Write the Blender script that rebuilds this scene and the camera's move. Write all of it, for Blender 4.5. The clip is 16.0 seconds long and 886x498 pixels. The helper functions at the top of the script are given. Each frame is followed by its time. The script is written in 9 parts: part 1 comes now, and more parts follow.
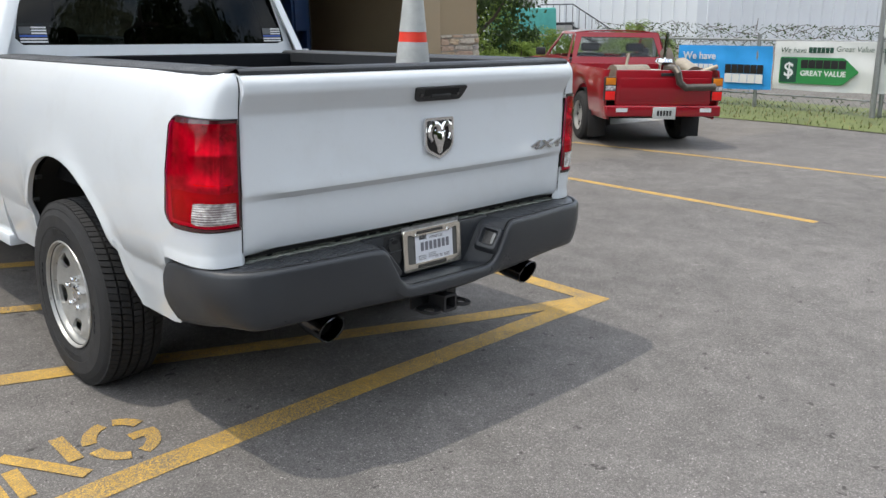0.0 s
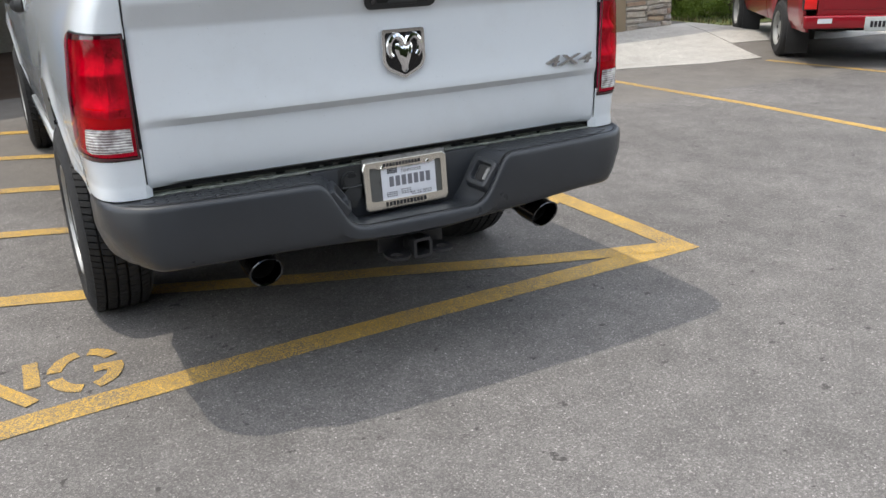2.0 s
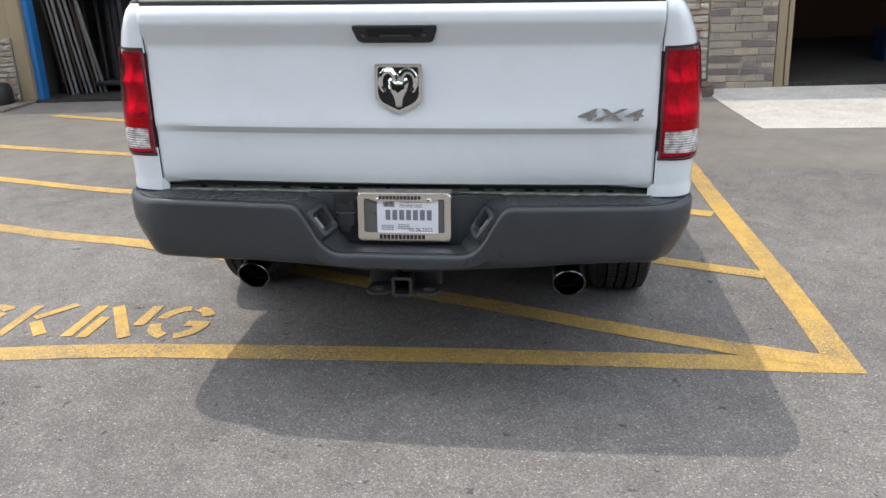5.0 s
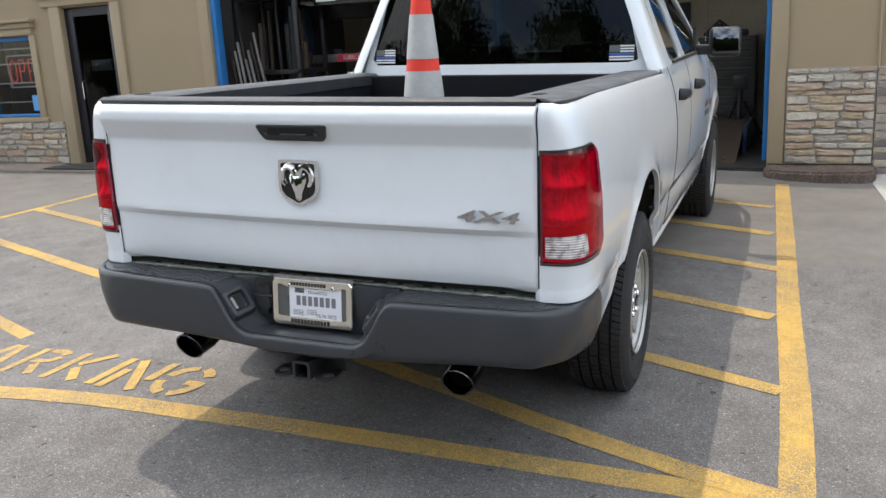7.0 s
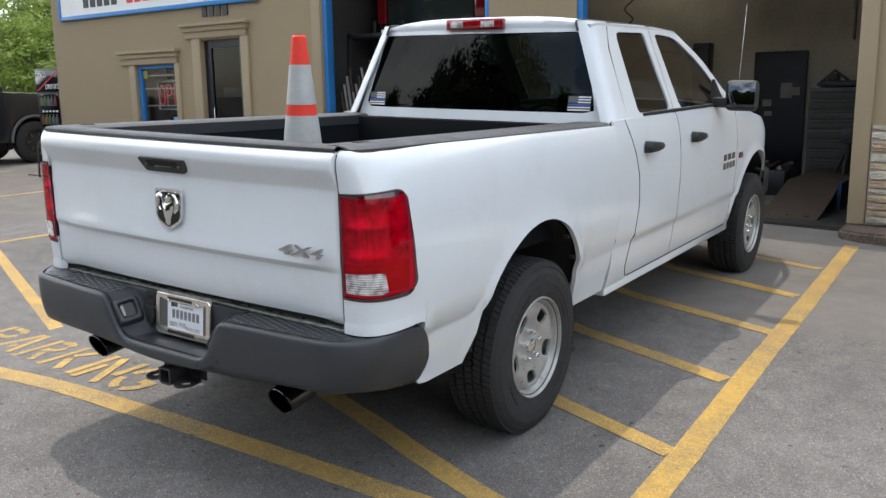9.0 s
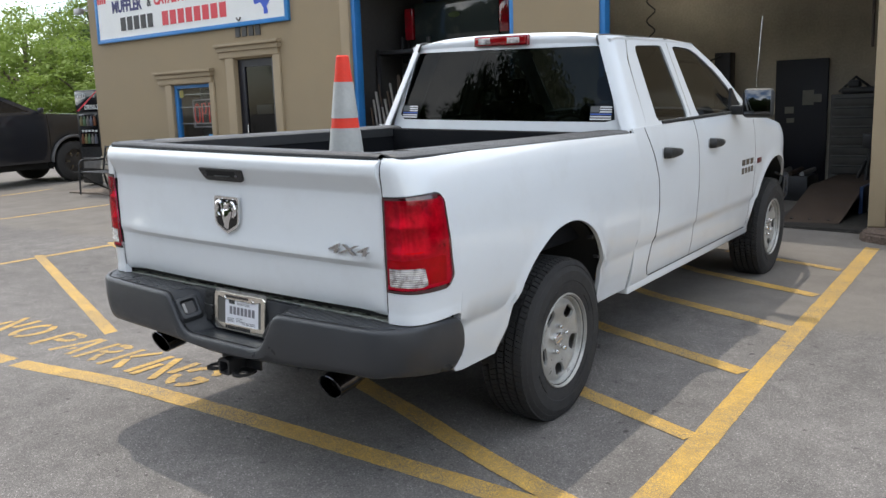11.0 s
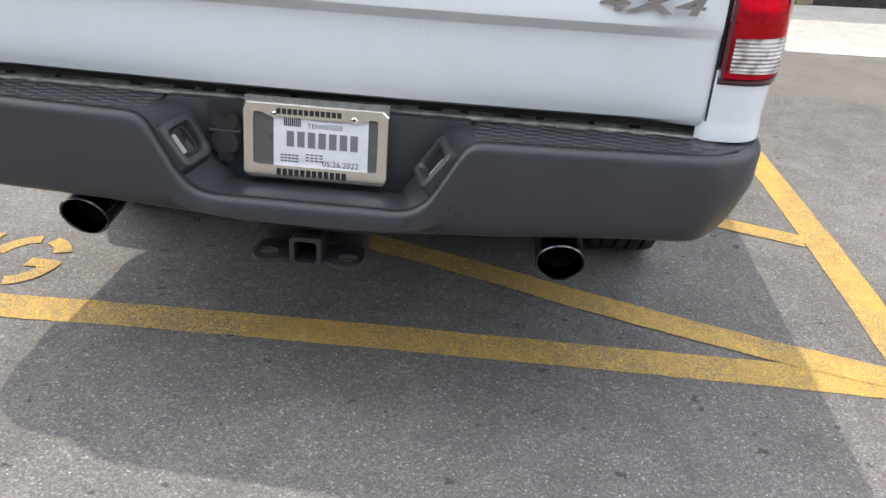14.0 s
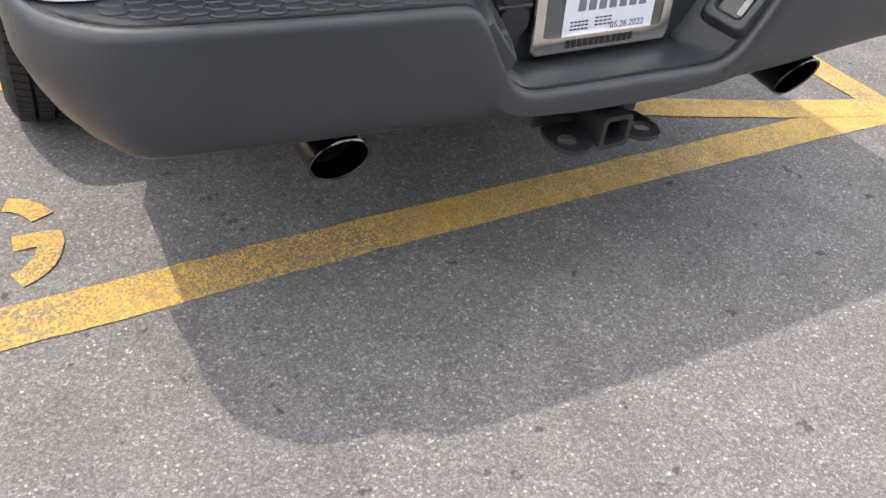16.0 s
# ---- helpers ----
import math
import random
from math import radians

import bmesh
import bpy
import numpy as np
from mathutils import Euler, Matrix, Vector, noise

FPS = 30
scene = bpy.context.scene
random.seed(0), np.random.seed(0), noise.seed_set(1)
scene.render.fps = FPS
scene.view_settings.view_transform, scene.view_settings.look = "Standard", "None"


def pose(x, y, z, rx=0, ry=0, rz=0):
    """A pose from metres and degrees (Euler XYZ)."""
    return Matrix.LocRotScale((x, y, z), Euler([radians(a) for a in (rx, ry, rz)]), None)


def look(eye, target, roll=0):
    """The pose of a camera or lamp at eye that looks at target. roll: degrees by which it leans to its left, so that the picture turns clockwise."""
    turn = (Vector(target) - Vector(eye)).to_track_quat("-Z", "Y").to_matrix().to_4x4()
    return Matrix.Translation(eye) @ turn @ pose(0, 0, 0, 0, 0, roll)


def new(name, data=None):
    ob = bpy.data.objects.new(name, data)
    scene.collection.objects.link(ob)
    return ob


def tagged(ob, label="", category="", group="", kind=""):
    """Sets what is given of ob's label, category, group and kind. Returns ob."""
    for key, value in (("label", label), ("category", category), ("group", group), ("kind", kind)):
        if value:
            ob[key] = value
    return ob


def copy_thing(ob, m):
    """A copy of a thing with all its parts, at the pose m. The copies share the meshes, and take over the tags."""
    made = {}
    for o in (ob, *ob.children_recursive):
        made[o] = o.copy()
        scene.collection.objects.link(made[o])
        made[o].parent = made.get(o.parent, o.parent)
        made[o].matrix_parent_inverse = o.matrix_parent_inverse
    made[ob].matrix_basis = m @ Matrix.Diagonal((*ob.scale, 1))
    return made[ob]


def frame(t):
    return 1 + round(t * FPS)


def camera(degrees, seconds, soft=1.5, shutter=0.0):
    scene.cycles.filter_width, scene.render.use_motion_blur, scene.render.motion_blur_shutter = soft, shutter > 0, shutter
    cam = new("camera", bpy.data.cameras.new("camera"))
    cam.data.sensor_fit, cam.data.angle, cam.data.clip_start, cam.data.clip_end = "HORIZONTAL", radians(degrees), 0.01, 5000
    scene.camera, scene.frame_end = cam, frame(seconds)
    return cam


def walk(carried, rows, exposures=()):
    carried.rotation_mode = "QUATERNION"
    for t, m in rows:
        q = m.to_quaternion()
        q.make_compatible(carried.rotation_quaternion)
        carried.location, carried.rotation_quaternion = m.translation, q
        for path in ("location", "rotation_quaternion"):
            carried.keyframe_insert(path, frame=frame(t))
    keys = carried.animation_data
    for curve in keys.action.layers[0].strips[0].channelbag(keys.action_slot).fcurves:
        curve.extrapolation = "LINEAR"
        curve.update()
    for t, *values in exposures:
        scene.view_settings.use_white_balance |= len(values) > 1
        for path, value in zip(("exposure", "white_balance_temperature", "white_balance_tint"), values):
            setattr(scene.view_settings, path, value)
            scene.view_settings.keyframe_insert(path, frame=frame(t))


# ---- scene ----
cam = camera(55.6, 16.0)
PATH = [
    (0, (-2.219, -2.519, 1.624), (-0.909, -1.108, 1.084), -1.01),
    (0.5, (-1.979, -2.410, 1.571), (-0.758, -0.942, 0.978), -2.44),
    (1, (-1.681, -2.330, 1.542), (-0.587, -0.783, 0.904), -3.85),
    (1.5, (-1.388, -2.493, 1.478), (-0.422, -0.874, 0.809), -4.49),
    (2, (-1.135, -2.696, 1.494), (-0.315, -1.007, 0.806), -4.05),
    (2.5, (-0.825, -2.706, 1.479), (-0.172, -0.941, 0.802), -2.99),
    (3, (-0.530, -2.753, 1.484), (-0.079, -0.920, 0.824), -2.33),
    (3.5, (-0.238, -2.871, 1.502), (0.011, -0.997, 0.849), -1.86),
    (3.7, (-0.129, -2.881, 1.503), (0.034, -0.997, 0.853), -1.89),
    (5.8, (0.926, -2.653, 1.514), (0.457, -0.801, 0.923), -3.14),
    (6, (1.012, -2.603, 1.515), (0.489, -0.757, 0.948), -3.23),
    (6.5, (1.315, -2.580, 1.541), (0.647, -0.765, 1.032), -3.16),
    (7, (1.679, -2.532, 1.570), (0.889, -0.752, 1.112), -3.01),
    (7.5, (1.955, -2.313, 1.568), (1.042, -0.584, 1.150), -2.46),
    (8, (2.291, -2.215, 1.572), (1.272, -0.541, 1.173), -1.76),
    (8.5, (2.632, -2.181, 1.595), (1.535, -0.553, 1.213), -1.15),
    (8.7, (2.728, -2.122, 1.590), (1.605, -0.510, 1.216), -1.02),
    (10.8, (3.130, -2.349, 1.588), (1.949, -0.774, 1.234), -0.72),
    (11, (3.005, -2.396, 1.584), (1.808, -0.829, 1.249), -1.92),
    (11.5, (2.657, -2.351, 1.496), (1.531, -0.765, 1.029), -2.83),
    (12, (2.170, -2.151, 1.402), (1.188, -0.488, 0.883), -2.23),
    (12.5, (1.733, -2.043, 1.332), (0.909, -0.315, 0.751), -1.07),
    (13, (1.329, -2.031, 1.337), (0.694, -0.258, 0.663), -0.93),
    (13.5, (0.944, -1.902, 1.294), (0.500, -0.106, 0.534), 0.03),
    (14, (0.521, -1.806, 1.286), (0.329, -0.001, 0.448), 2.06),
    (14.5, (0.112, -1.730, 1.277), (0.178, 0.047, 0.361), 3.89),
    (15, (-0.269, -1.599, 1.246), (0.028, 0.099, 0.233), 4.71),
    (15.5, (-0.630, -1.432, 1.274), (-0.097, 0.129, 0.143), 4.90),
    (16, (-0.964, -1.252, 1.288), (-0.191, 0.121, 0.056), 4.97),
]
EXPOSURE = [(0, 0.10, 7050, 8.5), (3.5, 0.40, 7100, 9.5), (7, 0.44, 7100, 9.5), (8.5, 0.26, 7050, 9), (11, 0.24, 7050, 9), (12.5, 0.46, 7150, 10), (14, 0.72, 7200, 10.5), (15, 0.91, 7300, 11.5), (16, 0.86, 7350, 13)]
walk(cam, [(t, look(eye, target, roll)) for t, eye, target, roll in PATH], EXPOSURE)

# ---- world and sun ----
SUN_FROM = Vector((-0.275, 0.190, 1.0)).normalized()
sky_world = bpy.data.worlds.new("sky")
scene.world = sky_world
sky_world.use_nodes = True
wt = sky_world.node_tree
wt.nodes.clear()
w_out = wt.nodes.new("ShaderNodeOutputWorld")
w_bg = wt.nodes.new("ShaderNodeBackground")
w_sky = wt.nodes.new("ShaderNodeTexSky")
w_sky.sky_type = "NISHITA"
w_sky.sun_disc = False
w_sky.sun_elevation = math.asin(SUN_FROM.z)
w_sky.sun_rotation = math.atan2(SUN_FROM.x, SUN_FROM.y)
w_sky.dust_density = 1.2
w_coord = wt.nodes.new("ShaderNodeTexCoord")
w_map = wt.nodes.new("ShaderNodeMapping")
w_map.inputs["Scale"].default_value = (1.0, 1.0, 2.6)
w_noise = wt.nodes.new("ShaderNodeTexNoise")
w_noise.inputs["Scale"].default_value = 2.2
w_noise.inputs["Detail"].default_value = 7.0
w_noise.inputs["Roughness"].default_value = 0.6
w_ramp = wt.nodes.new("ShaderNodeValToRGB")
w_ramp.color_ramp.elements[0].position = 0.40
w_ramp.color_ramp.elements[1].position = 0.62
w_mix = wt.nodes.new("ShaderNodeMixRGB")
w_mix.inputs["Color2"].default_value = (8.3, 8.8, 9.5, 1)
wt.links.new(w_coord.outputs["Generated"], w_map.inputs["Vector"])
wt.links.new(w_map.outputs["Vector"], w_noise.inputs["Vector"])
wt.links.new(w_noise.outputs["Fac"], w_ramp.inputs["Fac"])
wt.links.new(w_ramp.outputs["Color"], w_mix.inputs["Fac"])
wt.links.new(w_sky.outputs["Color"], w_mix.inputs["Color1"])
wt.links.new(w_mix.outputs["Color"], w_bg.inputs["Color"])
wt.links.new(w_bg.outputs["Background"], w_out.inputs["Surface"])
w_bg.inputs["Strength"].default_value = 0.283

sun_data = bpy.data.lights.new("sun", "SUN")
sun_data.energy, sun_data.angle, sun_data.color = 1.92, radians(0.55), (1.0, 0.965, 0.91)
sun = new("sun", sun_data)
sun.matrix_world = look(SUN_FROM * 60, (0, 0, 0))

# ---- helpers of the build ----
def thing(name, m, label, category, group="", kind=""):
    ob = new(name)
    ob.empty_display_size = 0.1
    ob.matrix_world = m
    return tagged(ob, label, category, group, kind)


def finish(bm, name, mat, smooth=None):
    bmesh.ops.recalc_face_normals(bm, faces=bm.faces[:])
    me = bpy.data.meshes.new(name)
    bm.to_mesh(me)
    bm.free()
    for m in mat if isinstance(mat, (list, tuple)) else [mat]:
        me.materials.append(m)
    if smooth is not None:
        me.polygons.foreach_set("use_smooth", [True] * len(me.polygons))
        me.set_sharp_from_angle(angle=radians(smooth))
    me.update()
    return me


def part(name, bm, mat, parent, label="", smooth=35, m=None):
    ob = new(name, finish(bm, name, mat, smooth))
    ob.parent = parent
    if m is not None:
        ob.matrix_basis = m
    return tagged(ob, label)


def solo(name, bm, mat, label, category, group="", kind="", smooth=35, m=None):
    ob = new(name, finish(bm, name, mat, smooth))
    if m is not None:
        ob.matrix_world = m
    return tagged(ob, label, category, group, kind)


def merge(bm, other, m=None, index=0):
    """Adds the bmesh other to bm, and frees it."""
    me = bpy.data.meshes.new("tmp")
    if m is not None:
        bmesh.ops.transform(other, matrix=m, verts=other.verts[:])
    for f in other.faces:
        f.material_index = index
    other.to_mesh(me)
    other.free()
    bm.from_mesh(me)
    bpy.data.meshes.remove(me)
    return bm


def box(x0, x1, y0, y1, z0, z1, bevel=0.0, seg=2):
    bm = bmesh.new()
    bmesh.ops.create_cube(bm, size=1.0)
    for v in bm.verts:
        v.co = Vector(((x0 + x1) / 2 + v.co.x * (x1 - x0), (y0 + y1) / 2 + v.co.y * (y1 - y0), (z0 + z1) / 2 + v.co.z * (z1 - z0)))
    if bevel > 0:
        bmesh.ops.bevel(bm, geom=bm.edges[:], offset=bevel, segments=seg, profile=0.5, affect="EDGES")
    return bm


def add_box(bm, *a, **k):
    return merge(bm, box(*a, **k))


def tube(points, r, n=10, caps=True, r_end=None):
    """A round bar along points."""
    bm = bmesh.new()
    pts = [Vector(p) for p in points]
    rings = []
    side = None
    for i, p in enumerate(pts):
        d = (pts[min(i + 1, len(pts) - 1)] - pts[max(i - 1, 0)]).normalized()
        if side is None:
            side = d.orthogonal().normalized()
        side = (side - d * side.dot(d)).normalized()
        up = d.cross(side)
        rad = r if r_end is None else r + (r_end - r) * i / (len(pts) - 1)
        rings.append([bm.verts.new(p + rad * (math.cos(2 * math.pi * k / n) * side + math.sin(2 * math.pi * k / n) * up)) for k in range(n)])
    for a, b in zip(rings, rings[1:]):
        for k in range(n):
            bm.faces.new((a[k], a[(k + 1) % n], b[(k + 1) % n], b[k]))
    if caps:
        bm.faces.new(rings[0][::-1])
        bm.faces.new(rings[-1])
    return bm


def lathe(profile, n=48, close=False):
    """Turns (radius, height) points round z."""
    bm = bmesh.new()
    rings = [[bm.verts.new((r * math.cos(2 * math.pi * k / n), r * math.sin(2 * math.pi * k / n), h)) for k in range(n)] for r, h in profile]
    pairs = list(zip(rings, rings[1:])) + ([(rings[-1], rings[0])] if close else [])
    for a, b in pairs:
        for k in range(n):
            bm.faces.new((a[k], a[(k + 1) % n], b[(k + 1) % n], b[k]))
    return bm


def grid(rows, closed=False):
    """A sheet through rows of points."""
    bm = bmesh.new()
    vs = [[bm.verts.new(p) for p in row] for row in rows]
    for a, b in zip(vs, vs[1:]):
        for k in range(len(a) - (0 if closed else 1)):
            bm.faces.new((a[k], a[(k + 1) % len(a)], b[(k + 1) % len(a)], b[k]))
    return bm


def thicken(bm, t):
    bmesh.ops.recalc_face_normals(bm, faces=bm.faces[:])
    bmesh.ops.solidify(bm, geom=bm.faces[:], thickness=t)
    return bm


def shell(rows, offset):
    """A sheet given thickness by an offset for each of its points."""
    bm = bmesh.new()
    a = [[bm.verts.new(p) for p in row] for row in rows]
    b = [[bm.verts.new(Vector(p) + offset(p)) for p in row] for row in rows]
    for grid_, flip in ((a, False), (b, True)):
        for u, w in zip(grid_, grid_[1:]):
            for k in range(len(u) - 1):
                f = (u[k], u[k + 1], w[k + 1], w[k])
                bm.faces.new(f[::-1] if flip else f)
    ring = lambda g: g[0] + [r[-1] for r in g[1:]] + g[-1][-2::-1] + [r[0] for r in g[-2:0:-1]]
    ra, rb = ring(a), ring(b)
    for k in range(len(ra)):
        j = (k + 1) % len(ra)
        bm.faces.new((ra[k], rb[k], rb[j], ra[j]))
    return bm


def prism(points, depth, place=None):
    """A flat outline in x and y given depth along z from 0; place puts it somewhere else."""
    bm = bmesh.new()
    a = [bm.verts.new((x, y, 0)) for x, y in points]
    b = [bm.verts.new((x, y, depth)) for x, y in points]
    bm.faces.new(a[::-1])
    bm.faces.new(b)
    for k in range(len(a)):
        j = (k + 1) % len(a)
        bm.faces.new((a[k], a[j], b[j], b[k]))
    if place is not None:
        bmesh.ops.transform(bm, matrix=place, verts=bm.verts[:])
    return bm


def rounded(points, radius, n=5):
    """The outline with its corners rounded."""
    out = []
    pts = [Vector(p) for p in points]
    rs = radius if isinstance(radius, (list, tuple)) else [radius] * len(pts)
    for i, p in enumerate(pts):
        a, b = pts[i - 1] - p, pts[(i + 1) % len(pts)] - p
        r = min(rs[i], a.length * 0.49, b.length * 0.49)
        if r <= 0:
            out.append(tuple(p))
            continue
        s, e = p + a.normalized() * r, p + b.normalized() * r
        for k in range(n + 1):
            t = k / n
            q = s.lerp(p, t).lerp(p.lerp(e, t), t)
            out.append(tuple(q))
    return out


def resample(loop, n):
    """n evenly spaced points on a closed outline."""
    pts = [Vector(p) for p in loop]
    seg = [(pts[(i + 1) % len(pts)] - p).length for i, p in enumerate(pts)]
    total, out = sum(seg), []
    for k in range(n):
        d, i = total * k / n, 0
        while d > seg[i]:
            d -= seg[i]
            i = (i + 1) % len(pts)
        out.append(pts[i].lerp(pts[(i + 1) % len(pts)], d / max(seg[i], 1e-9)))
    return out


def text_bm(words, size, depth=0.002, spacing=1.0, align="CENTER", bold=0.0, shear=0.0, curve=3):
    """Lettering lying in x and y, as a bmesh."""
    cu = bpy.data.curves.new("words", "FONT")
    cu.body, cu.size, cu.extrude, cu.space_character, cu.align_x, cu.align_y = words, size, depth / 2, spacing, align, "CENTER"
    cu.offset, cu.shear, cu.resolution_u = bold, shear, curve
    ob = new("words", cu)
    dg = bpy.context.evaluated_depsgraph_get()
    dg.update()
    me = bpy.data.meshes.new_from_object(ob.evaluated_get(dg))
    bm = bmesh.new()
    bm.from_mesh(me)
    bpy.data.objects.remove(ob)
    bpy.data.curves.remove(cu)
    bpy.data.meshes.remove(me)
    return bm


def step(a, b, x):
    u = min(1.0, max(0.0, (x - a) / (b - a)))
    return u * u * (3 - 2 * u)


def ground_z(x, y):
    """The lot falls gently to the road side and away from the building."""
    w = step(-2.8, -0.9, x)
    z = w * -0.0293 * min(x, 1.9) + (1 - w) * -0.02 + 0.0185 * max(-6.0, min(y, 8.0))
    if x > 1.9:
        z -= 0.0293 * (min(x, 13.0) - 1.9) * (1 - step(4.6, 7.3, y) * (1 - step(7.9, 9.5, x)))
    return z


# ---- materials ----
def material(name, color, rough=0.5, metal=0.0, **more):
    m = bpy.data.materials.new(name)
    m.use_nodes = True
    b = m.node_tree.nodes["Principled BSDF"]
    b.inputs["Base Color"].default_value = (*color, 1)
    b.inputs["Roughness"].default_value = rough
    b.inputs["Metallic"].default_value = metal
    for k, v in more.items():
        b.inputs[k.replace("_", " ")].default_value = v
    return m


def node(m, kind, **values):
    n = m.node_tree.nodes.new(kind)
    for k, v in values.items():
        if k in n.inputs:
            n.inputs[k].default_value = v
        else:
            setattr(n, k, v)
    return n


def link(m, a, b):
    m.node_tree.links.new(a, b)


def bsdf(m):
    return m.node_tree.nodes["Principled BSDF"]


def position(m, scale=(1, 1, 1), local=False):
    c = node(m, "ShaderNodeTexCoord" if local else "ShaderNodeNewGeometry")
    p = node(m, "ShaderNodeMapping")
    p.inputs["Scale"].default_value = scale
    link(m, c.outputs["Object" if local else "Position"], p.inputs["Vector"])
    return p.outputs["Vector"]


def noise_fac(m, where, scale, detail=4.0, rough=0.55, lo=0.35, hi=0.65, c0=0.0, c1=1.0):
    n = node(m, "ShaderNodeTexNoise", Scale=scale, Detail=detail, Roughness=rough)
    link(m, where, n.inputs["Vector"])
    r = node(m, "ShaderNodeMapRange")
    r.inputs["From Min"].default_value, r.inputs["From Max"].default_value = lo, hi
    r.inputs["To Min"].default_value, r.inputs["To Max"].default_value = c0, c1
    link(m, n.outputs["Fac"], r.inputs["Value"])
    return r.outputs["Result"]


def blend(m, fac, a, b, mode="MIX"):
    x = node(m, "ShaderNodeMixRGB", blend_type=mode)
    for s, v in (("Color1", a), ("Color2", b)):
        if isinstance(v, tuple):
            x.inputs[s].default_value = (*v, 1)
        else:
            link(m, v, x.inputs[s])
    if isinstance(fac, float):
        x.inputs["Fac"].default_value = fac
    else:
        link(m, fac, x.inputs["Fac"])
    return x.outputs["Color"]


def bump(m, height, strength=0.3, distance=0.01):
    b = node(m, "ShaderNodeBump", Strength=strength, Distance=distance)
    link(m, height, b.inputs["Height"])
    link(m, b.outputs["Normal"], bsdf(m).inputs["Normal"])


def set_color(m, socket):
    link(m, socket, bsdf(m).inputs["Base Color"])


def cell_tone(m, where, scale, lo, hi, power=2.2):
    """A random grey for each grain."""
    v = node(m, "ShaderNodeTexVoronoi", Scale=scale)
    link(m, where, v.inputs["Vector"])
    sep = node(m, "ShaderNodeSeparateColor")
    link(m, v.outputs["Color"], sep.inputs["Color"])
    sq = node(m, "ShaderNodeMath", operation="POWER")
    sq.inputs[1].default_value = power
    link(m, sep.outputs["Red"], sq.inputs[0])
    r = node(m, "ShaderNodeMapRange")
    r.inputs["To Min"].default_value, r.inputs["To Max"].default_value = lo, hi
    link(m, sq.outputs["Value"], r.inputs["Value"])
    return r.outputs["Result"], v.outputs["Distance"]


def speckled(name, dark, light, grains=150.0, stain=0.12, rough=0.9, relief=0.5, grit=1.0, smooth_from=None):
    """Aggregate in a binder: asphalt or concrete."""
    m = material(name, light, rough, Specular_IOR_Level=0.12)
    p = position(m)
    big = noise_fac(m, p, 0.45, 5.0, 0.6, 0.3, 0.7, 1 - stain * 1.6, 1 + stain)
    mid = noise_fac(m, p, 5.0, 6.0, 0.7, 0.3, 0.7, 1 - stain * 1.5, 1 + stain * 1.2)
    fine = noise_fac(m, p, grains * 0.55, 3.0, 0.7, 0.3, 0.7)
    c = blend(m, fine, dark, light)
    t1, d1 = cell_tone(m, p, grains * 1.6, 1 - 0.30 * grit, 1 + 0.75 * grit)
    t3, d3 = cell_tone(m, p, grains * 0.95, 1.0, 1 + 2.1 * grit, 26.0)
    t2, d2 = cell_tone(m, p, grains * 0.7, 1 - 0.16 * grit, 1 + 0.35 * grit)
    for t in (t1, t2, t3, mid, big):
        g = node(m, "ShaderNodeCombineColor")
        for k in ("Red", "Green", "Blue"):
            link(m, t, g.inputs[k])
        c = blend(m, 1.0, c, g.outputs["Color"], "MULTIPLY")
    spots = noise_fac(m, p, 14.0, 3.0, 0.6, 0.67, 0.71, 0.0, 0.75)
    c = blend(m, spots, c, tuple(v * 0.4 for v in dark))
    if smooth_from is not None:
        sep = node(m, "ShaderNodeSeparateXYZ")
        link(m, p, sep.inputs["Vector"])
        wob = noise_fac(m, p, 1.1, 6.0, 0.7, 0.2, 0.8, -0.35, 0.35)
        y = node(m, "ShaderNodeMath", operation="ADD")
        link(m, sep.outputs["Y"], y.inputs[0])
        link(m, wob, y.inputs[1])
        r = node(m, "ShaderNodeMapRange")
        r.inputs["From Min"].default_value, r.inputs["From Max"].default_value = smooth_from - 0.10, smooth_from + 0.10
        r.inputs["To Max"].default_value = 0.72
        link(m, y.outputs["Value"], r.inputs["Value"])
        seal = blend(m, noise_fac(m, p, 2.4, 6.0, 0.65), (0.142, 0.130, 0.117), (0.184, 0.169, 0.152))
        c = blend(m, r.outputs["Result"], c, seal)
    set_color(m, c)
    h = node(m, "ShaderNodeMath", operation="ADD")
    link(m, t1, h.inputs[0])
    link(m, t2, h.inputs[1])
    bump(m, h.outputs["Value"], relief, 0.004)
    return m


def mottled(name, color, rough=0.6, scale=6.0, depth=0.25, relief=0.15, fine=60.0, metal=0.0, local=False, **more):
    """A plain surface with dirt and grain at two scales."""
    m = material(name, color, rough, metal, **more)
    p = position(m, local=local)
    a = noise_fac(m, p, scale, 5.0, 0.6, 0.3, 0.7)
    b = noise_fac(m, p, fine, 3.0, 0.6, 0.3, 0.7)
    c = blend(m, a, tuple(v * (1 - depth) for v in color), tuple(min(1, v * (1 + depth * 0.5)) for v in color))
    c = blend(m, 0.25, c, blend(m, b, tuple(v * (1 - depth) for v in color), tuple(min(1, v * (1 + depth)) for v in color)))
    set_color(m, c)
    r = node(m, "ShaderNodeMapRange")
    r.inputs["To Min"].default_value, r.inputs["To Max"].default_value = max(0.02, rough - 0.1), min(1, rough + 0.12)
    link(m, a, r.inputs["Value"])
    link(m, r.outputs["Result"], bsdf(m).inputs["Roughness"])
    if relief > 0:
        bump(m, b, relief, 0.004)
    return m


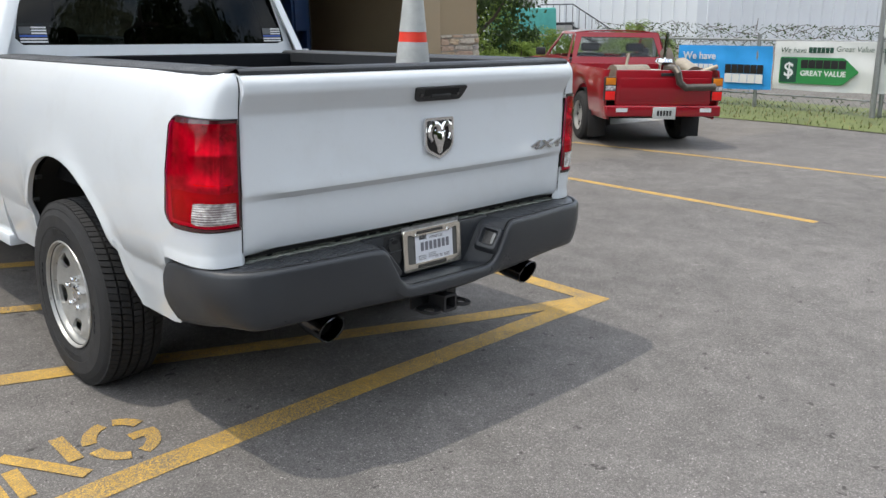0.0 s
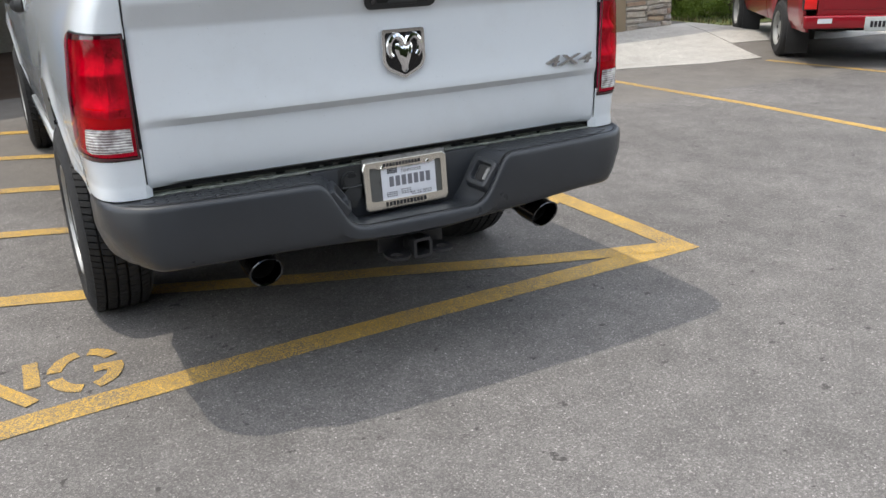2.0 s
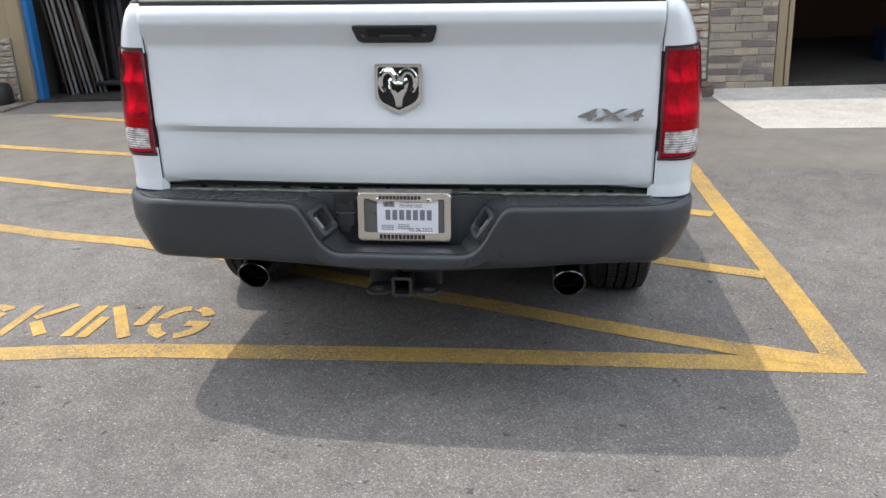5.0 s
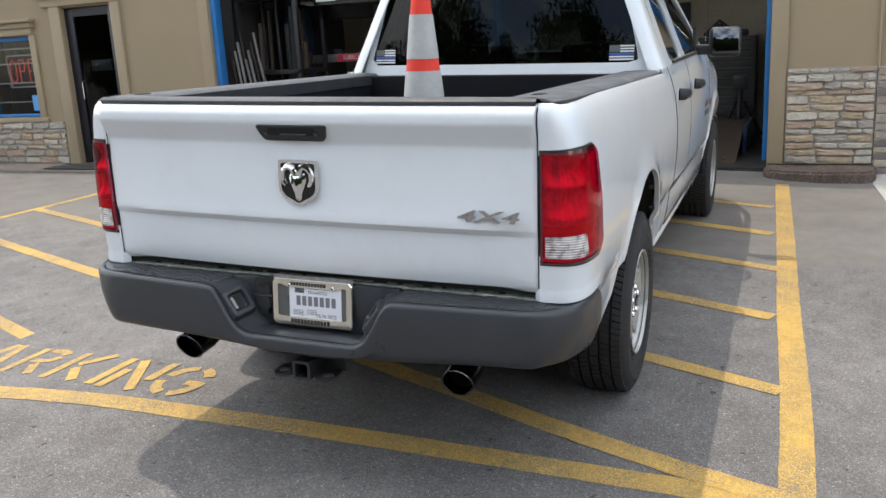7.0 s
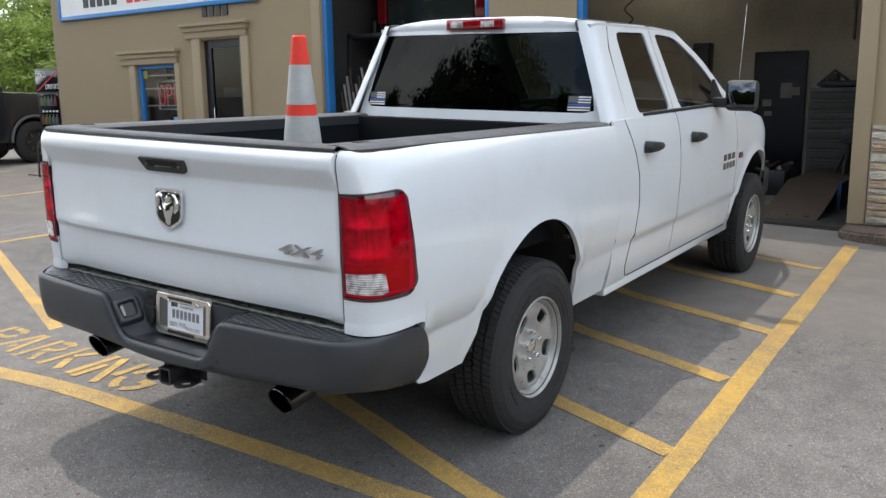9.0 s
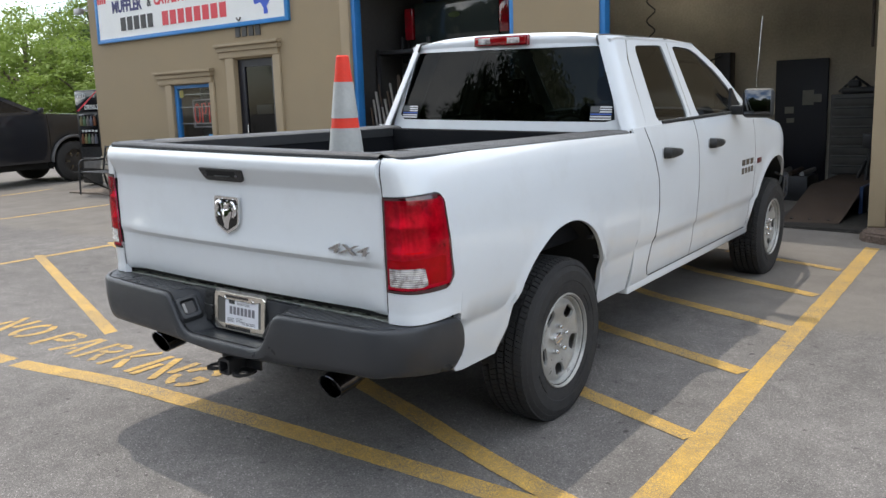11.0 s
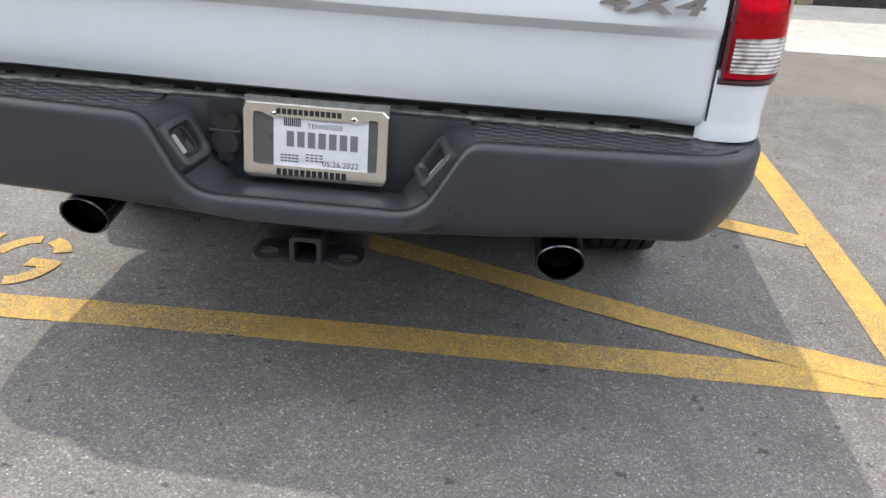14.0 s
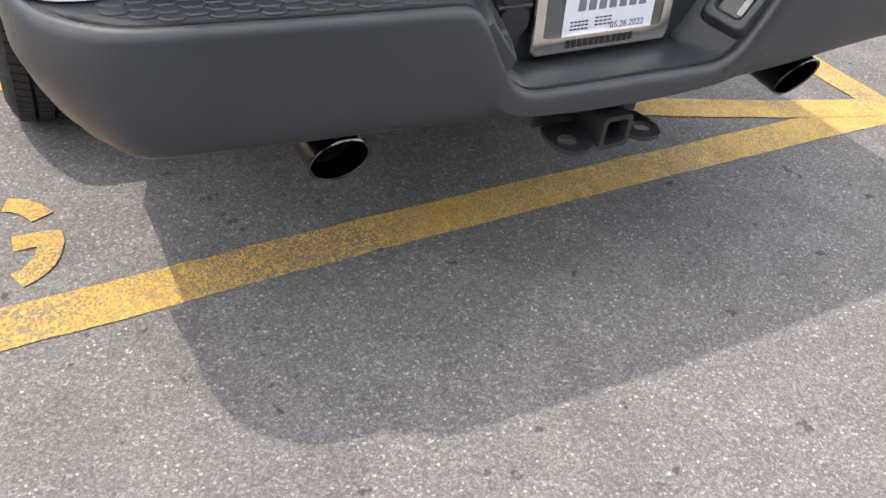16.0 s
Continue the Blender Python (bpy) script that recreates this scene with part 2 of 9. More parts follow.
ASPHALT = speckled("asphalt", (0.116, 0.109, 0.104), (0.174, 0.164, 0.157), 205.0, 0.13, 0.9, 0.30, 0.58, 3.55)
CONCRETE = speckled("concrete", (0.34, 0.325, 0.30), (0.47, 0.45, 0.415), 120.0, 0.10, 0.85, 0.15, 0.25)
WALK = speckled("stained concrete", (0.15, 0.125, 0.105), (0.23, 0.195, 0.165), 120.0, 0.14, 0.85, 0.15, 0.25)
# floor colour lowered to near black, standing for the shade inside the bays
SHADED_FLOOR = speckled("shop floor", (0.022, 0.021, 0.020), (0.055, 0.052, 0.048), 60.0, 0.2, 0.6, 0.1, 0.4)
STUCCO = mottled("tan stucco", (0.292, 0.226, 0.142), 0.85, 1.3, 0.10, 0.5, 90.0)
TRIM = mottled("tan trim", (0.31, 0.243, 0.158), 0.75, 2.0, 0.10, 0.2, 60.0)
BLUE = mottled("blue paint", (0.015, 0.16, 0.42), 0.45, 4.0, 0.2, 0.1)
INNER = mottled("shop wall", (0.19, 0.165, 0.125), 0.8, 0.8, 0.35, 0.2, 30.0)
INNER_BROWN = mottled("brown shop wall", (0.12, 0.05, 0.024), 0.75, 0.9, 0.25, 0.2, 30.0)
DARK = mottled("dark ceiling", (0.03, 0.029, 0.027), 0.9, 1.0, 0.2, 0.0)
KERB = speckled("painted kerb", (0.095, 0.072, 0.060), (0.155, 0.118, 0.098), 90.0, 0.15, 0.8, 0.4, 0.6)
MORTAR = mottled("mortar", (0.30, 0.275, 0.235), 0.95, 8.0, 0.2, 0.5, 120.0)
BLACK_STEEL = mottled("black steel", (0.018, 0.018, 0.02), 0.45, 9.0, 0.3, 0.15, metal=0.0)
CHROME = material("chrome", (0.78, 0.78, 0.78), 0.07, 1.0)
GLOSS_BLACK = material("gloss black", (0.006, 0.006, 0.007), 0.12)


def yellow_paint():
    """Thin road paint, rubbed off grain by grain and in broad stretches."""
    m = material("yellow road paint", (0.62, 0.36, 0.02), 0.75)
    p = position(m)
    fine = noise_fac(m, p, 150.0, 4.0, 0.8, 0.42, 0.545)
    rubbed = noise_fac(m, p, 48.0, 4.0, 0.75, 0.50, 0.60)
    patch = noise_fac(m, p, 1.6, 5.0, 0.65, 0.34, 0.60, 0.52, 1.0)
    both = node(m, "ShaderNodeMath", operation="MAXIMUM")
    part_worn = node(m, "ShaderNodeMath", operation="MULTIPLY")
    part_worn.inputs[1].default_value = 0.8
    link(m, rubbed, part_worn.inputs[0])
    link(m, fine, both.inputs[0])
    link(m, part_worn.outputs["Value"], both.inputs[1])
    k = node(m, "ShaderNodeMath", operation="MULTIPLY")
    link(m, both.outputs["Value"], k.inputs[0])
    link(m, patch, k.inputs[1])
    tone = blend(m, noise_fac(m, p, 14.0, 4.0, 0.6), (0.57, 0.325, 0.035), (0.71, 0.42, 0.065))
    set_color(m, blend(m, k.outputs["Value"], tone, (0.135, 0.120, 0.098)))
    bump(m, fine, 0.4, 0.004)
    return m


YELLOW = yellow_paint()

# ---- ground ----
def spread(lo, hi, fine_lo, fine_hi, fine):
    out = list(np.arange(fine_lo, fine_hi + 1e-6, fine))
    d = fine
    while out[-1] < hi:
        d *= 1.5
        out.append(min(hi, out[-1] + d))
    d = fine
    while out[0] > lo:
        d *= 1.5
        out.insert(0, max(lo, out[0] - d))
    return out


gx, gy = spread(-600, 600, -8, 12.4, 0.4), spread(-600, 600, -6, 8, 0.4)
solo("ground", grid([[(x, y, ground_z(x, y)) for x in gx] for y in gy]), ASPHALT,
     "worn grey asphalt lot with light aggregate and dark stains", "ground", kind="structure", smooth=60)


def strip(name, points, width, label, mat=YELLOW, lift=0.002, parent=None):
    """A band of paint draped on the ground."""
    pts = [Vector(p) for p in points]
    fine = []
    for a, b in zip(pts, pts[1:]):
        n = max(1, int((b - a).length / 0.05))
        fine += [a.lerp(b, k / n) for k in range(n)]
    fine.append(pts[-1])
    rows = []
    for i, p in enumerate(fine):
        d = (fine[min(i + 1, len(fine) - 1)] - fine[max(i - 1, 0)]).normalized()
        s = Vector((-d.y, d.x)) * width / 2
        j, k = (1 + 0.07 * noise.noise(Vector((p.x * 14, p.y * 14, h))) + 0.05 * noise.noise(Vector((p.x * 45, p.y * 45, h))) for h in (3, 8))
        rows.append([(q.x, q.y, ground_z(q.x, q.y) + lift) for q in (p + s * j, p, p - s * k)])
    bm = grid(rows)
    return solo(name, bm, mat, label, "road marking", group="yellow parking lines", kind="structure")


PAINT = "worn yellow painted parking line on asphalt"
strip("parking_line", [(-6.6, 0.05), (-2.04, 0.190), (-1.55, 0.216), (-0.92, 0.245), (-0.64, 0.267), (-0.25, 0.290), (0.26, 0.314), (0.77, 0.334), (1.22, 0.352), (1.72, 0.362)], 0.130, PAINT)
strip("parking_line", [(1.695, 0.30), (1.688, 0.75), (1.668, 1.4), (1.615, 2.4), (1.575, 3.4), (1.545, 4.2), (1.44, 6.56)], 0.130, PAINT, lift=0.003)
strip("parking_line", [(-6.6, 3.36), (-3.6, 2.27), (-2.05, 1.73), (-1.21, 1.38), (-0.1, 0.96), (0.37, 0.80), (0.68, 0.682), (1.02, 0.566), (1.3, 0.480), (1.62, 0.40)], 0.12, PAINT, lift=0.0035)
strip("parking_line", [(-6.35, 4.25), (-4.75, 3.66), (-3.15, 3.10), (-1.67, 2.66), (0.95, 1.567), (1.61, 1.342)], 0.11, PAINT, lift=0.004)
strip("parking_line", [(-6.4, 5.20), (-5.14, 4.75), (-4.14, 4.45), (-1.96, 3.86), (0.50, 2.73), (1.53, 2.376)], 0.12, PAINT, lift=0.004)
strip("parking_line", [(-5.2, 6.3), (-3.33, 5.57), (-2.32, 5.15), (0.42, 3.74), (1.53, 3.385)], 0.12, PAINT, lift=0.004)
strip("parking_line", [(-3.79, 6.97), (-2.73, 6.55), (0.40, 4.73), (1.44, 4.395)], 0.12, PAINT, lift=0.004)
strip("parking_line", [(0.3, 5.72), (0.80, 5.57), (1.40, 5.41)], 0.10, PAINT, lift=0.004)
strip("parking_line", [(-6.62, 2.43), (-2.57, 0.89)], 0.1, PAINT)
strip("parking_line", [(-6.63, 0.02), (-6.45, 2.6), (-6.38, 3.6), (-6.35, 4.6), (-6.31, 6.1)], 0.1, PAINT, lift=0.003)
strip("parking_line", [(-10.7, 2.0), (-10.46, 5.7)], 0.1, PAINT)
strip("parking_line", [(-14.2, 4.5), (-14.6, 6.9)], 0.1, PAINT)
strip("parking_line", [(4.79, 0.38), (4.75, 2.9), (4.55, 5.08)], 0.1, PAINT)
strip("parking_line", [(7.66, 0.2), (7.37, 2.5), (6.96, 4.7)], 0.1, PAINT)


def bow(a0, a1, n=9):
    """Part of a round letter, between two angles."""
    return [(0.5 + 0.42 * math.cos(radians(a0 + (a1 - a0) * k / n)), 0.5 + 0.44 * math.sin(radians(a0 + (a1 - a0) * k / n))) for k in range(n + 1)]


BOWL = [[(0.30, 0.93), (0.58, 0.93), (0.76, 0.90), (0.87, 0.80)], [(0.87, 0.70), (0.78, 0.56), (0.58, 0.50), (0.30, 0.50)]]
STENCIL = {
    "N": [[(0.11, 0.0), (0.11, 0.64)], [(0.12, 1.0), (0.86, 0.0)], [(0.88, 0.36), (0.88, 1.0)]],
    "O": [bow(100, 260), bow(-80, 80)],
    "P": [[(0.11, 0.0), (0.11, 1.0)]] + BOWL,
    "A": [[(0.04, 0.0), (0.42, 1.0)], [(0.58, 1.0), (0.94, 0.0)], [(0.40, 0.30), (0.62, 0.30)]],
    "R": [[(0.11, 0.0), (0.11, 1.0)]] + BOWL + [[(0.56, 0.38), (0.88, 0.0)]],
    "K": [[(0.11, 0.0), (0.11, 1.0)], [(0.36, 0.56), (0.86, 1.0)], [(0.46, 0.44), (0.90, 0.0)]],
    "I": [[(0.11, 0.0), (0.11, 1.0)]],
    "G": [bow(28, 78), bow(98, 168), bow(190, 258), bow(282, 326, 5) + [(0.92, 0.46), (0.60, 0.46)]],
}


def ground_letters(spots, high, wide, stroke):
    """Stencilled capitals on the ground, each of separate strokes with gaps between them."""
    for ch, x0, y0 in spots:
        bm = bmesh.new()
        for line in STENCIL[ch]:
            pts = [Vector((x0 + u * wide, y0 + v * high)) for u, v in line]
            fine = []
            for p, q in zip(pts, pts[1:]):
                fine += [p.lerp(q, k / 4) for k in range(4)]
            fine.append(pts[-1])
            rows = []
            for i, p in enumerate(fine):
                d = (fine[min(i + 1, len(fine) - 1)] - fine[max(i - 1, 0)]).normalized()
                e = Vector((-d.y, d.x)) * stroke / 2 * (1 + 0.06 * noise.noise(Vector((p.x * 40, p.y * 40, 2))))
                rows.append([(q.x, q.y, ground_z(q.x, q.y) + 0.003) for q in (p + e, p, p - e)])
            merge(bm, grid(rows))
        solo("stencil_letter", bm, YELLOW, "yellow stencilled capital letter on asphalt", "road marking", group="stencilled no parking lettering", kind="structure", smooth=None)


ground_letters([("N", -3.78, 0.50), ("O", -3.43, 0.485), ("P", -2.985, 0.455), ("A", -2.68, 0.445), ("R", -2.33, 0.42), ("K", -1.985, 0.392), ("I", -1.635, 0.368), ("N", -1.555, 0.357), ("G", -1.262, 0.355)], 0.345, 0.27, 0.056)

# light concrete apron before the third bay, cast in panels
def slab(name, outline, z_up, mat, label):
    bm = bmesh.new()
    bm.faces.new([bm.verts.new((x, y, 0)) for x, y in outline])
    for axis in (0, 1):
        lo, hi = min(p[axis] for p in outline), max(p[axis] for p in outline)
        for d in np.arange(lo + 0.2, hi, 0.2):
            at, no = [0, 0, 0], [0, 0, 0]
            at[axis], no[axis] = d, 1
            bmesh.ops.bisect_plane(bm, geom=bm.verts[:] + bm.edges[:] + bm.faces[:], plane_co=at, plane_no=no)
    rim = [e for e in bm.edges if e.is_boundary]
    skirt = bmesh.ops.extrude_edge_only(bm, edges=rim)["geom"]
    low = {v for v in skirt if isinstance(v, bmesh.types.BMVert)}
    for v in bm.verts:
        v.co.z = ground_z(v.co.x, v.co.y) + (-0.12 if v in low else z_up)
    return solo(name, bm, mat, label, "pavement", kind="structure", smooth=30)


APRON = "pale cast concrete apron panel before the garage"
slab("pavement_1", [(2.27, 6.70), (2.33, 5.9), (2.42, 5.04), (3.2, 5.1), (4.1, 5.16), (4.1, 6.2), (4.1, 7.3), (2.33, 7.3)], 0.010, CONCRETE, APRON)
slab("pavement_2", [(4.112, 5.16), (5.2, 5.14), (6.19, 4.90), (7.03, 4.84), (7.42, 5.75), (7.7, 6.5), (7.95, 7.3), (6, 7.3), (4.112, 7.3), (4.112, 6.2)], 0.010, CONCRETE, APRON)
slab("pavement_3", [(7.44, 5.75), (9.0, 5.6), (11.3, 5.4), (11.3, 7.6), (9.3, 7.8), (7.97, 7.3), (7.72, 6.5)], 0.008, CONCRETE, "pale concrete strip beside the garage")
slab("pavement_4", [(-13.3, 6.55), (-6.05, 6.6), (-6.05, 7.3), (-13.3, 7.3)], 0.03, WALK, "narrow grey-brown concrete walk along the shop wall")

# ---- building ----
INNER_TAN = mottled("stained tan shop wall", (0.46, 0.41, 0.32), 0.8, 0.8, 0.4, 0.2, 30.0)
# wall colour taken near black to stand for the dim bay
SHADED_WALL = mottled("shop wall darkened as bay shade", (0.045, 0.043, 0.042), 0.8, 0.9, 0.4, 0.2, 30.0)
WY, WT, ROOF = 7.30, 0.22, 4.15
BAYS = [(-6.03, -3.11), (-1.87, 1.25), (3.15, 6.47)]
BAY_TOP = 3.55


def wall(name, x0, x1, y0, y1, z0, z1, mat, label="tan stucco shop wall"):
    return solo(name, box(x0, x1, y0, y1, z0, z1), mat, label, "wall", kind="structure", smooth=None)


def front(name, x0, x1, z0, z1):
    return wall(name, x0, x1, WY, WY + WT, z0, z1, STUCCO)


front("wall_front_1", -13.2, -10.62, -0.2, ROOF)
front("wall_front_2", -10.62, -9.5, -0.2, 0.88)
front("wall_front_3", -10.62, -9.5, 2.13, ROOF)
front("wall_front_4", -9.5, -8.79, -0.2, ROOF)
front("wall_front_5", -8.79, -7.79, 2.49, ROOF)
front("wall_front_6", -7.79, -6.03, -0.2, ROOF)
front("wall_front_7", -6.03, -3.11, BAY_TOP, ROOF)
front("wall_front_8", -3.11, -1.87, -0.2, ROOF)
front("wall_front_9", -1.87, 1.25, BAY_TOP, ROOF)
front("wall_front_10", 1.25, 3.15, -0.2, ROOF)
front("wall_front_11", 3.15, 6.47, BAY_TOP, ROOF)
front("wall_front_12", 6.47, 7.72, -0.2, ROOF)
wall("wall_left", -13.2, -12.98, WY + WT, 15.0, -0.2, ROOF, STUCCO)
wall("wall_right", 7.5, 7.72, WY + WT, 15.0, -0.2, ROOF, STUCCO)
wall("wall_back_1", -12.98, -6.35, 14.78, 15.0, -0.2, ROOF, INNER, "dim tan inner shop wall")
wall("wall_back_2", -6.15, 2.4, 11.2, 11.4, -0.2, ROOF, INNER_TAN, "dim tan inner shop wall")
wall("wall_back_3", 2.6, 7.5, 12.8, 13.0, -0.2, ROOF, INNER_BROWN, "brown inner shop wall")
# tan wall whose near-black colour carries the bay's shade
wall("wall_inner_1", -6.35, -6.15, WY + WT, 14.78, -0.2, ROOF, SHADED_WALL, "dim tan inner shop wall")
wall("wall_inner_2", 2.4, 2.6, WY + WT, 13.0, -0.2, ROOF, INNER_BROWN, "brown inner shop wall")
wall("wall_reveal", 1.252, 1.40, WY + WT, WY + 0.74, 0.146, ROOF - 0.15, INNER, "dim tan bay reveal")
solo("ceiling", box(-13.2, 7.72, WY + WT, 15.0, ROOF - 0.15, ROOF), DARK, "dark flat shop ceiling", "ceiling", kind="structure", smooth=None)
solo("roof_edge", box(-13.25, 7.77, WY - 0.05, WY + 0.3, ROOF, ROOF + 0.12, 0.01), TRIM, "tan parapet coping", "trim", kind="structure", smooth=None)
solo("floor", box(-12.98, 7.5, WY - 0.02, 14.9, -0.1, 0.145), SHADED_FLOOR, "stained grey concrete shop floor darkened for indoor shade", "floor", kind="structure", smooth=None)
for i, (a, b) in enumerate(BAYS[:2]):
    for s, x in ((1, a), (-1, b)):
        d = 0.55 if i == 1 and s < 0 else 0.02
        solo("trim_bay_%d" % (2 * i + (s < 0) + 1), box(min(x, x + s * 0.075), max(x, x + s * 0.075), WY + d, WY + d + 0.14, 0.146, BAY_TOP, 0.004), BLUE, "blue painted steel door jamb", "trim", kind="structure")
for i, x in enumerate((3.16, 6.46)):
    solo("trim_jamb_%d" % (i + 1), box(x - 0.035, x + 0.035, WY - 0.03, WY + 0.2, 0.1, BAY_TOP, 0.004), TRIM, "tan door jamb", "trim", kind="structure")

# ---- the white pickup ----
def car_paint(name, color, dirt=(0.33, 0.29, 0.23)):
    m = material(name, color, 0.35, 0.0, Coat_Weight=1.0, Coat_Roughness=0.03, Specular_IOR_Level=0.2)
    p = position(m)
    d = noise_fac(m, p, 3.0, 6.0, 0.65, 0.52, 0.85, 0.0, 0.16)
    f = noise_fac(m, p, 160.0, 2.0, 0.5, 0.70, 0.78, 0.0, 0.5)
    set_color(m, blend(m, f, blend(m, d, color, dirt), tuple(v * 0.6 for v in color)))
    n = node(m, "ShaderNodeTexNoise", Scale=420.0, Detail=1.0)
    link(m, p, n.inputs["Vector"])
    b = node(m, "ShaderNodeBump", Strength=0.012, Distance=0.002)
    link(m, n.outputs["Fac"], b.inputs["Height"])
    link(m, b.outputs["Normal"], bsdf(m).inputs["Coat Normal"])
    return m


WHITE = car_paint("white car paint", (0.665, 0.70, 0.73))
BUMPER_GREY = mottled("dark grey textured plastic", (0.032, 0.035, 0.040), 0.34, 5.0, 0.18, 0.14, 700.0)
RUBBER = mottled("tyre rubber", (0.020, 0.020, 0.021), 0.78, 12.0, 0.35, 0.25, 160.0)
PLASTIC = mottled("black plastic", (0.018, 0.019, 0.020), 0.5, 9.0, 0.25, 0.2, 300.0)
CAP_PLASTIC = mottled("faded black rail plastic", (0.024, 0.026, 0.029), 0.5, 7.0, 0.2, 0.2, 300.0)
LINER = mottled("black bedliner", (0.007, 0.008, 0.010), 0.75, 5.0, 0.3, 0.3, 250.0, Specular_IOR_Level=0.10)
STEEL_RIM = mottled("silver painted steel", (0.40, 0.40, 0.385), 0.36, 14.0, 0.25, 0.1, 120.0, metal=0.45)
# near-black colour standing for shade in gaps, pockets, wheel wells and undersides
SHADE_BLACK = material("shade black", (0.010, 0.010, 0.010), 0.9)
SEAT = mottled("dark seat cloth", (0.03, 0.03, 0.032), 0.9, 9.0, 0.2, 0.3)
SMOKE = mottled("dark chrome", (0.11, 0.11, 0.115), 0.15, 30.0, 0.25, 0.0, metal=1.0)
TIP_IN = material("soot", (0.006, 0.006, 0.006), 0.9)
DECAL_WHITE = material("white decal", (0.70, 0.71, 0.72), 0.5)
DECAL_BLUE = material("blue decal", (0.03, 0.10, 0.42), 0.5)
DECAL_BLACK = material("black decal", (0.012, 0.012, 0.013), 0.5)
INK = material("black ink", (0.015, 0.015, 0.017), 0.5)
PAPER = mottled("white plate paper", (0.70, 0.71, 0.75), 0.5, 40.0, 0.05, 0.0)


def tinted_glass(name, tint, shine=0.035):
    m = bpy.data.materials.new(name)
    m.use_nodes = True
    t = m.node_tree
    t.nodes.clear()
    out = t.nodes.new("ShaderNodeOutputMaterial")
    clear = t.nodes.new("ShaderNodeBsdfTransparent")
    clear.inputs["Color"].default_value = (*tint, 1)
    gloss = t.nodes.new("ShaderNodeBsdfGlossy")
    gloss.inputs["Roughness"].default_value = 0.0
    mix = t.nodes.new("ShaderNodeMixShader")
    lw = t.nodes.new("ShaderNodeLayerWeight")
    lw.inputs["Blend"].default_value = 0.5
    power = t.nodes.new("ShaderNodeMath")
    power.operation = "POWER"
    power.inputs[1].default_value = 5.0
    ramp = t.nodes.new("ShaderNodeMapRange")
    ramp.inputs["To Min"].default_value, ramp.inputs["To Max"].default_value = shine, 0.9
    t.links.new(lw.outputs["Facing"], power.inputs[0])
    t.links.new(power.outputs["Value"], ramp.inputs["Value"])
    t.links.new(ramp.outputs["Result"], mix.inputs["Fac"])
    t.links.new(clear.outputs["BSDF"], mix.inputs[1])
    t.links.new(gloss.outputs["BSDF"], mix.inputs[2])
    t.links.new(mix.outputs["Shader"], out.inputs["Surface"])
    return m


TINT = tinted_glass("dark tinted glass", (0.034, 0.044, 0.042), 0.019)
SIDE_TINT = tinted_glass("tinted side glass", (0.18, 0.18, 0.165))
CLEAR = tinted_glass("clear glass", (0.86, 0.89, 0.88))


def lamp_lens(name, color, dark=0.35):
    m = material(name, color, 0.10, 0.0, Coat_Weight=1.0, Coat_Roughness=0.02)
    p = position(m, local=True)
    n = node(m, "ShaderNodeTexVoronoi", Scale=11.0, feature="F1")
    n.distance = "CHEBYCHEV"
    link(m, p, n.inputs["Vector"])
    r = node(m, "ShaderNodeMapRange")
    r.inputs["From Max"].default_value = 0.75
    link(m, n.outputs["Distance"], r.inputs["Value"])
    f = noise_fac(m, p, 22.0, 3.0, 0.6, 0.35, 0.65)
    k = blend(m, r.outputs["Result"], tuple(v * dark for v in color), color)
    set_color(m, blend(m, 0.4, k, blend(m, f, tuple(v * dark * 0.7 for v in color), color)))
    return m


RED_LENS = lamp_lens("red lamp lens", (0.42, 0.006, 0.012))
DEEP_RED = lamp_lens("deep red lens", (0.26, 0.004, 0.012), dark=0.6)
def ribbed_lens():
    m = material("clear ribbed lens", (0.6, 0.57, 0.56), 0.08, 0.0, Coat_Weight=1.0, Coat_Roughness=0.02)
    p = position(m, local=True)
    a = node(m, "ShaderNodeTexWave", Scale=38.0, bands_direction="Z")
    b = node(m, "ShaderNodeTexWave", Scale=9.0, bands_direction="X")
    for w in (a, b):
        w.inputs["Distortion"].default_value = 0.6
        link(m, p, w.inputs["Vector"])
    f = blend(m, 0.35, a.outputs["Color"], b.outputs["Color"], "MULTIPLY")
    # random glints are painted into the lens colour
    glint = noise_fac(m, p, 28.0, 2.0, 0.5, 0.4, 0.6)
    c = blend(m, f, (0.12, 0.09, 0.09), (0.75, 0.70, 0.69))
    set_color(m, blend(m, 0.5, c, blend(m, glint, (0.16, 0.12, 0.12), (0.80, 0.78, 0.77))))
    bump(m, f, 0.6, 0.004)
    return m


CLEAR_LENS = ribbed_lens()

TRUCK_M = Matrix(((0.99935, -0.02039, 0.02966, 0), (0.02093, 0.99962, -0.01788, 0), (-0.02928, 0.01849, 0.99940, 0), (0, 0, 0, 1)))
truck = thing("pickup_truck", TRUCK_M, "white four-door pickup with dark grey bumper parked on yellow hatching", "pickup truck")
AXLES = (1.22, 5.01)


def bed_x(z):
    return float(np.interp(z, [0.44, 0.48, 0.56, 0.62, 0.70, 0.714, 0.73, 0.95, 1.1, 1.25, 1.33, 1.38, 1.41, 1.43], [0.918, 0.930, 0.948, 0.964, 0.976, 0.980, 1.003, 1.022, 1.020, 1.005, 0.984, 0.963, 0.943, 0.915]))


def cab_x(z):
    return float(np.interp(z, [0.42, 0.46, 0.52, 0.60, 0.70, 0.718, 0.73, 0.95, 1.1, 1.25, 1.34, 1.41], [0.915, 0.93, 0.950, 0.965, 0.972, 0.975, 0.990, 1.002, 1.0, 0.988, 0.970, 0.945]))


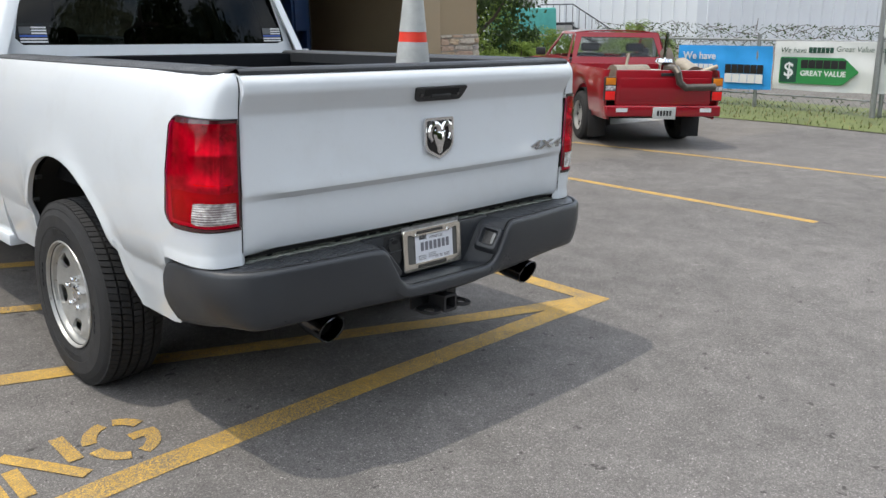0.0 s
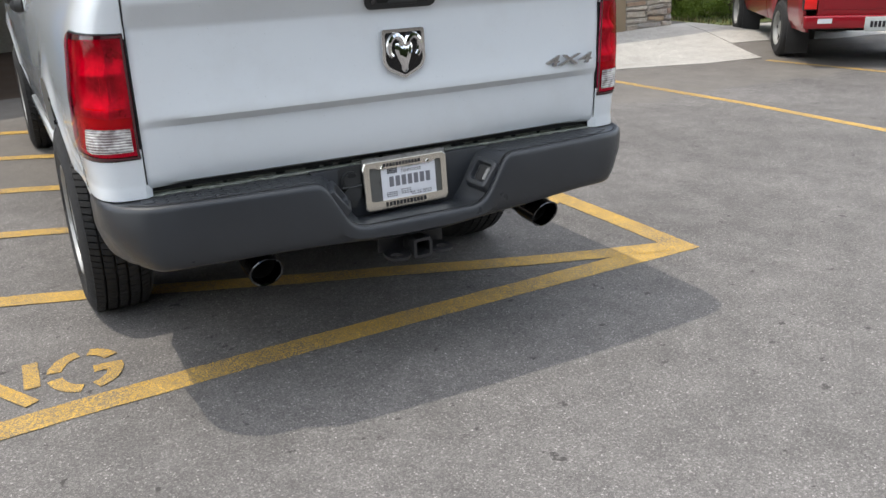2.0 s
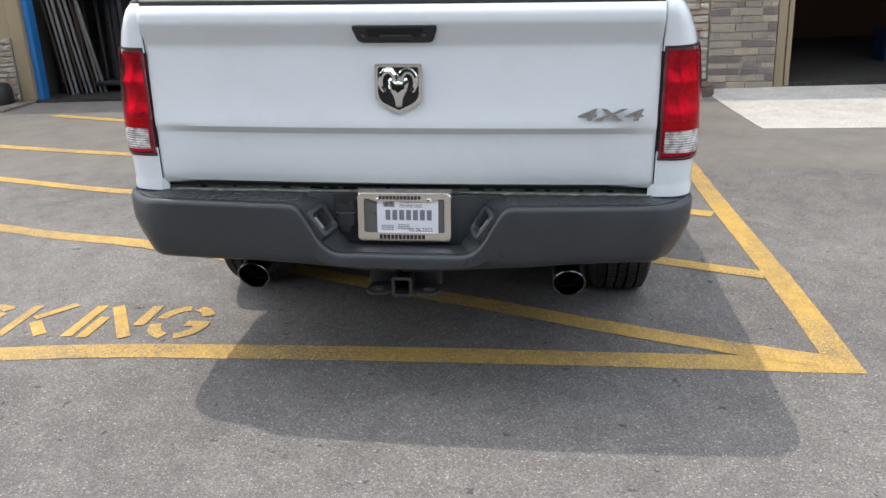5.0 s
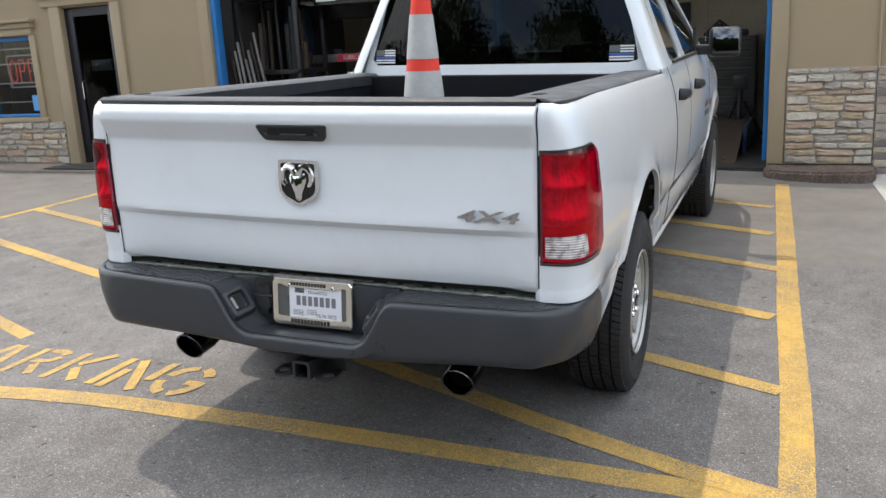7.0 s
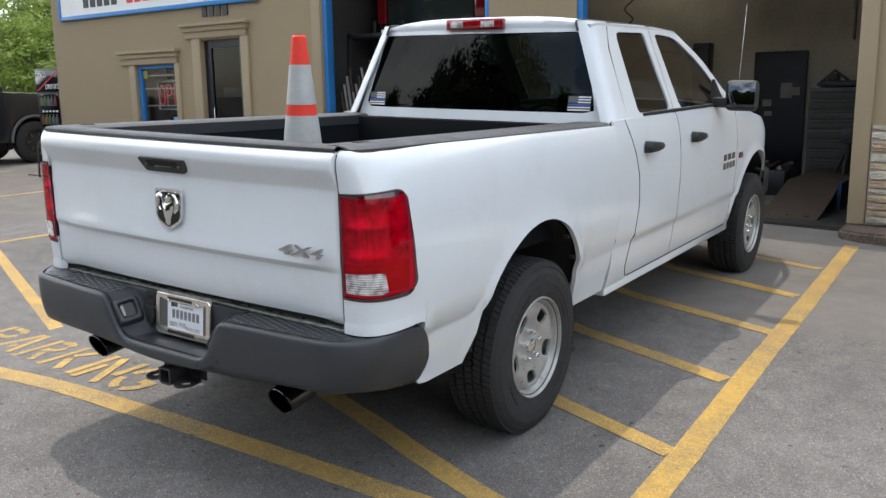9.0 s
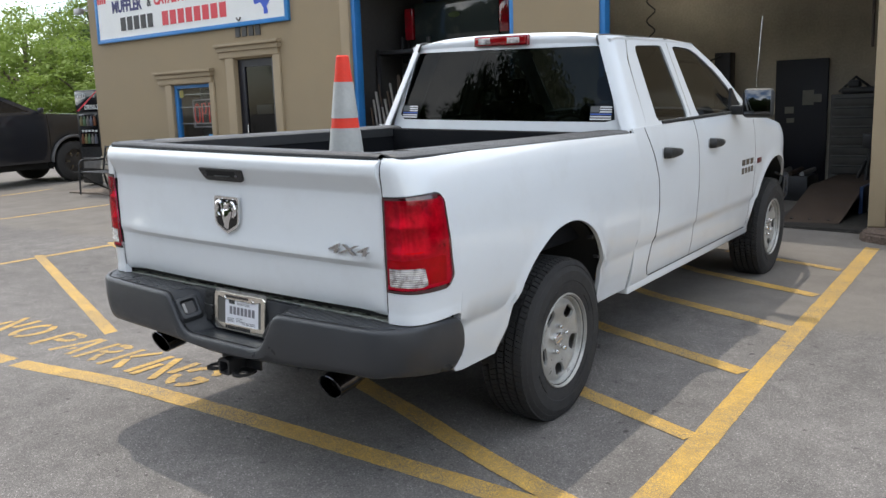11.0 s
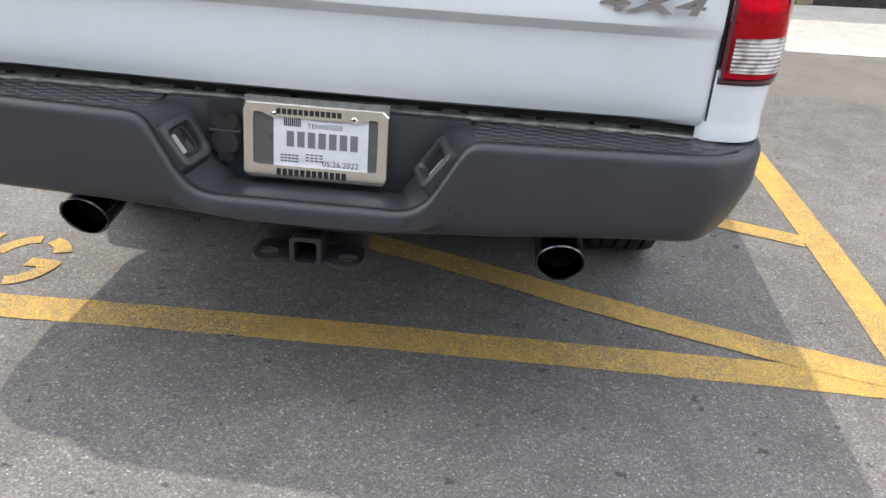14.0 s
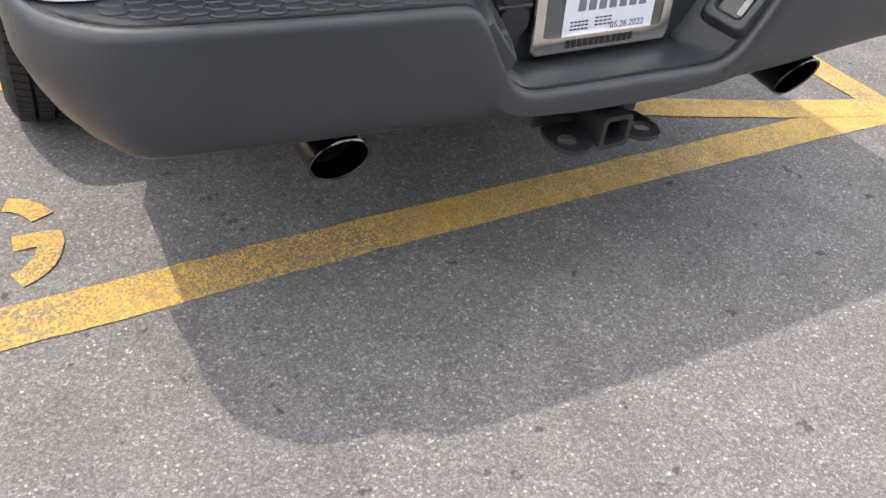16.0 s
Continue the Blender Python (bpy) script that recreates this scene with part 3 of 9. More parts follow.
def flare(y, z, c):
    r = math.hypot(y - c, z - 0.56)
    return 0.014 * math.exp(-((r - 0.462) / 0.052) ** 2) if z > 0.45 else 0.0


def arch(y, c, low):
    d = abs(y - c)
    wide = 0.497 if y < c else 0.447
    return max(low, 0.56 + 0.458 * math.sqrt(max(0.0, 1 - (d / wide) ** 2))) if d < wide - 0.0003 else low


def gate_y(z):
    return float(np.interp(z, [0.805, 0.815, 0.85, 0.95, 0.993, 1.018, 1.030, 1.10, 1.20, 1.278, 1.286, 1.294, 1.352, 1.360, 1.37, 1.392, 1.408, 1.418, 1.425],
                           [0.02, 0.0, -0.012, -0.019, -0.019, -0.047, -0.048, -0.037, -0.031, -0.029, -0.030, -0.033, -0.064, -0.068, -0.069, -0.067, -0.058, -0.042, 0.0]))


def gate_bow(x):
    """The tailgate is bowed in plan: its ends lie further forward."""
    return 0.026 * (abs(x) / 0.86) ** 2.2


def rail_z(y):
    return 1.424 - 0.018 * y


def corner(s, z, off=0.0):
    """The rounded rear corner of the box, from the gate (s 0) to the side (s 1)."""
    a = s * math.pi / 2
    wide = bed_x(z)
    x = 0.868 + (wide - 0.868) * math.sin(a) ** 0.55
    lip = float(np.interp(z, [0.74, 0.85, 1.0, 1.29, 1.31, 1.352, 1.37, 1.39, 1.418, 1.43], [0.0, -0.008, -0.014, -0.024, -0.027, -0.036, -0.039, -0.038, -0.022, 0.0]))
    y = 0.27 - 0.260 * math.cos(a) ** 0.55 + lip * 0.75 * max(0.0, 1 - 1.6 * s)
    n = Vector((math.sin(a) * 0.260 + 0.02, -math.cos(a) * (wide - 0.868 + 0.02), 0)).normalized()
    return Vector((x, y, z)) + n * off


for s in (-1, 1):
    cols = []
    lower = [0.0, 0.10, 0.135, 0.17, 0.215, 0.262, 0.365, 0.386, 0.417, 0.44, 0.62, 0.80, 0.90, 1.0]
    upper = [1.08, 1.14, 1.20, 1.262, 1.30, 1.33, 1.355, 1.375, 1.392, 1.405, 1.416]
    tall = lambda low, y: [low + (1.03 - low) * v for v in lower] + [1.03 + (z - 1.03) * (rail_z(y) - 1.03) / 0.394 for z in upper] + [rail_z(y)]
    for k in range(13):
        u = k / 12
        col = []
        for z in tall(0.779, 0.0):
            p = corner(u, z, 0.006 * step(0.825, 0.79, z))
            col.append((s * p.x, p.y, p.z))
        cols.append(col)
    ys = [0.30, 0.302] + list(np.linspace(0.36, 0.725, 8)) + [0.7352, 0.7358, 0.737, 0.740] + list(np.linspace(0.746, 1.650, 37)) + [1.659, 1.663, 1.6645, 1.666] + list(np.linspace(1.71, 2.12, 7))
    for y in ys:
        low = 0.779 - 0.012 * step(0.1, 0.3, y) if y < 0.301 else arch(y, AXLES[0], float(np.interp(y, [0.31, 0.37], [0.535, 0.478])) - 0.01 * (y > 1.3))
        col = []
        for z in tall(low, y):
            col.append((s * (bed_x(z) + flare(y, z, AXLES[0])), y, z))
        cols.append(col)
    bm = shell(cols, lambda p: Vector((-s * 0.022, 0.022 if p[1] < 0.2 else 0.0, 0)))
    hole = [f for f in bm.faces if 0.93 < f.calc_center_median().z < 1.25 and all(v.co.y < 0.2 for v in f.verts)]
    bmesh.ops.delete(bm, geom=hole, context="FACES")
    part("bed_side", bm, WHITE, truck, "white steel bed side with a round wheel arch", 40)
    # inner bed wall and rail cap
    inner = box(min(s * 0.74, s * 0.90), max(s * 0.74, s * 0.90), 0.06, 2.08, 0.86, 1.385, 0.01)
    for v in inner.verts:
        v.co.z -= 0.018 * v.co.y * (v.co.z > 1.2)
    part("bed_wall", inner, LINER, truck, "black bedliner wall")
    rows = []
    for y in [0.0105, 0.013, 0.017, 0.024, 0.034, 0.055] + list(np.linspace(0.1, 2.12, 22)):
        z = rail_z(y)
        q = min(1.0, max(0.0, (0.27 - y) / 0.260)) ** 1.818
        e = 0.075 * (1 - (1 - q * q) ** 0.275)
        rows.append([(s * x, y, z + dz) for x, dz in ((0.735, -0.05), (0.735, 0.004), (0.75, 0.014), (0.85, 0.018), (0.915 - e, 0.014), (0.934 - e, 0.004), (0.938 - e, -0.012))])
    part("bed_rail_cap", thicken(grid(rows), 0.004), CAP_PLASTIC, truck, "black plastic bed rail cap")
    part("stake_pocket", box(min(s * 0.80, s * 0.84), max(s * 0.80, s * 0.84), 0.14, 0.20, 1.425, 1.441, 0.004), SHADE_BLACK, truck)
    # wheel housing, near-black to stand for the shade in the arch
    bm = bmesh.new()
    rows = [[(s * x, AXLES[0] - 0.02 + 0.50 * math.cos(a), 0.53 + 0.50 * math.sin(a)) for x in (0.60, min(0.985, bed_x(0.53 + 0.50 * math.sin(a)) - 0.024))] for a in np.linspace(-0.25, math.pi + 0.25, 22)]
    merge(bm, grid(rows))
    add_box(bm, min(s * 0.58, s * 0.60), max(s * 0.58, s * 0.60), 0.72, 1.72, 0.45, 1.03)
    part("wheel_housing", bm, SHADE_BLACK, truck)
    lip = [(AXLES[0] - 0.02 + 0.470 * math.cos(a), 0.56 + 0.440 * math.sin(a)) for a in np.linspace(1.9, math.pi + 0.10, 18)]
    part("arch_liner", tube([(s * (bed_x(z) - 0.016), y, z) for y, z in lip], 0.014, 8), PLASTIC, truck, "black plastic arch liner edge")
    for a in (0.12, 0.50, 0.86):
        y, z = AXLES[0] + 0.436 * math.cos(a), 0.56 + 0.447 * math.sin(a)
        part("liner_clip", tube([(s * (bed_x(z) - 0.030), y - 0.012 * math.cos(a), z - 0.012 * math.sin(a)), (s * (bed_x(z) - 0.004), y - 0.012 * math.cos(a), z - 0.012 * math.sin(a))], 0.010, 8), PLASTIC, truck)
part("bed_floor", box(-0.76, 0.76, 0.03, 2.1, 0.84, 0.87), LINER, truck, "black bed floor")
part("bed_front_wall", box(-0.80, 0.80, 2.03, 2.10, 0.86, 1.388, 0.012), LINER, truck, "black bedliner front wall")

# tailgate
zs = [0.805, 0.815, 0.83, 0.85, 0.90, 0.95, 0.975, 0.986, 0.993, 0.998, 1.004, 1.012, 1.018, 1.030, 1.045, 1.06, 1.10, 1.15, 1.20, 1.25, 1.278, 1.286, 1.294, 1.32, 1.352, 1.360, 1.37, 1.381, 1.392, 1.40, 1.408, 1.414, 1.42]
xs = [-0.860, -0.857, -0.852, -0.842, -0.81, -0.76] + list(np.linspace(-0.70, 0.70, 23)) + [0.76, 0.81, 0.842, 0.852, 0.857, 0.860]
rows = []
for z in zs:
    row = []
    for x in xs:
        e = max(0.0, (abs(x) - 0.842) / 0.018)
        skin = gate_y(z) + gate_bow(x)
        near = step(0.84, 0.70, abs(x))
        base = float(np.interp(z, [0.805, 0.83], [0.012, corner(0.0, z).y - 0.001]))
        crease = skin if z > 1.2 else base + (skin - base) * (0.25 + 0.75 * near)
        row.append((x, crease + 0.005 * e * e, z))
    rows.append(row)
bm = shell(rows, lambda p: Vector((0, 0.045, 0)))
gate = part("tailgate", bm, WHITE, truck, "white tailgate with a pressed crease", 30)
ring = ((-0.034, 1.416), (-0.041, 1.422), (-0.040, 1.431), (-0.031, 1.438), (0.0, 1.440), (0.066, 1.438), (0.074, 1.432), (0.075, 1.416))
part("gate_cap", grid([[(x, y + gate_bow(x) * (y < 0.03), z) for y, z in ring] for x in np.linspace(-0.859, 0.859, 29)], closed=True), CAP_PLASTIC, truck, "black plastic tailgate cap")
part("gate_inner", box(-0.83, 0.83, 0.02, 0.06, 0.82, 1.42, 0.006), LINER, truck)
# gap shadow as black sheets behind the gate edges, and a dark sill below
sill = part("gate_sill", box(-0.86, 0.86, 0.052, 0.10, 0.70, 0.83), mottled("dirty sill paint", (0.27, 0.285, 0.245), 0.6, 26.0, 0.75, 0.2, 70.0), truck, "dirty mildewed sill under the tailgate")
part("sill_flange", box(-0.86, 0.86, 0.028, 0.054, 0.770, 0.7785, 0.002), sill.data.materials[0], sill)
rs = random.Random(31)
# small black boxes stand for the shade inside the drain slots
for x, w in ((-0.74, 0.02), (-0.62, 0.012), (-0.44, 0.03), (-0.335, 0.05), (-0.27, 0.035), (-0.215, 0.05), (-0.06, 0.015), (0.235, 0.055), (0.33, 0.02), (0.43, 0.035), (0.50, 0.02), (0.62, 0.012), (0.71, 0.025)):
    part("drain_slot", box(x, x + w, 0.046, 0.0525, 0.7795, 0.788 + rs.uniform(0.0, 0.03), 0.002), SHADE_BLACK, sill)
part("gate_seam", box(-0.872, 0.872, 0.035, 0.055, 0.79, 1.405), SHADE_BLACK, truck)
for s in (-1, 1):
    part("gate_gap", grid([[(s * x, corner(0.0, z).y + 0.0035, z) for x in (0.8602, 0.8682)] for z in np.linspace(0.82, 1.412, 40)]), SHADE_BLACK, truck)

# gate handle
bezel = rounded([(-0.150, 0.027), (0.130, 0.027), (0.112, -0.034), (-0.132, -0.034)], [0.010, 0.012, 0.020, 0.020])
hm = Matrix.Translation((0.017, -0.050, 1.331)) @ pose(0, 0, 0, 117, 0, 0)
handle = part("gate_handle", prism([(x, y) for x, y in bezel], 0.010, hm), PLASTIC, gate, "black plastic gate handle")
# pocket shade is a thin black sheet on the bezel
part("handle_pocket", prism(rounded([(-0.104, 0.020), (0.086, 0.020), (0.080, -0.010), (-0.098, -0.010)], 0.007), 0.0015, hm @ Matrix.Translation((0, 0, 0.0095))), SHADE_BLACK, handle, "flat black sheet standing for the shaded pocket behind the grip")
part("handle_pull", merge(bmesh.new(), box(-0.060, 0.046, -0.020, -0.003, 0.004, 0.015, 0.005, 3), hm), PLASTIC, handle, "black pull grip")
for x in (-0.113, 0.084):
    part("lock_screw", merge(bmesh.new(), lathe([(0.0, 0.004), (0.008, 0.004), (0.009, 0.0)], 14), hm @ Matrix.Translation((x, -0.004, 0.0095))), SMOKE, handle)

# shield badge, as a plain shape
bmx = Matrix.Translation((0.012, -0.038, 1.150)) @ pose(0, 0, 0, 88, 0, 0)
shield = rounded([(-0.078, 0.080), (0.078, 0.080), (0.079, -0.028), (0.064, -0.052), (0.0, -0.083), (-0.064, -0.052), (-0.079, -0.028)], [0.010, 0.010, 0.03, 0.02, 0.008, 0.02, 0.03])
badge = part("shield_badge", prism(shield, 0.012, bmx), CHROME, gate, "chrome shield badge on a black field")
part("badge_field", prism([(x * 0.86, y * 0.86) for x, y in shield], 0.002, bmx @ Matrix.Translation((0, 0, 0.0115))), GLOSS_BLACK, badge)
bm = bmesh.new()
for s in (-1, 1):
    arc = [(s * (0.032 + 0.026 * math.cos(a)), 0.022 + 0.036 * math.sin(a), 0.016 + 0.003 * math.sin(a)) for a in np.linspace(-1.0, math.pi * 0.93, 12)]
    merge(bm, tube(arc, 0.009, 8, r_end=0.013))
face = [(0.034, 0.030, 0.014), (0.024, 0.036, 0.020), (0.004, 0.033, 0.024), (-0.018, 0.024, 0.025), (-0.038, 0.016, 0.024), (-0.054, 0.015, 0.023), (-0.064, 0.010, 0.014)]
merge(bm, grid([[(u * w, y, 0.010 + (h - 0.010) * (1 - abs(u) ** 2.2) + 0.003 * (abs(u) > 0.5) * (y > -0.02)) for u in np.linspace(-1, 1, 13)] for y, w, h in face]))
bmesh.ops.transform(bm, matrix=bmx, verts=bm.verts[:])
part("badge_emblem", bm, CHROME, badge)
bm = text_bm("4X4", 0.054, 0.009, 1.02, bold=0.0008, shear=0.20, curve=6)
for v in bm.verts:
    v.co.x *= 2.25
bmesh.ops.transform(bm, matrix=Matrix.Translation((0.700, -0.0345, 1.062)) @ pose(0, 0, 0, 88, 0, 0), verts=bm.verts[:])
part("lettering", bm, material("bright chrome", (0.50, 0.50, 0.51), 0.16, 1.0), gate, "chrome 4X4 lettering", None)

# rear lamps: a silvered bowl behind a red lens
RED_CLEAR = tinted_glass("red lamp glass", (0.88, 0.016, 0.13), 0.026)
SILVERED = mottled("silvered reflector", (0.62, 0.62, 0.62), 0.34, 16.0, 0.6, 0.0, metal=0.4, local=True)


def lamp_patch(s, u0, u1, z0, z1, off, round_u=0.0, nu=14, nz=30, relief=None, lean=0.055, rim=None):
    rows = []
    for j in range(nz + 1):
        w = j / nz
        edge = 0.0
        for q, r in ((w, 0.16), (1 - w, 0.10)):
            if q < r:
                edge = max(edge, 1 - math.sqrt(max(0, 1 - (1 - q / r) ** 2)))
        hi = u1 - round_u * edge - lean * w
        row = []
        for i in range(nu + 1):
            lo = hi - rim if rim else u0
            u = lo + (hi - lo) * i / nu
            z = z0 + (z1 - z0) * w + 0.012 * u * (w - 0.3)
            p = corner(u, z, off + (relief(u, z) if relief else 0.0))
            row.append((s * p.x, p.y, p.z))
        rows.append(row)
    return grid(rows)


def side_of(u):
    """How far round the corner, as a share of the lamp's width seen from behind."""
    return math.sin(u * math.pi / 2) ** 0.55


def pocket(u, z):
    w = min(step(0.0, 0.06, side_of(u) - 0.03), step(0.0, 0.010, z - 0.920), step(0.0, 0.010, 1.266 - z), step(0.988, 0.975, u))
    return -0.052 * w


def bowl(u, z):
    """Two hollow tiers one above the other, parted by an upright rib."""
    q = side_of(u)
    d = 0.0
    for c, half in ((1.212, 0.048), (1.108, 0.050)):
        d -= 0.022 * max(0.0, 1 - ((z - c) / half) ** 2) * step(0.80, 0.35, u) * step(0.02, 0.30, q)
    rib = 0.008 * math.exp(-((q - 0.46) / 0.06) ** 2)
    return d + rib + 0.0007 * math.sin(q * 58)


LENS_EDGE = mottled("maroon lens edge", (0.060, 0.005, 0.010), 0.12, 20.0, 0.3, 0.0, Coat_Weight=1.0)
# pale colour for strips that stand in for glints inside the lamp
PAINTED_GLINT = material("painted lamp glint", (0.95, 0.80, 0.78), 0.2)
for s in (-1, 1):
    lamp = part("tail_lamp", lamp_patch(s, 0.0, 0.992, 0.904, 1.280, 0.001, 0.08, 60, 60, pocket), PLASTIC, truck, "red tail lamp with a clear lower lens", 30)
    part("reflector", lamp_patch(s, 0.0004, 0.976, 1.034, 1.268, -0.004, 0.07, 72, 44, bowl), SILVERED, lamp, "silvered reflector bowl", 40)
    part("red_lens", lamp_patch(s, 0.0004, 0.986, 0.909, 1.275, 0.005, 0.085, 30), RED_CLEAR, lamp, "glossy red lens", 60)
    part("brake_chamber", lamp_patch(s, 0.03, 0.70, 1.036, 1.062, -0.006, 0.0, 10, 4), material("bright red reflector", (0.85, 0.10, 0.08), 0.2), lamp, "bright red reflector bar")
    part("lower_red", lamp_patch(s, 0.0004, 0.974, 0.916, 1.0335, -0.003, 0.08, 40), mottled("deep red panel", (0.50, 0.06, 0.16), 0.25, 9.0, 0.3, 0.0, local=True), lamp, "deep red panel")
    part("reverse_lens", lamp_patch(s, 0.014, 0.62, 0.931, 1.002, 0.0066, 0.10, 24, 24, lambda u, z: 0.0007 * math.sin(z * 700)), CLEAR_LENS, lamp, "clear ribbed reversing lens")
    part("lens_border", lamp_patch(s, 0.0, 0.987, 0.9085, 1.2755, 0.0058, 0.085, 4, 40, None, 0.055, 0.016), LENS_EDGE, lamp, "dark maroon lens edge")
    part("lens_border", lamp_patch(s, 0.0003, 0.004, 0.908, 1.276, 0.0058, 0.0, 4, 30, None, 0.0), LENS_EDGE, lamp, "dark maroon lens edge")
    part("lens_border", lamp_patch(s, 0.004, 0.86, 1.267, 1.2742, 0.0057, 0.0, 30, 6, None, 0.0), LENS_EDGE, lamp, "dark maroon lens edge")
    part("lens_border", lamp_patch(s, 0.004, 0.905, 0.9095, 0.914, 0.0057, 0.0, 30, 6, None, 0.0), LENS_EDGE, lamp, "dark maroon lens edge")
    # upright glints laid in as pale strips behind the lens
    for u, z0, z1 in ((0.112, 1.085, 1.155), (0.150, 1.075, 1.165), (0.24, 1.10, 1.20)):
        part("glint_rib", lamp_patch(s, u, u + 0.003 + 0.01 * u, z0, z1, -0.006, 0.0, 2, 8, None, 0.0), PAINTED_GLINT, lamp, "thin pale strip painted as a lamp glint")


# rear bumper: a swept section with a lowered step in the middle
BUMPER_MID = 0.012


def bumper_plan():
    """The outer face seen from above, from the middle to the front end of the right side."""
    face = [(x, -0.147 + 0.033 * (x / 0.832) ** 2) for x in (0.0, 0.10, 0.17, 0.20, 0.22, 0.24, 0.26, 0.28, 0.30, 0.32, 0.335, 0.348, 0.360, 0.372, 0.39, 0.45, 0.55, 0.65, 0.74, 0.80, 0.832)]
    bend = [(0.860, -0.110), (0.885, -0.102), (0.908, -0.090), (0.933, -0.071), (0.955, -0.049), (0.974, -0.024), (0.990, 0.005), (1.001, 0.036), (1.007, 0.066), (1.010, 0.10), (1.011, 0.14), (1.011, 0.19), (1.011, 0.24), (1.011, 0.275), (1.010, 0.30), (1.008, 0.316), (1.005, 0.326)]
    right = face + bend
    return [(-x, y) for x, y in right[:0:-1]] + right


def bumper_top(ax, y):
    top = float(np.interp(ax, [0, 0.20, 0.225, 0.25, 0.275, 0.305, 0.335, 0.350, 0.365, 0.385, 0.9], [0.597, 0.597, 0.600, 0.609, 0.632, 0.684, 0.737, 0.757, 0.766, 0.769, 0.773]))
    return top - float(np.interp(y, [0.05, 0.14, 0.20, 0.27, 0.30, 0.316, 0.326], [0.0, 0.003, 0.006, 0.015, 0.032, 0.055, 0.085])) * (ax > 0.9)


def bumper_low(x, ax, y):
    low = float(np.interp(ax, [0, 0.10, 0.25, 0.35, 0.55, 0.75, 0.85], [0.528, 0.529, 0.541, 0.547, 0.556, 0.562, 0.562]))
    low += math.copysign(0.007, x) * step(0.4, 0.75, ax) * step(0.0, -0.1, y)
    return low + float(np.interp(y, [-0.08, 0.0, 0.07, 0.10, 0.17, 0.25, 0.285, 0.31, 0.326], [0.0, -0.006, -0.016, -0.022, -0.034, -0.044, -0.047, -0.046, -0.036])) * (ax > 0.88)


def bumper_cols():
    plan = [Vector(p) for p in bumper_plan()]
    cols = []
    for i, p in enumerate(plan):
        d = (plan[min(i + 1, len(plan) - 1)] - plan[max(i - 1, 0)]).normalized()
        inward = Vector((-d.y, d.x))
        ax = abs(p.x)
        top, low = bumper_top(ax, p.y), bumper_low(p.x, ax, p.y)
        shift = BUMPER_MID * step(0.75, 0.45, ax)
        deep = float(np.interp(p.y, [-0.11, -0.07, 0.0, 0.06], [0.17, 0.15, 0.10, 0.06]))
        h = top - low
        g = 1 - step(-0.03, 0.05, p.y)
        wall = step(0.19, 0.26, ax) * step(0.40, 0.35, ax)
        dip = step(0.30, 0.22, ax)
        sec = [(deep, top - 0.002 - 0.006 * dip), (0.034 + (deep - 0.034) * 0.6, top + 0.001 - 0.004 * dip), (0.034, top + 0.0005 * g), (0.031, top - 0.0005 * g), (0.029, top - 0.0075 * g), (0.0245, top - 0.0075 * g), (0.0215, top + 0.001), (0.017, top + 0.0032), (0.011, top + 0.0022), (0.006, top - 0.0018), (0.002, top - 0.009), (0.0, top - 0.018), (-0.0015, top - h * 0.40), (0.0, top - h * 0.66), (0.005, low + min(0.04, h * 0.3)), (0.014, low + 0.016), (0.026, low + 0.005), (0.042, low), (0.10, low + 0.004)]
        fwd = Vector((inward.x, inward.y)) if ax < 0.7 or p.y > 0.03 else Vector((-0.25 * math.copysign(1, p.x), 1.0))
        tuck = float(np.interp(p.y, [-0.115, -0.07, 0.0, 0.10, 0.20, 0.30], [0.0, 0.028, 0.046, 0.050, 0.040, 0.026])) * (ax > 0.8)
        sec = [(o + (tuck * step(0.25, 1.05, (top - z) / h) if k > 11 else 0.0), z) for k, (o, z) in enumerate(sec)]
        col = []
        for k, (o, z) in enumerate(sec):
            near, far = (o, 0.0) if k > 11 and ax > 0.8 else (min(o, 0.034), max(0.0, o - 0.034))
            x = p.x + shift + inward.x * near + fwd.x * far
            if k < 3:
                x -= math.copysign(0.42 * far * wall, p.x)
            col.append((x, p.y + inward.y * near + fwd.y * far, z))
        cols.append(col)
    return cols


bumper = part("rear_bumper", shell(bumper_cols(), lambda p: Vector((-math.copysign(0.012, p[0]) if abs(p[0]) > 0.95 else 0.0, 0.0 if abs(p[0]) > 0.95 else 0.010, -0.003))), BUMPER_GREY, truck, "dark grey textured plastic rear bumper with a plate recess", 42)
# added black bar draws the shadow line between step pad and cover
for s in (-1, 1):
    seam = []
    for i, p in enumerate(bumper_plan()):
        if s * p[0] < -1e-6 or p[1] > -0.03:
            continue
        ax = abs(p[0])
        d = 0.0262
        k = step(0.80, 0.95, ax)
        seam.append((ax, (p[0] + BUMPER_MID * step(0.75, 0.45, ax) - s * d * k * 0.9, p[1] + d * (1 - 0.5 * k), bumper_top(ax, p[1]) + 0.0008)))
    seam = [q for _, q in sorted(seam)]
    part("step_seam", tube(seam, 0.0036, 6), SHADE_BLACK, bumper, "black bar standing for the shadow gap between step pad and cover")
part("plate_recess", box(-0.335, 0.36, 0.0, 0.03, 0.57, 0.775, 0.004), BUMPER_GREY, bumper, "dark grey recess behind the plate")
part("bumper_beam", box(-0.80, 0.80, 0.04, 0.16, 0.60, 0.70), BLACK_STEEL, truck)

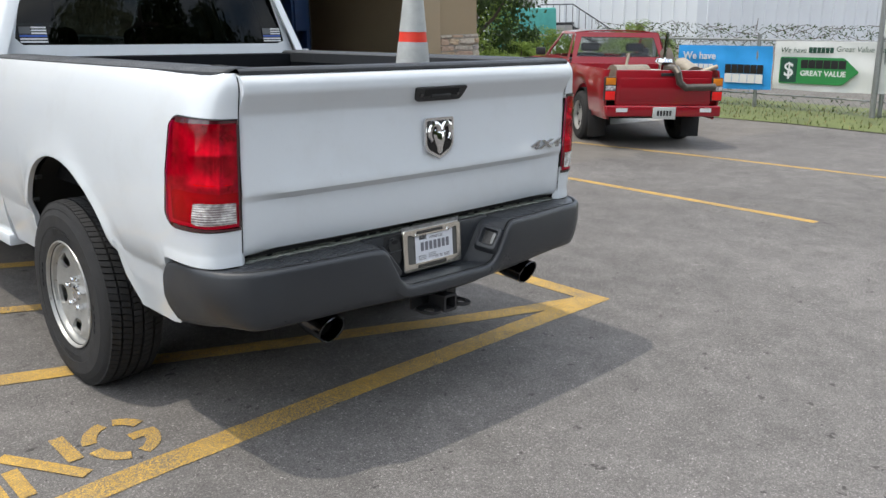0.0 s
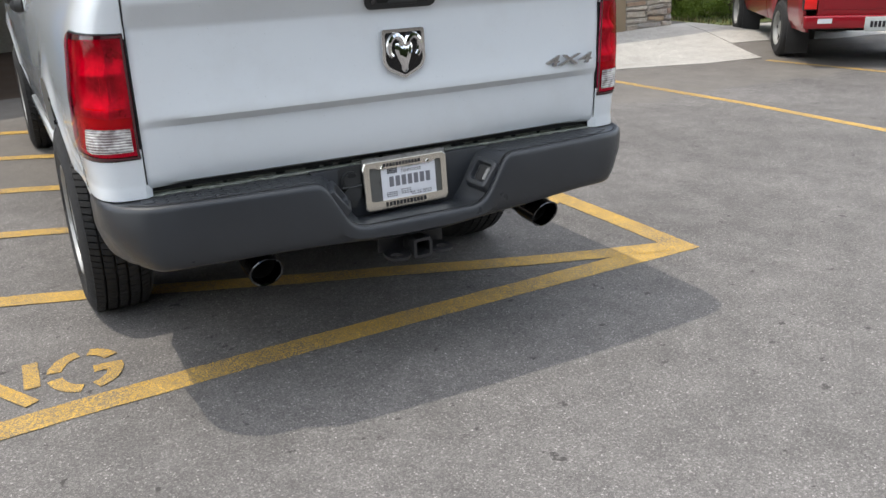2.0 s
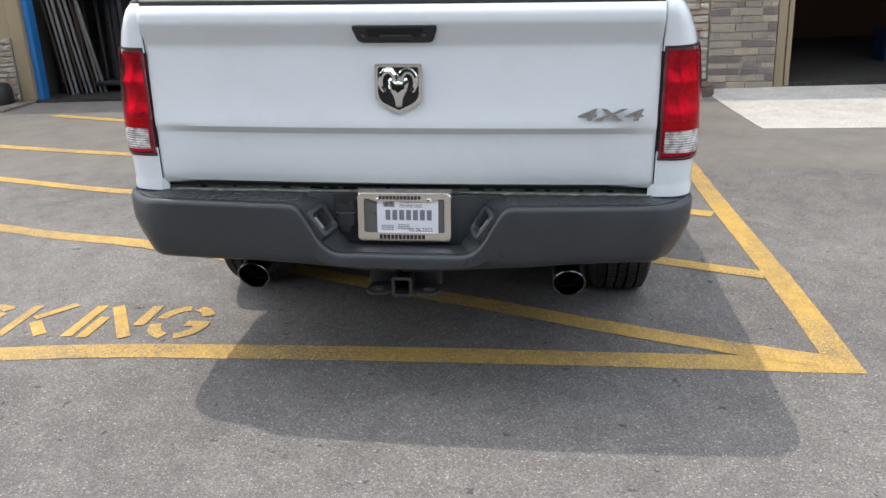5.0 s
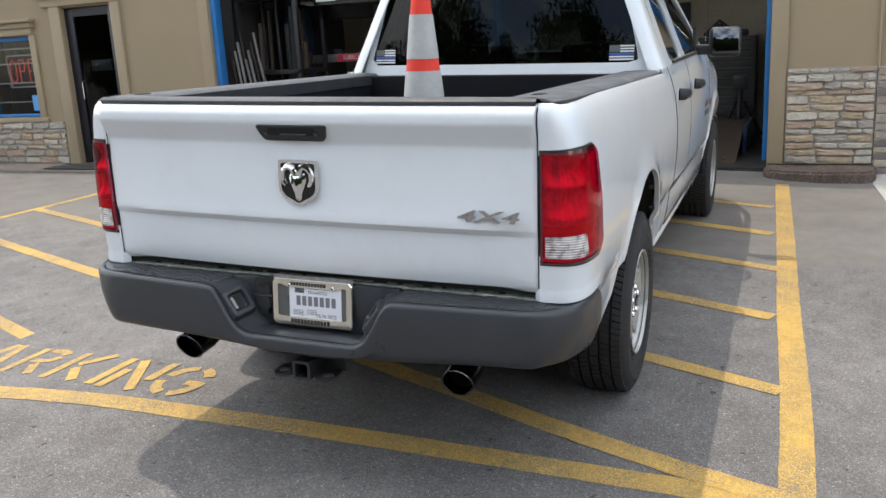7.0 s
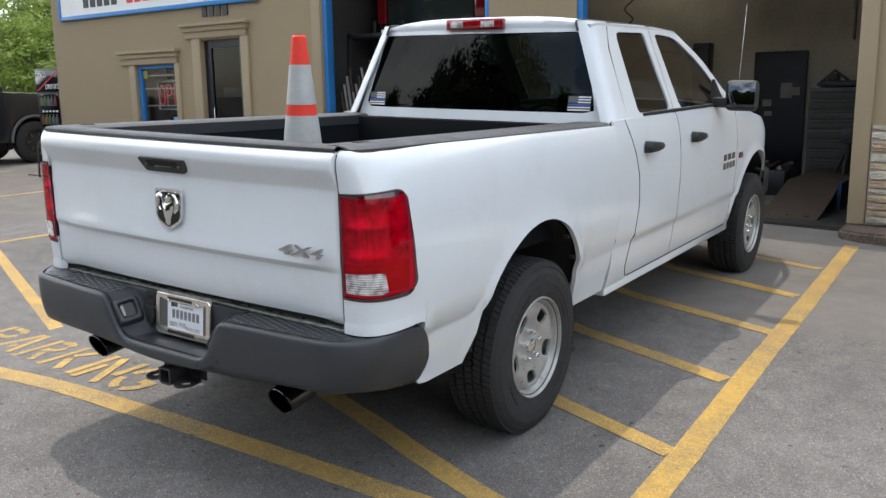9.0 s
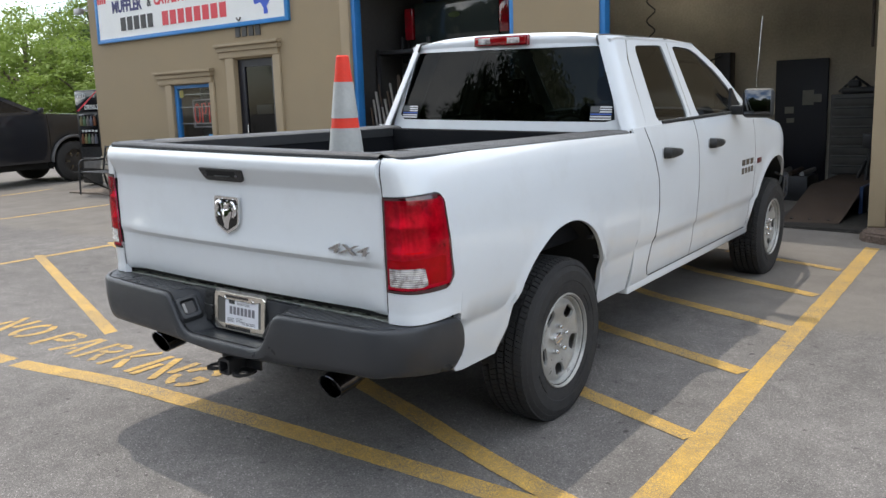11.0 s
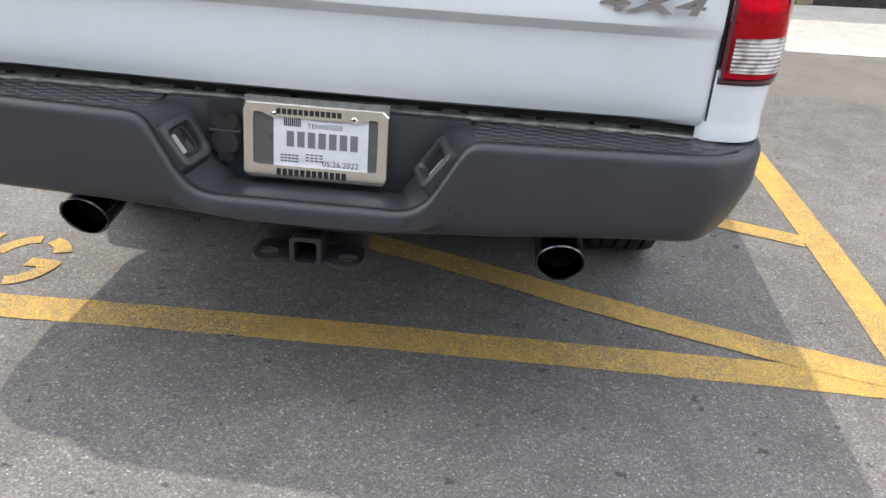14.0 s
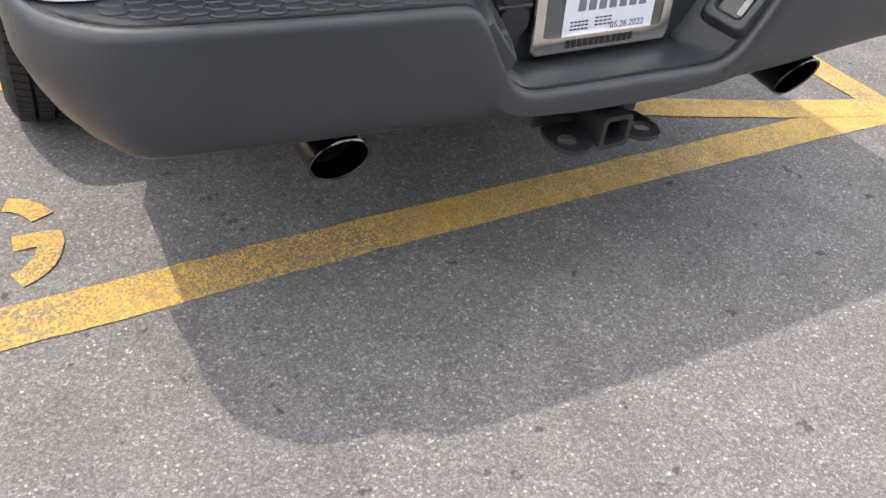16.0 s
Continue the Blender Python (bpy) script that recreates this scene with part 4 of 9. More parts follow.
# hexagonal grip pads on both steps, in staggered columns
PLAN_X, PLAN_Y = zip(*bumper_plan()[len(bumper_plan()) // 2:])
PAD = finish(prism(rounded([(0.0232, 0.0), (0.0118, 0.0122), (-0.0118, 0.0122), (-0.0232, 0.0), (-0.0118, -0.0122), (0.0118, -0.0122)], 0.004, 2), 0.0055), "step_pad", BUMPER_GREY, 20)
bv = bmesh.new()
bv.from_mesh(PAD)
bmesh.ops.bevel(bv, geom=[e for e in bv.edges if min(v.co.z for v in e.verts) > 0.005], offset=0.0018, segments=1, affect="EDGES")
bv.to_mesh(PAD)
bv.free()
for s in (-1, 1):
    for c in range(15):
        for r in range(5):
            x = 0.378 + c * 0.0352
            y = float(np.interp(x, PLAN_X, PLAN_Y)) + 0.049 + r * 0.0262 + (c % 2) * 0.0131
            if x > 0.885 + 0.010 * r or (r == 0 and c in (0, 14)) or y > 0.022:
                continue
            pad = new("step_pad", PAD)
            pad.parent = bumper
            pad.matrix_basis = Matrix.Translation((s * x + BUMPER_MID * step(0.75, 0.45, x), y, bumper_top(x, y) - 0.0015)) @ pose(0, 0, 0, 0, -s * 0.5, 0)
    # plate lamps in the slanted walls
    n = Vector((-s * 0.74, -0.36, 0.57)).normalized()
    t = Vector((s * 0.42, 0.0, 0.91))
    t = (t - n * t.dot(n)).normalized()
    w = t.cross(n)
    m = Matrix((w, t, n)).transposed().to_4x4()
    m.translation = Vector((s * 0.292 + BUMPER_MID, -0.070, 0.692)) + n * 0.015
    ring = rounded([(-0.046, -0.056), (0.046, -0.056), (0.050, 0.050), (-0.050, 0.050)], 0.018)
    k = 32
    outer, inner = resample(ring, k), resample([(x * 0.64, y * 0.64) for x, y in ring], k)
    rows = [[(p.x * 1.22, p.y * 1.16, -0.020) for p in outer], [(p.x * 1.10, p.y * 1.07, -0.006) for p in outer], [(p.x * 1.04, p.y * 1.03, 0.003) for p in outer], [(p.x * 0.98, p.y * 0.98, 0.009) for p in outer], [(p.x * 0.90, p.y * 0.92, 0.011) for p in outer], [(p.x * 1.14, p.y * 1.10, 0.011) for p in inner], [(p.x * 1.03, p.y * 1.02, 0.007) for p in inner], [(p.x * 0.94, p.y * 0.94, -0.010) for p in inner], [(p.x * 0.80, p.y * 0.80, -0.012) for p in inner], [(p.x * 0.02, p.y * 0.02, -0.012) for p in inner]]
    bm = grid(rows, closed=True)
    bmesh.ops.transform(bm, matrix=m, verts=bm.verts[:])
    pocket = part("plate_lamp", bm, BUMPER_GREY, bumper, "recessed plate lamp")
    part("lamp_glass", prism([(p.x * 0.84, p.y * 0.84) for p in inner], 0.003, m @ Matrix.Translation((0, 0, -0.0115))), material("dark lamp glass", (0.014, 0.013, 0.013), 0.10), pocket)
    bar = rounded([(-0.006, -0.024), (0.006, -0.024), (0.006, 0.024), (-0.006, 0.024)], 0.004)
    part("lamp_bulb", prism(bar, 0.012, m @ Matrix.Translation((0.021 * s * (1 if w.x > 0 else -1), -0.002, -0.009))), material("lamp bulb glass", (0.26, 0.255, 0.245), 0.06), pocket, "clear ribbed bulb")

# trailer socket
SOCK = Matrix.Translation((-0.196, 0.001, 0.705)) @ pose(0, 0, 0, 88, 0, 0)
capsule = lambda w, h, up: [(w * math.cos(a) * (1.0 if math.sin(a) > 0 else 0.98), up + h * math.copysign(abs(math.sin(a)) ** 0.7, math.sin(a))) for a in np.linspace(0, 2 * math.pi, 32, endpoint=False)]
sock = part("trailer_socket", merge(prism(rounded([(-0.044, -0.050), (0.044, -0.050), (0.044, 0.070), (-0.044, 0.070)], 0.012), 0.004, SOCK), prism(capsule(0.037, 0.058, 0.0), 0.014, SOCK)), PLASTIC, bumper, "black trailer socket cover")
part("socket_lid", prism(capsule(0.031, 0.026, -0.022), 0.010, SOCK @ Matrix.Translation((0, 0, 0.0135))), PLASTIC, sock)
part("socket_cap", prism(capsule(0.031, 0.022, 0.028), 0.007, SOCK @ Matrix.Translation((0, 0, 0.0135))), PLASTIC, sock)
part("socket_tab", prism(rounded([(-0.016, -0.012), (0.016, -0.012), (0.018, 0.010), (-0.018, 0.010)], 0.004), 0.016, SOCK @ Matrix.Translation((0, -0.056, 0.004))), PLASTIC, sock)
part("socket_eye", prism(capsule(0.016, 0.008, 0.044), 0.002, SOCK @ Matrix.Translation((0, 0, 0.0202))), SHADE_BLACK, sock)
part("socket_hinge", merge(bmesh.new(), tube([(-0.036, 0.003, 0.017), (0.036, 0.003, 0.017)], 0.005, 10), SOCK), PLASTIC, sock)
part("tow_emblem", prism([(0.036 * math.cos(a), 0.018 * math.sin(a)) for a in np.linspace(0, 2 * math.pi, 20, endpoint=False)], 0.003, Matrix.Translation((0.014, -0.088, 0.5915)) @ pose(0, 0, 0, -6, 0, 0)), BUMPER_GREY, bumper)

# plate in its chrome frame
PLATE_M = Matrix.Translation((0.0125, -0.012, 0.696)) @ pose(0, 0, 0, 85, 0, 0.8)
plate = part("number_plate", prism(rounded([(-0.154, -0.078), (0.154, -0.078), (0.154, 0.078), (-0.154, 0.078)], 0.01), 0.003, PLATE_M), mottled("dull plastic sleeve", (0.10, 0.10, 0.095), 0.35, 20.0, 0.15, 0.0), truck, "temporary paper plate in a chrome frame")
part("plate_paper", prism([(-0.096, -0.066), (0.120, -0.066), (0.120, 0.070), (-0.096, 0.070)], 0.001, PLATE_M @ Matrix.Translation((0, 0, 0.0032))), PAPER, plate, "white temporary plate paper")
n = 48
out_l = resample(rounded([(-0.166, -0.087), (0.166, -0.087), (0.166, 0.087), (-0.166, 0.087)], 0.012), n)
in_l = resample(rounded([(-0.142, -0.055), (0.142, -0.055), (0.142, 0.066), (0.12, 0.066), (0.104, 0.057), (-0.104, 0.057), (-0.12, 0.066), (-0.142, 0.066)], 0.004), n)
k0 = min(range(n), key=lambda k: (in_l[k] - Vector((-0.142, -0.055))).length)
j0 = min(range(n), key=lambda k: (out_l[k] - Vector((-0.166, -0.087))).length)
out_l, in_l = out_l[j0:] + out_l[:j0], in_l[k0:] + in_l[:k0]
bm = grid([[(p.x, p.y, 0.0) for p in out_l], [(p.x, p.y, 0.006) for p in out_l], [(p.x * 0.985, p.y * 0.97, 0.009) for p in out_l], [(p.x, p.y, 0.009) for p in in_l], [(p.x, p.y, 0.002) for p in in_l]], closed=True)
bmesh.ops.transform(bm, matrix=PLATE_M, verts=bm.verts[:])
part("plate_frame", bm, material("polished plate frame", (0.80, 0.77, 0.70), 0.16, 1.0), plate, "polished metal plate frame", 25)
part("plate_sleeve", prism([(-0.163, 0.070), (0.165, 0.070), (0.165, 0.100), (-0.163, 0.100)], 0.002, PLATE_M @ Matrix.Translation((0, 0, -0.002))), mottled("clear sleeve", (0.17, 0.17, 0.165), 0.25, 30.0, 0.2, 0.0), plate, "grey plastic sleeve edge")


def bars(x0, x1, y, h, count, m, mat, parent, name="bar_lettering", gap=0.35):
    bm = bmesh.new()
    w = (x1 - x0) / count
    for k in range(count):
        a = x0 + k * w
        merge(bm, prism([(a, y - h / 2), (a + w * (1 - gap), y - h / 2), (a + w * (1 - gap), y + h / 2), (a, y + h / 2)], 0.0008, m))
    return part(name, bm, mat, parent, "", None)


GREY_INK = material("dark grey ink", (0.17, 0.17, 0.19), 0.5)
up = PLATE_M @ Matrix.Translation((0, 0, 0.0043))
bars(-0.066, 0.104, 0.008, 0.036, 7, up, GREY_INK, plate, gap=0.30)
bars(-0.072, -0.032, 0.047, 0.020, 9, up, INK, plate, gap=0.4)
bm = text_bm("TENNESSEE", 0.0155, 0.0006, 1.05)
bmesh.ops.transform(bm, matrix=up @ Matrix.Translation((0.022, 0.040, 0)), verts=bm.verts[:])
part("state_lettering", bm, INK, plate, "", None)
bm = text_bm("TEMPORARY PLATE", 0.009, 0.0006, 1.0)
bmesh.ops.transform(bm, matrix=up @ Matrix.Translation((0.022, 0.055, 0)), verts=bm.verts[:])
part("plate_lettering", bm, INK, plate, "", None)
bm = text_bm("05.26.2022", 0.019, 0.0006, 1.0)
bmesh.ops.transform(bm, matrix=up @ Matrix.Translation((0.058, -0.045, 0)), verts=bm.verts[:])
part("date_lettering", bm, INK, plate, "", None)
for y in (-0.030, -0.037, -0.044):
    bars(-0.080, -0.036, y, 0.0028, 5, up, INK, plate, gap=0.3)
    bars(-0.022, 0.020, y + 0.004, 0.0025, 4, up, INK, plate, gap=0.3)
top = PLATE_M @ Matrix.Translation((0, 0, 0.0092))
bars(-0.088, 0.062, 0.0705, 0.0125, 12, top, INK, plate, gap=0.25)
bars(-0.088, 0.076, -0.0695, 0.0155, 12, top, INK, plate, gap=0.25)
for x in (-0.092, 0.088):
    part("plate_screw", merge(bmesh.new(), lathe([(0.0, 0.005), (0.006, 0.004), (0.008, 0.0)], 14), top @ Matrix.Translation((x, 0.061, 0))), CHROME, plate)

# tow receiver
bm = bmesh.new()
n = 24
o = resample(rounded([(-0.036, -0.036), (0.036, -0.036), (0.036, 0.036), (-0.036, 0.036)], 0.010), n)
i_ = resample(rounded([(-0.026, -0.026), (0.026, -0.026), (0.026, 0.026), (-0.026, 0.026)], 0.005), n)
rows = [[(p.x * 0.92, p.y * 0.92, -0.42) for p in o], [(p.x * 0.92, p.y * 0.92, -0.03) for p in o], [(p.x, p.y, -0.028) for p in o], [(p.x, p.y, 0.0) for p in o], [(p.x, p.y, 0.0) for p in i_], [(p.x, p.y, -0.30) for p in i_]]
merge(bm, grid(rows, closed=True))
bmesh.ops.transform(bm, matrix=Matrix.Translation((0.014, -0.128, 0.477)) @ pose(0, 0, 0, 90, 0, 0), verts=bm.verts[:])
hitch = part("tow_receiver", bm, BLACK_STEEL, truck, "black steel tow receiver under the bumper", 30)
for s in (-1, 1):
    bm = bmesh.new()
    outer = rounded([(0.03, 0.0), (0.115, 0.0), (0.125, -0.055), (0.105, -0.085), (0.06, -0.085), (0.03, -0.05)], 0.014)
    o = resample([(x, y) for x, y in outer], 28)
    c = Vector((0.088, -0.050))
    hole = [c + Vector((0.020 * math.cos(-2 * math.pi * k / 28 + 2.6), 0.015 * math.sin(-2 * math.pi * k / 28 + 2.6))) for k in range(28)]
    a0 = math.atan2(o[0].y - c.y, o[0].x - c.x)
    a1 = math.atan2(o[1].y - c.y, o[1].x - c.x)
    sg = 1 if (a1 - a0) % (2 * math.pi) < math.pi else -1
    hole = [c + Vector((0.020 * math.cos(a0 + sg * 2 * math.pi * k / 28), 0.015 * math.sin(a0 + sg * 2 * math.pi * k / 28))) for k in range(28)]
    b = grid([[(p.x, p.y, 0) for p in o], [(p.x, p.y, 0) for p in hole]], closed=True)
    thicken(b, 0.009)
    merge(bm, b, Matrix.Translation((0.014, -0.035, 0.450)) @ Matrix.Diagonal((s * 1.05, 1.25, 1, 1)))
    add_box(bm, min(0.014 + s * 0.03, 0.014 + s * 0.13), max(0.014 + s * 0.03, 0.014 + s * 0.13), -0.030, -0.018, 0.452, 0.53, bevel=0.003)
    add_box(bm, min(0.014 + s * 0.02, 0.014 + s * 0.13), max(0.014 + s * 0.02, 0.014 + s * 0.13), -0.03, 0.30, 0.52, 0.545)
    part("chain_plate", bm, BLACK_STEEL, hitch, "black safety chain plate", 30)
part("cross_tube", merge(bmesh.new(), tube([(-0.55, 0.26, 0.52), (0.55, 0.26, 0.52)], 0.035, 12)), BLACK_STEEL, truck)

# exhaust tips
for x, turn in ((-0.538, 1), (0.590, 2)):
    prof = [(0.047, -0.34), (0.047, -0.18), (0.052, -0.14), (0.057, -0.10), (0.057, -0.004), (0.0585, 0.0), (0.056, 0.003), (0.052, 0.0), (0.051, -0.02), (0.048, -0.22)]
    bm = lathe(prof, 40)
    for v in bm.verts:
        v.co.z += 0.30 * v.co.y * step(-0.2, -0.05, v.co.z)
    m = Matrix.Translation((x, -0.055, 0.478)) @ pose(0, 0, 0, 96, 0, turn)
    bmesh.ops.transform(bm, matrix=m, verts=bm.verts[:])
    tip = part("exhaust_tip", bm, SMOKE, truck, "dark chrome slash-cut exhaust tip", 40)
    b = lathe([(0.0, -0.2), (0.0475, -0.2), (0.0475, -0.06)], 32)
    bmesh.ops.transform(b, matrix=m, verts=b.verts[:])
    part("tip_bore", b, TIP_IN, tip, "sooty bore")


# ---- wheels ----
def wheel_parts(root, s, R=0.412, W=0.262):
    """Axis along x; s is the outer side."""
    turn = pose(0, 0, 0, 0, s * 90, 0)
    h = W / 2
    prof = [(0.222, -h * 0.80), (0.235, -h * 0.90), (0.275, -h * 1.0), (0.325, -h * 1.02), (0.365, -h * 0.97), (0.389, -h * 0.86), (0.393, -h * 0.80),
            (0.393, h * 0.80), (0.389, h * 0.86), (0.365, h * 0.97), (0.352, h * 1.00), (0.349, h * 1.015), (0.325, h * 1.02), (0.30, h * 1.015), (0.298, h * 1.0), (0.275, h * 0.99), (0.245, h * 0.93), (0.232, h * 0.90), (0.222, h * 0.84)]
    bm = lathe(prof, 72)
    bmesh.ops.transform(bm, matrix=turn, verts=bm.verts[:])
    tyre = part("tyre", bm, RUBBER, root, "black all-terrain tyre", 30)
    # tread blocks
    bm = bmesh.new()
    count = 92
    bands = [(-0.80, -0.55, 0.0), (-0.49, -0.20, 0.35), (-0.13, 0.13, 0.7), (0.20, 0.49, 0.15), (0.55, 0.84, 0.5)]
    for a, b, ph in bands:
        wide = abs(a) > 0.5 or abs(b) > 0.8
        for k in range(count):
            t0 = 2 * math.pi * (k + ph) / count
            t1 = t0 + 2 * math.pi / count * (0.95 if k % 2 else 0.90)
            sk = 0.025 * (1 if (a + b) > 0 else -1) * (0 if abs(a + b) < 0.1 else 1)
            ring = []
            for r in (0.388, R):
                sh = 0.0 if r < 0.39 else 0.004
                drop = 0.006 if r > 0.39 else 0
                ring.append([((r - (drop if abs(z) > 0.75 else 0)) * math.cos(t + q), (r - (drop if abs(z) > 0.75 else 0)) * math.sin(t + q), z * h) for t, z, q in ((t0 + sh, a + sh / h * 0.3, 0), (t1 - sh, a + sh / h * 0.3, 0), (t1 - sh, b - sh / h * 0.3, sk), (t0 + sh, b - sh / h * 0.3, sk))])
            lo = [bm.verts.new(p) for p in ring[0]]
            hi = [bm.verts.new(p) for p in ring[1]]
            bm.faces.new(hi)
            for q in range(4):
                bm.faces.new((lo[q], lo[(q + 1) % 4], hi[(q + 1) % 4], hi[q]))
    for k in range(count):
        t0 = 2 * math.pi * (k + 0.5) / count
        t1 = t0 + 2 * math.pi / count * (0.90 if k % 2 else 0.80)
        for sd in (-1, 1):
            pts = [[(r * math.cos(t), r * math.sin(t), sd * z * h) for t in (t0, t1)] for r, z in ((0.3985, 0.84), (0.388, 0.905), (0.377, 0.955), (0.374, 0.945))]
            merge_rows = [[bm.verts.new(p) for p in row] for row in pts]
            for u, w in zip(merge_rows, merge_rows[1:]):
                bm.faces.new((u[0], u[1], w[1], w[0]))
    bmesh.ops.transform(bm, matrix=turn, verts=bm.verts[:])
    part("tread", bm, RUBBER, tyre, "worn tread blocks", None)
    # raised sidewall lettering, as plain bars
    for a0, count2 in ((20, 6), (110, 4), (200, 6), (290, 4)):
        bm = bmesh.new()
        for k in range(count2):
            a1 = radians(a0 + k * 7.0)
            a2 = a1 + radians(4.6)
            rows = [[(r * math.cos(a1 + (a2 - a1) * q / 3), r * math.sin(a1 + (a2 - a1) * q / 3), z * h) for q in range(4)] for r, z in ((0.291, 0.985), (0.290, 1.026), (0.268, 1.004), (0.269, 0.965))]
            merge(bm, grid(rows))
        bmesh.ops.transform(bm, matrix=turn, verts=bm.verts[:])
        part("raised_bars", bm, RUBBER, tyre, "", None)
    # steel rim: barrel, and a dished disc with five slots
    rim_prof = [(0.238, h * 0.93), (0.236, h * 0.965), (0.231, h * 0.97), (0.228, h * 0.93), (0.225, h * 0.84), (0.219, h * 0.82), (0.216, h * 0.80), (0.213, h * 0.70), (0.207, h * 0.64), (0.205, h * 0.25), (0.205, -h * 0.8)]
    bm = lathe(rim_prof, 60)
    bmesh.ops.transform(bm, matrix=turn, verts=bm.verts[:])
    rim = part("rim", bm, STEEL_RIM, root, "silver painted steel wheel", 35)

    def dish(r):
        return h * float(np.interp(r, [0.0, 0.055, 0.075, 0.10, 0.13, 0.165, 0.185, 0.207], [0.60, 0.60, 0.57, 0.60, 0.68, 0.76, 0.76, 0.66]))
    bm = bmesh.new()
    n = 40
    for k in range(5):
        a0 = 2 * math.pi * k / 5
        half = math.pi / 5
        sector = [(0.085, a0 - half), (0.085, a0), (0.085, a0 + half), (0.15, a0 + half), (0.207, a0 + half), (0.207, a0 + half / 2), (0.207, a0), (0.207, a0 - half / 2), (0.207, a0 - half), (0.15, a0 - half)]
        fine = []
        for q, (r, a) in enumerate(sector):
            r2, a2 = sector[(q + 1) % len(sector)]
            fine += [(r + (r2 - r) * w / 4, a + (a2 - a) * w / 4) for w in range(4)]
        c = Vector((0.152 * math.cos(a0), 0.152 * math.sin(a0)))
        er, et = Vector((math.cos(a0), math.sin(a0))), Vector((-math.sin(a0), math.cos(a0)))
        loop_o = [Vector((r * math.cos(a), r * math.sin(a))) for r, a in fine]
        loop_i = []
        for p in loop_o:
            d = p - c
            an = math.atan2(d.dot(et), d.dot(er))
            ca, sa = math.cos(an), math.sin(an)
            loop_i.append(c + er * 0.029 * math.copysign(abs(ca) ** 0.6, ca) + et * 0.042 * math.copysign(abs(sa) ** 0.6, sa) * (1 + 0.18 * ca))
        rows = []
        for w in (0.0, 0.5, 0.8):
            rows.append([(*o_.lerp(i2, w), dish(o_.lerp(i2, w).length)) for o_, i2 in zip(loop_o, loop_i)])
        rows.append([(*i2, dish(i2.length) - 0.003) for i2 in loop_i])
        rows.append([(*(c + (i2 - c) * 0.94), dish(i2.length) - 0.016) for i2 in loop_i])
        merge(bm, grid(rows, closed=True))
    merge(bm, lathe([(0.085, dish(0.085)), (0.078, dish(0.078)), (0.06, h * 0.6), (0.0, h * 0.6)], 40))
    bmesh.ops.remove_doubles(bm, verts=bm.verts[:], dist=0.0004)
    bmesh.ops.transform(bm, matrix=turn, verts=bm.verts[:])
    part("disc", bm, STEEL_RIM, rim, "dished disc with five slots", 40)
    bm = lathe([(0.0, h * 0.76), (0.022, h * 0.755), (0.034, h * 0.72), (0.037, h * 0.58)], 30)
    bmesh.ops.transform(bm, matrix=turn, verts=bm.verts[:])
    part("hub_cap", bm, CHROME, rim, "chrome hub cap")
    for k in range(5):
        a = 2 * math.pi * (k + 0.5) / 5
        b = lathe([(0.0, h * 0.83), (0.009, h * 0.82), (0.0130, h * 0.77), (0.0130, h * 0.57)], 8)
        bmesh.ops.transform(b, matrix=turn @ Matrix.Translation((0.066 * math.cos(a), 0.066 * math.sin(a), 0)), verts=b.verts[:])
        part("lug_nut", b, CHROME, rim)
    b = lathe([(0.0, -0.02), (0.20, -0.02)], 30)
    bmesh.ops.transform(b, matrix=turn, verts=b.verts[:])
    part("brake_drum", b, SHADE_BLACK, rim)


for s in (-1, 1):
    for i, y in enumerate(AXLES):
        root = new("wheel")
        root.parent = truck
        root.matrix_basis = pose(s * (0.877 + 0.005 * i) - 0.022 * (s < 0 and i == 0), y, 0.404, 20 * i + (0 if s > 0 else 40), 0, 0) @ Matrix.Scale(1.02, 4)
        wheel_parts(root, s)
part("rear_axle", merge(bmesh.new(), tube([(-0.75, 1.22, 0.40), (0.75, 1.22, 0.40)], 0.05, 12)), BLACK_STEEL, truck)
part("differential", merge(bmesh.new(), lathe([(0.0, -0.13), (0.10, -0.10), (0.14, 0.0), (0.10, 0.10), (0.0, 0.13)], 20), Matrix.Translation((0.1, 1.22, 0.40)) @ pose(0, 0, 0, 90, 0, 0)), BLACK_STEEL, truck)
for s in (-1, 1):
    part("frame_rail", box(min(s * 0.40, s * 0.48), max(s * 0.40, s * 0.48), 0.1, 5.3, 0.52, 0.68), BLACK_STEEL, truck)
# plain box whose black colour stands for the shade under the body
part("underbody", box(-0.78, 0.78, 1.9, 5.3, 0.62, 0.80), SHADE_BLACK, truck)

# ---- cab ----
def glass_x(z):
    return 0.938 - 0.40 * (z - 1.41)


def shut_line(z):
    """How far the rear door's hind edge swings forward below the belt."""
    return float(np.interp(z, [0.47, 0.52, 0.56, 0.62, 0.72, 0.90, 1.08, 1.20, 1.28, 1.36, 1.41], [0.085, 0.035, 0.010, 0.020, 0.055, 0.085, 0.070, 0.030, -0.010, -0.045, -0.055]))


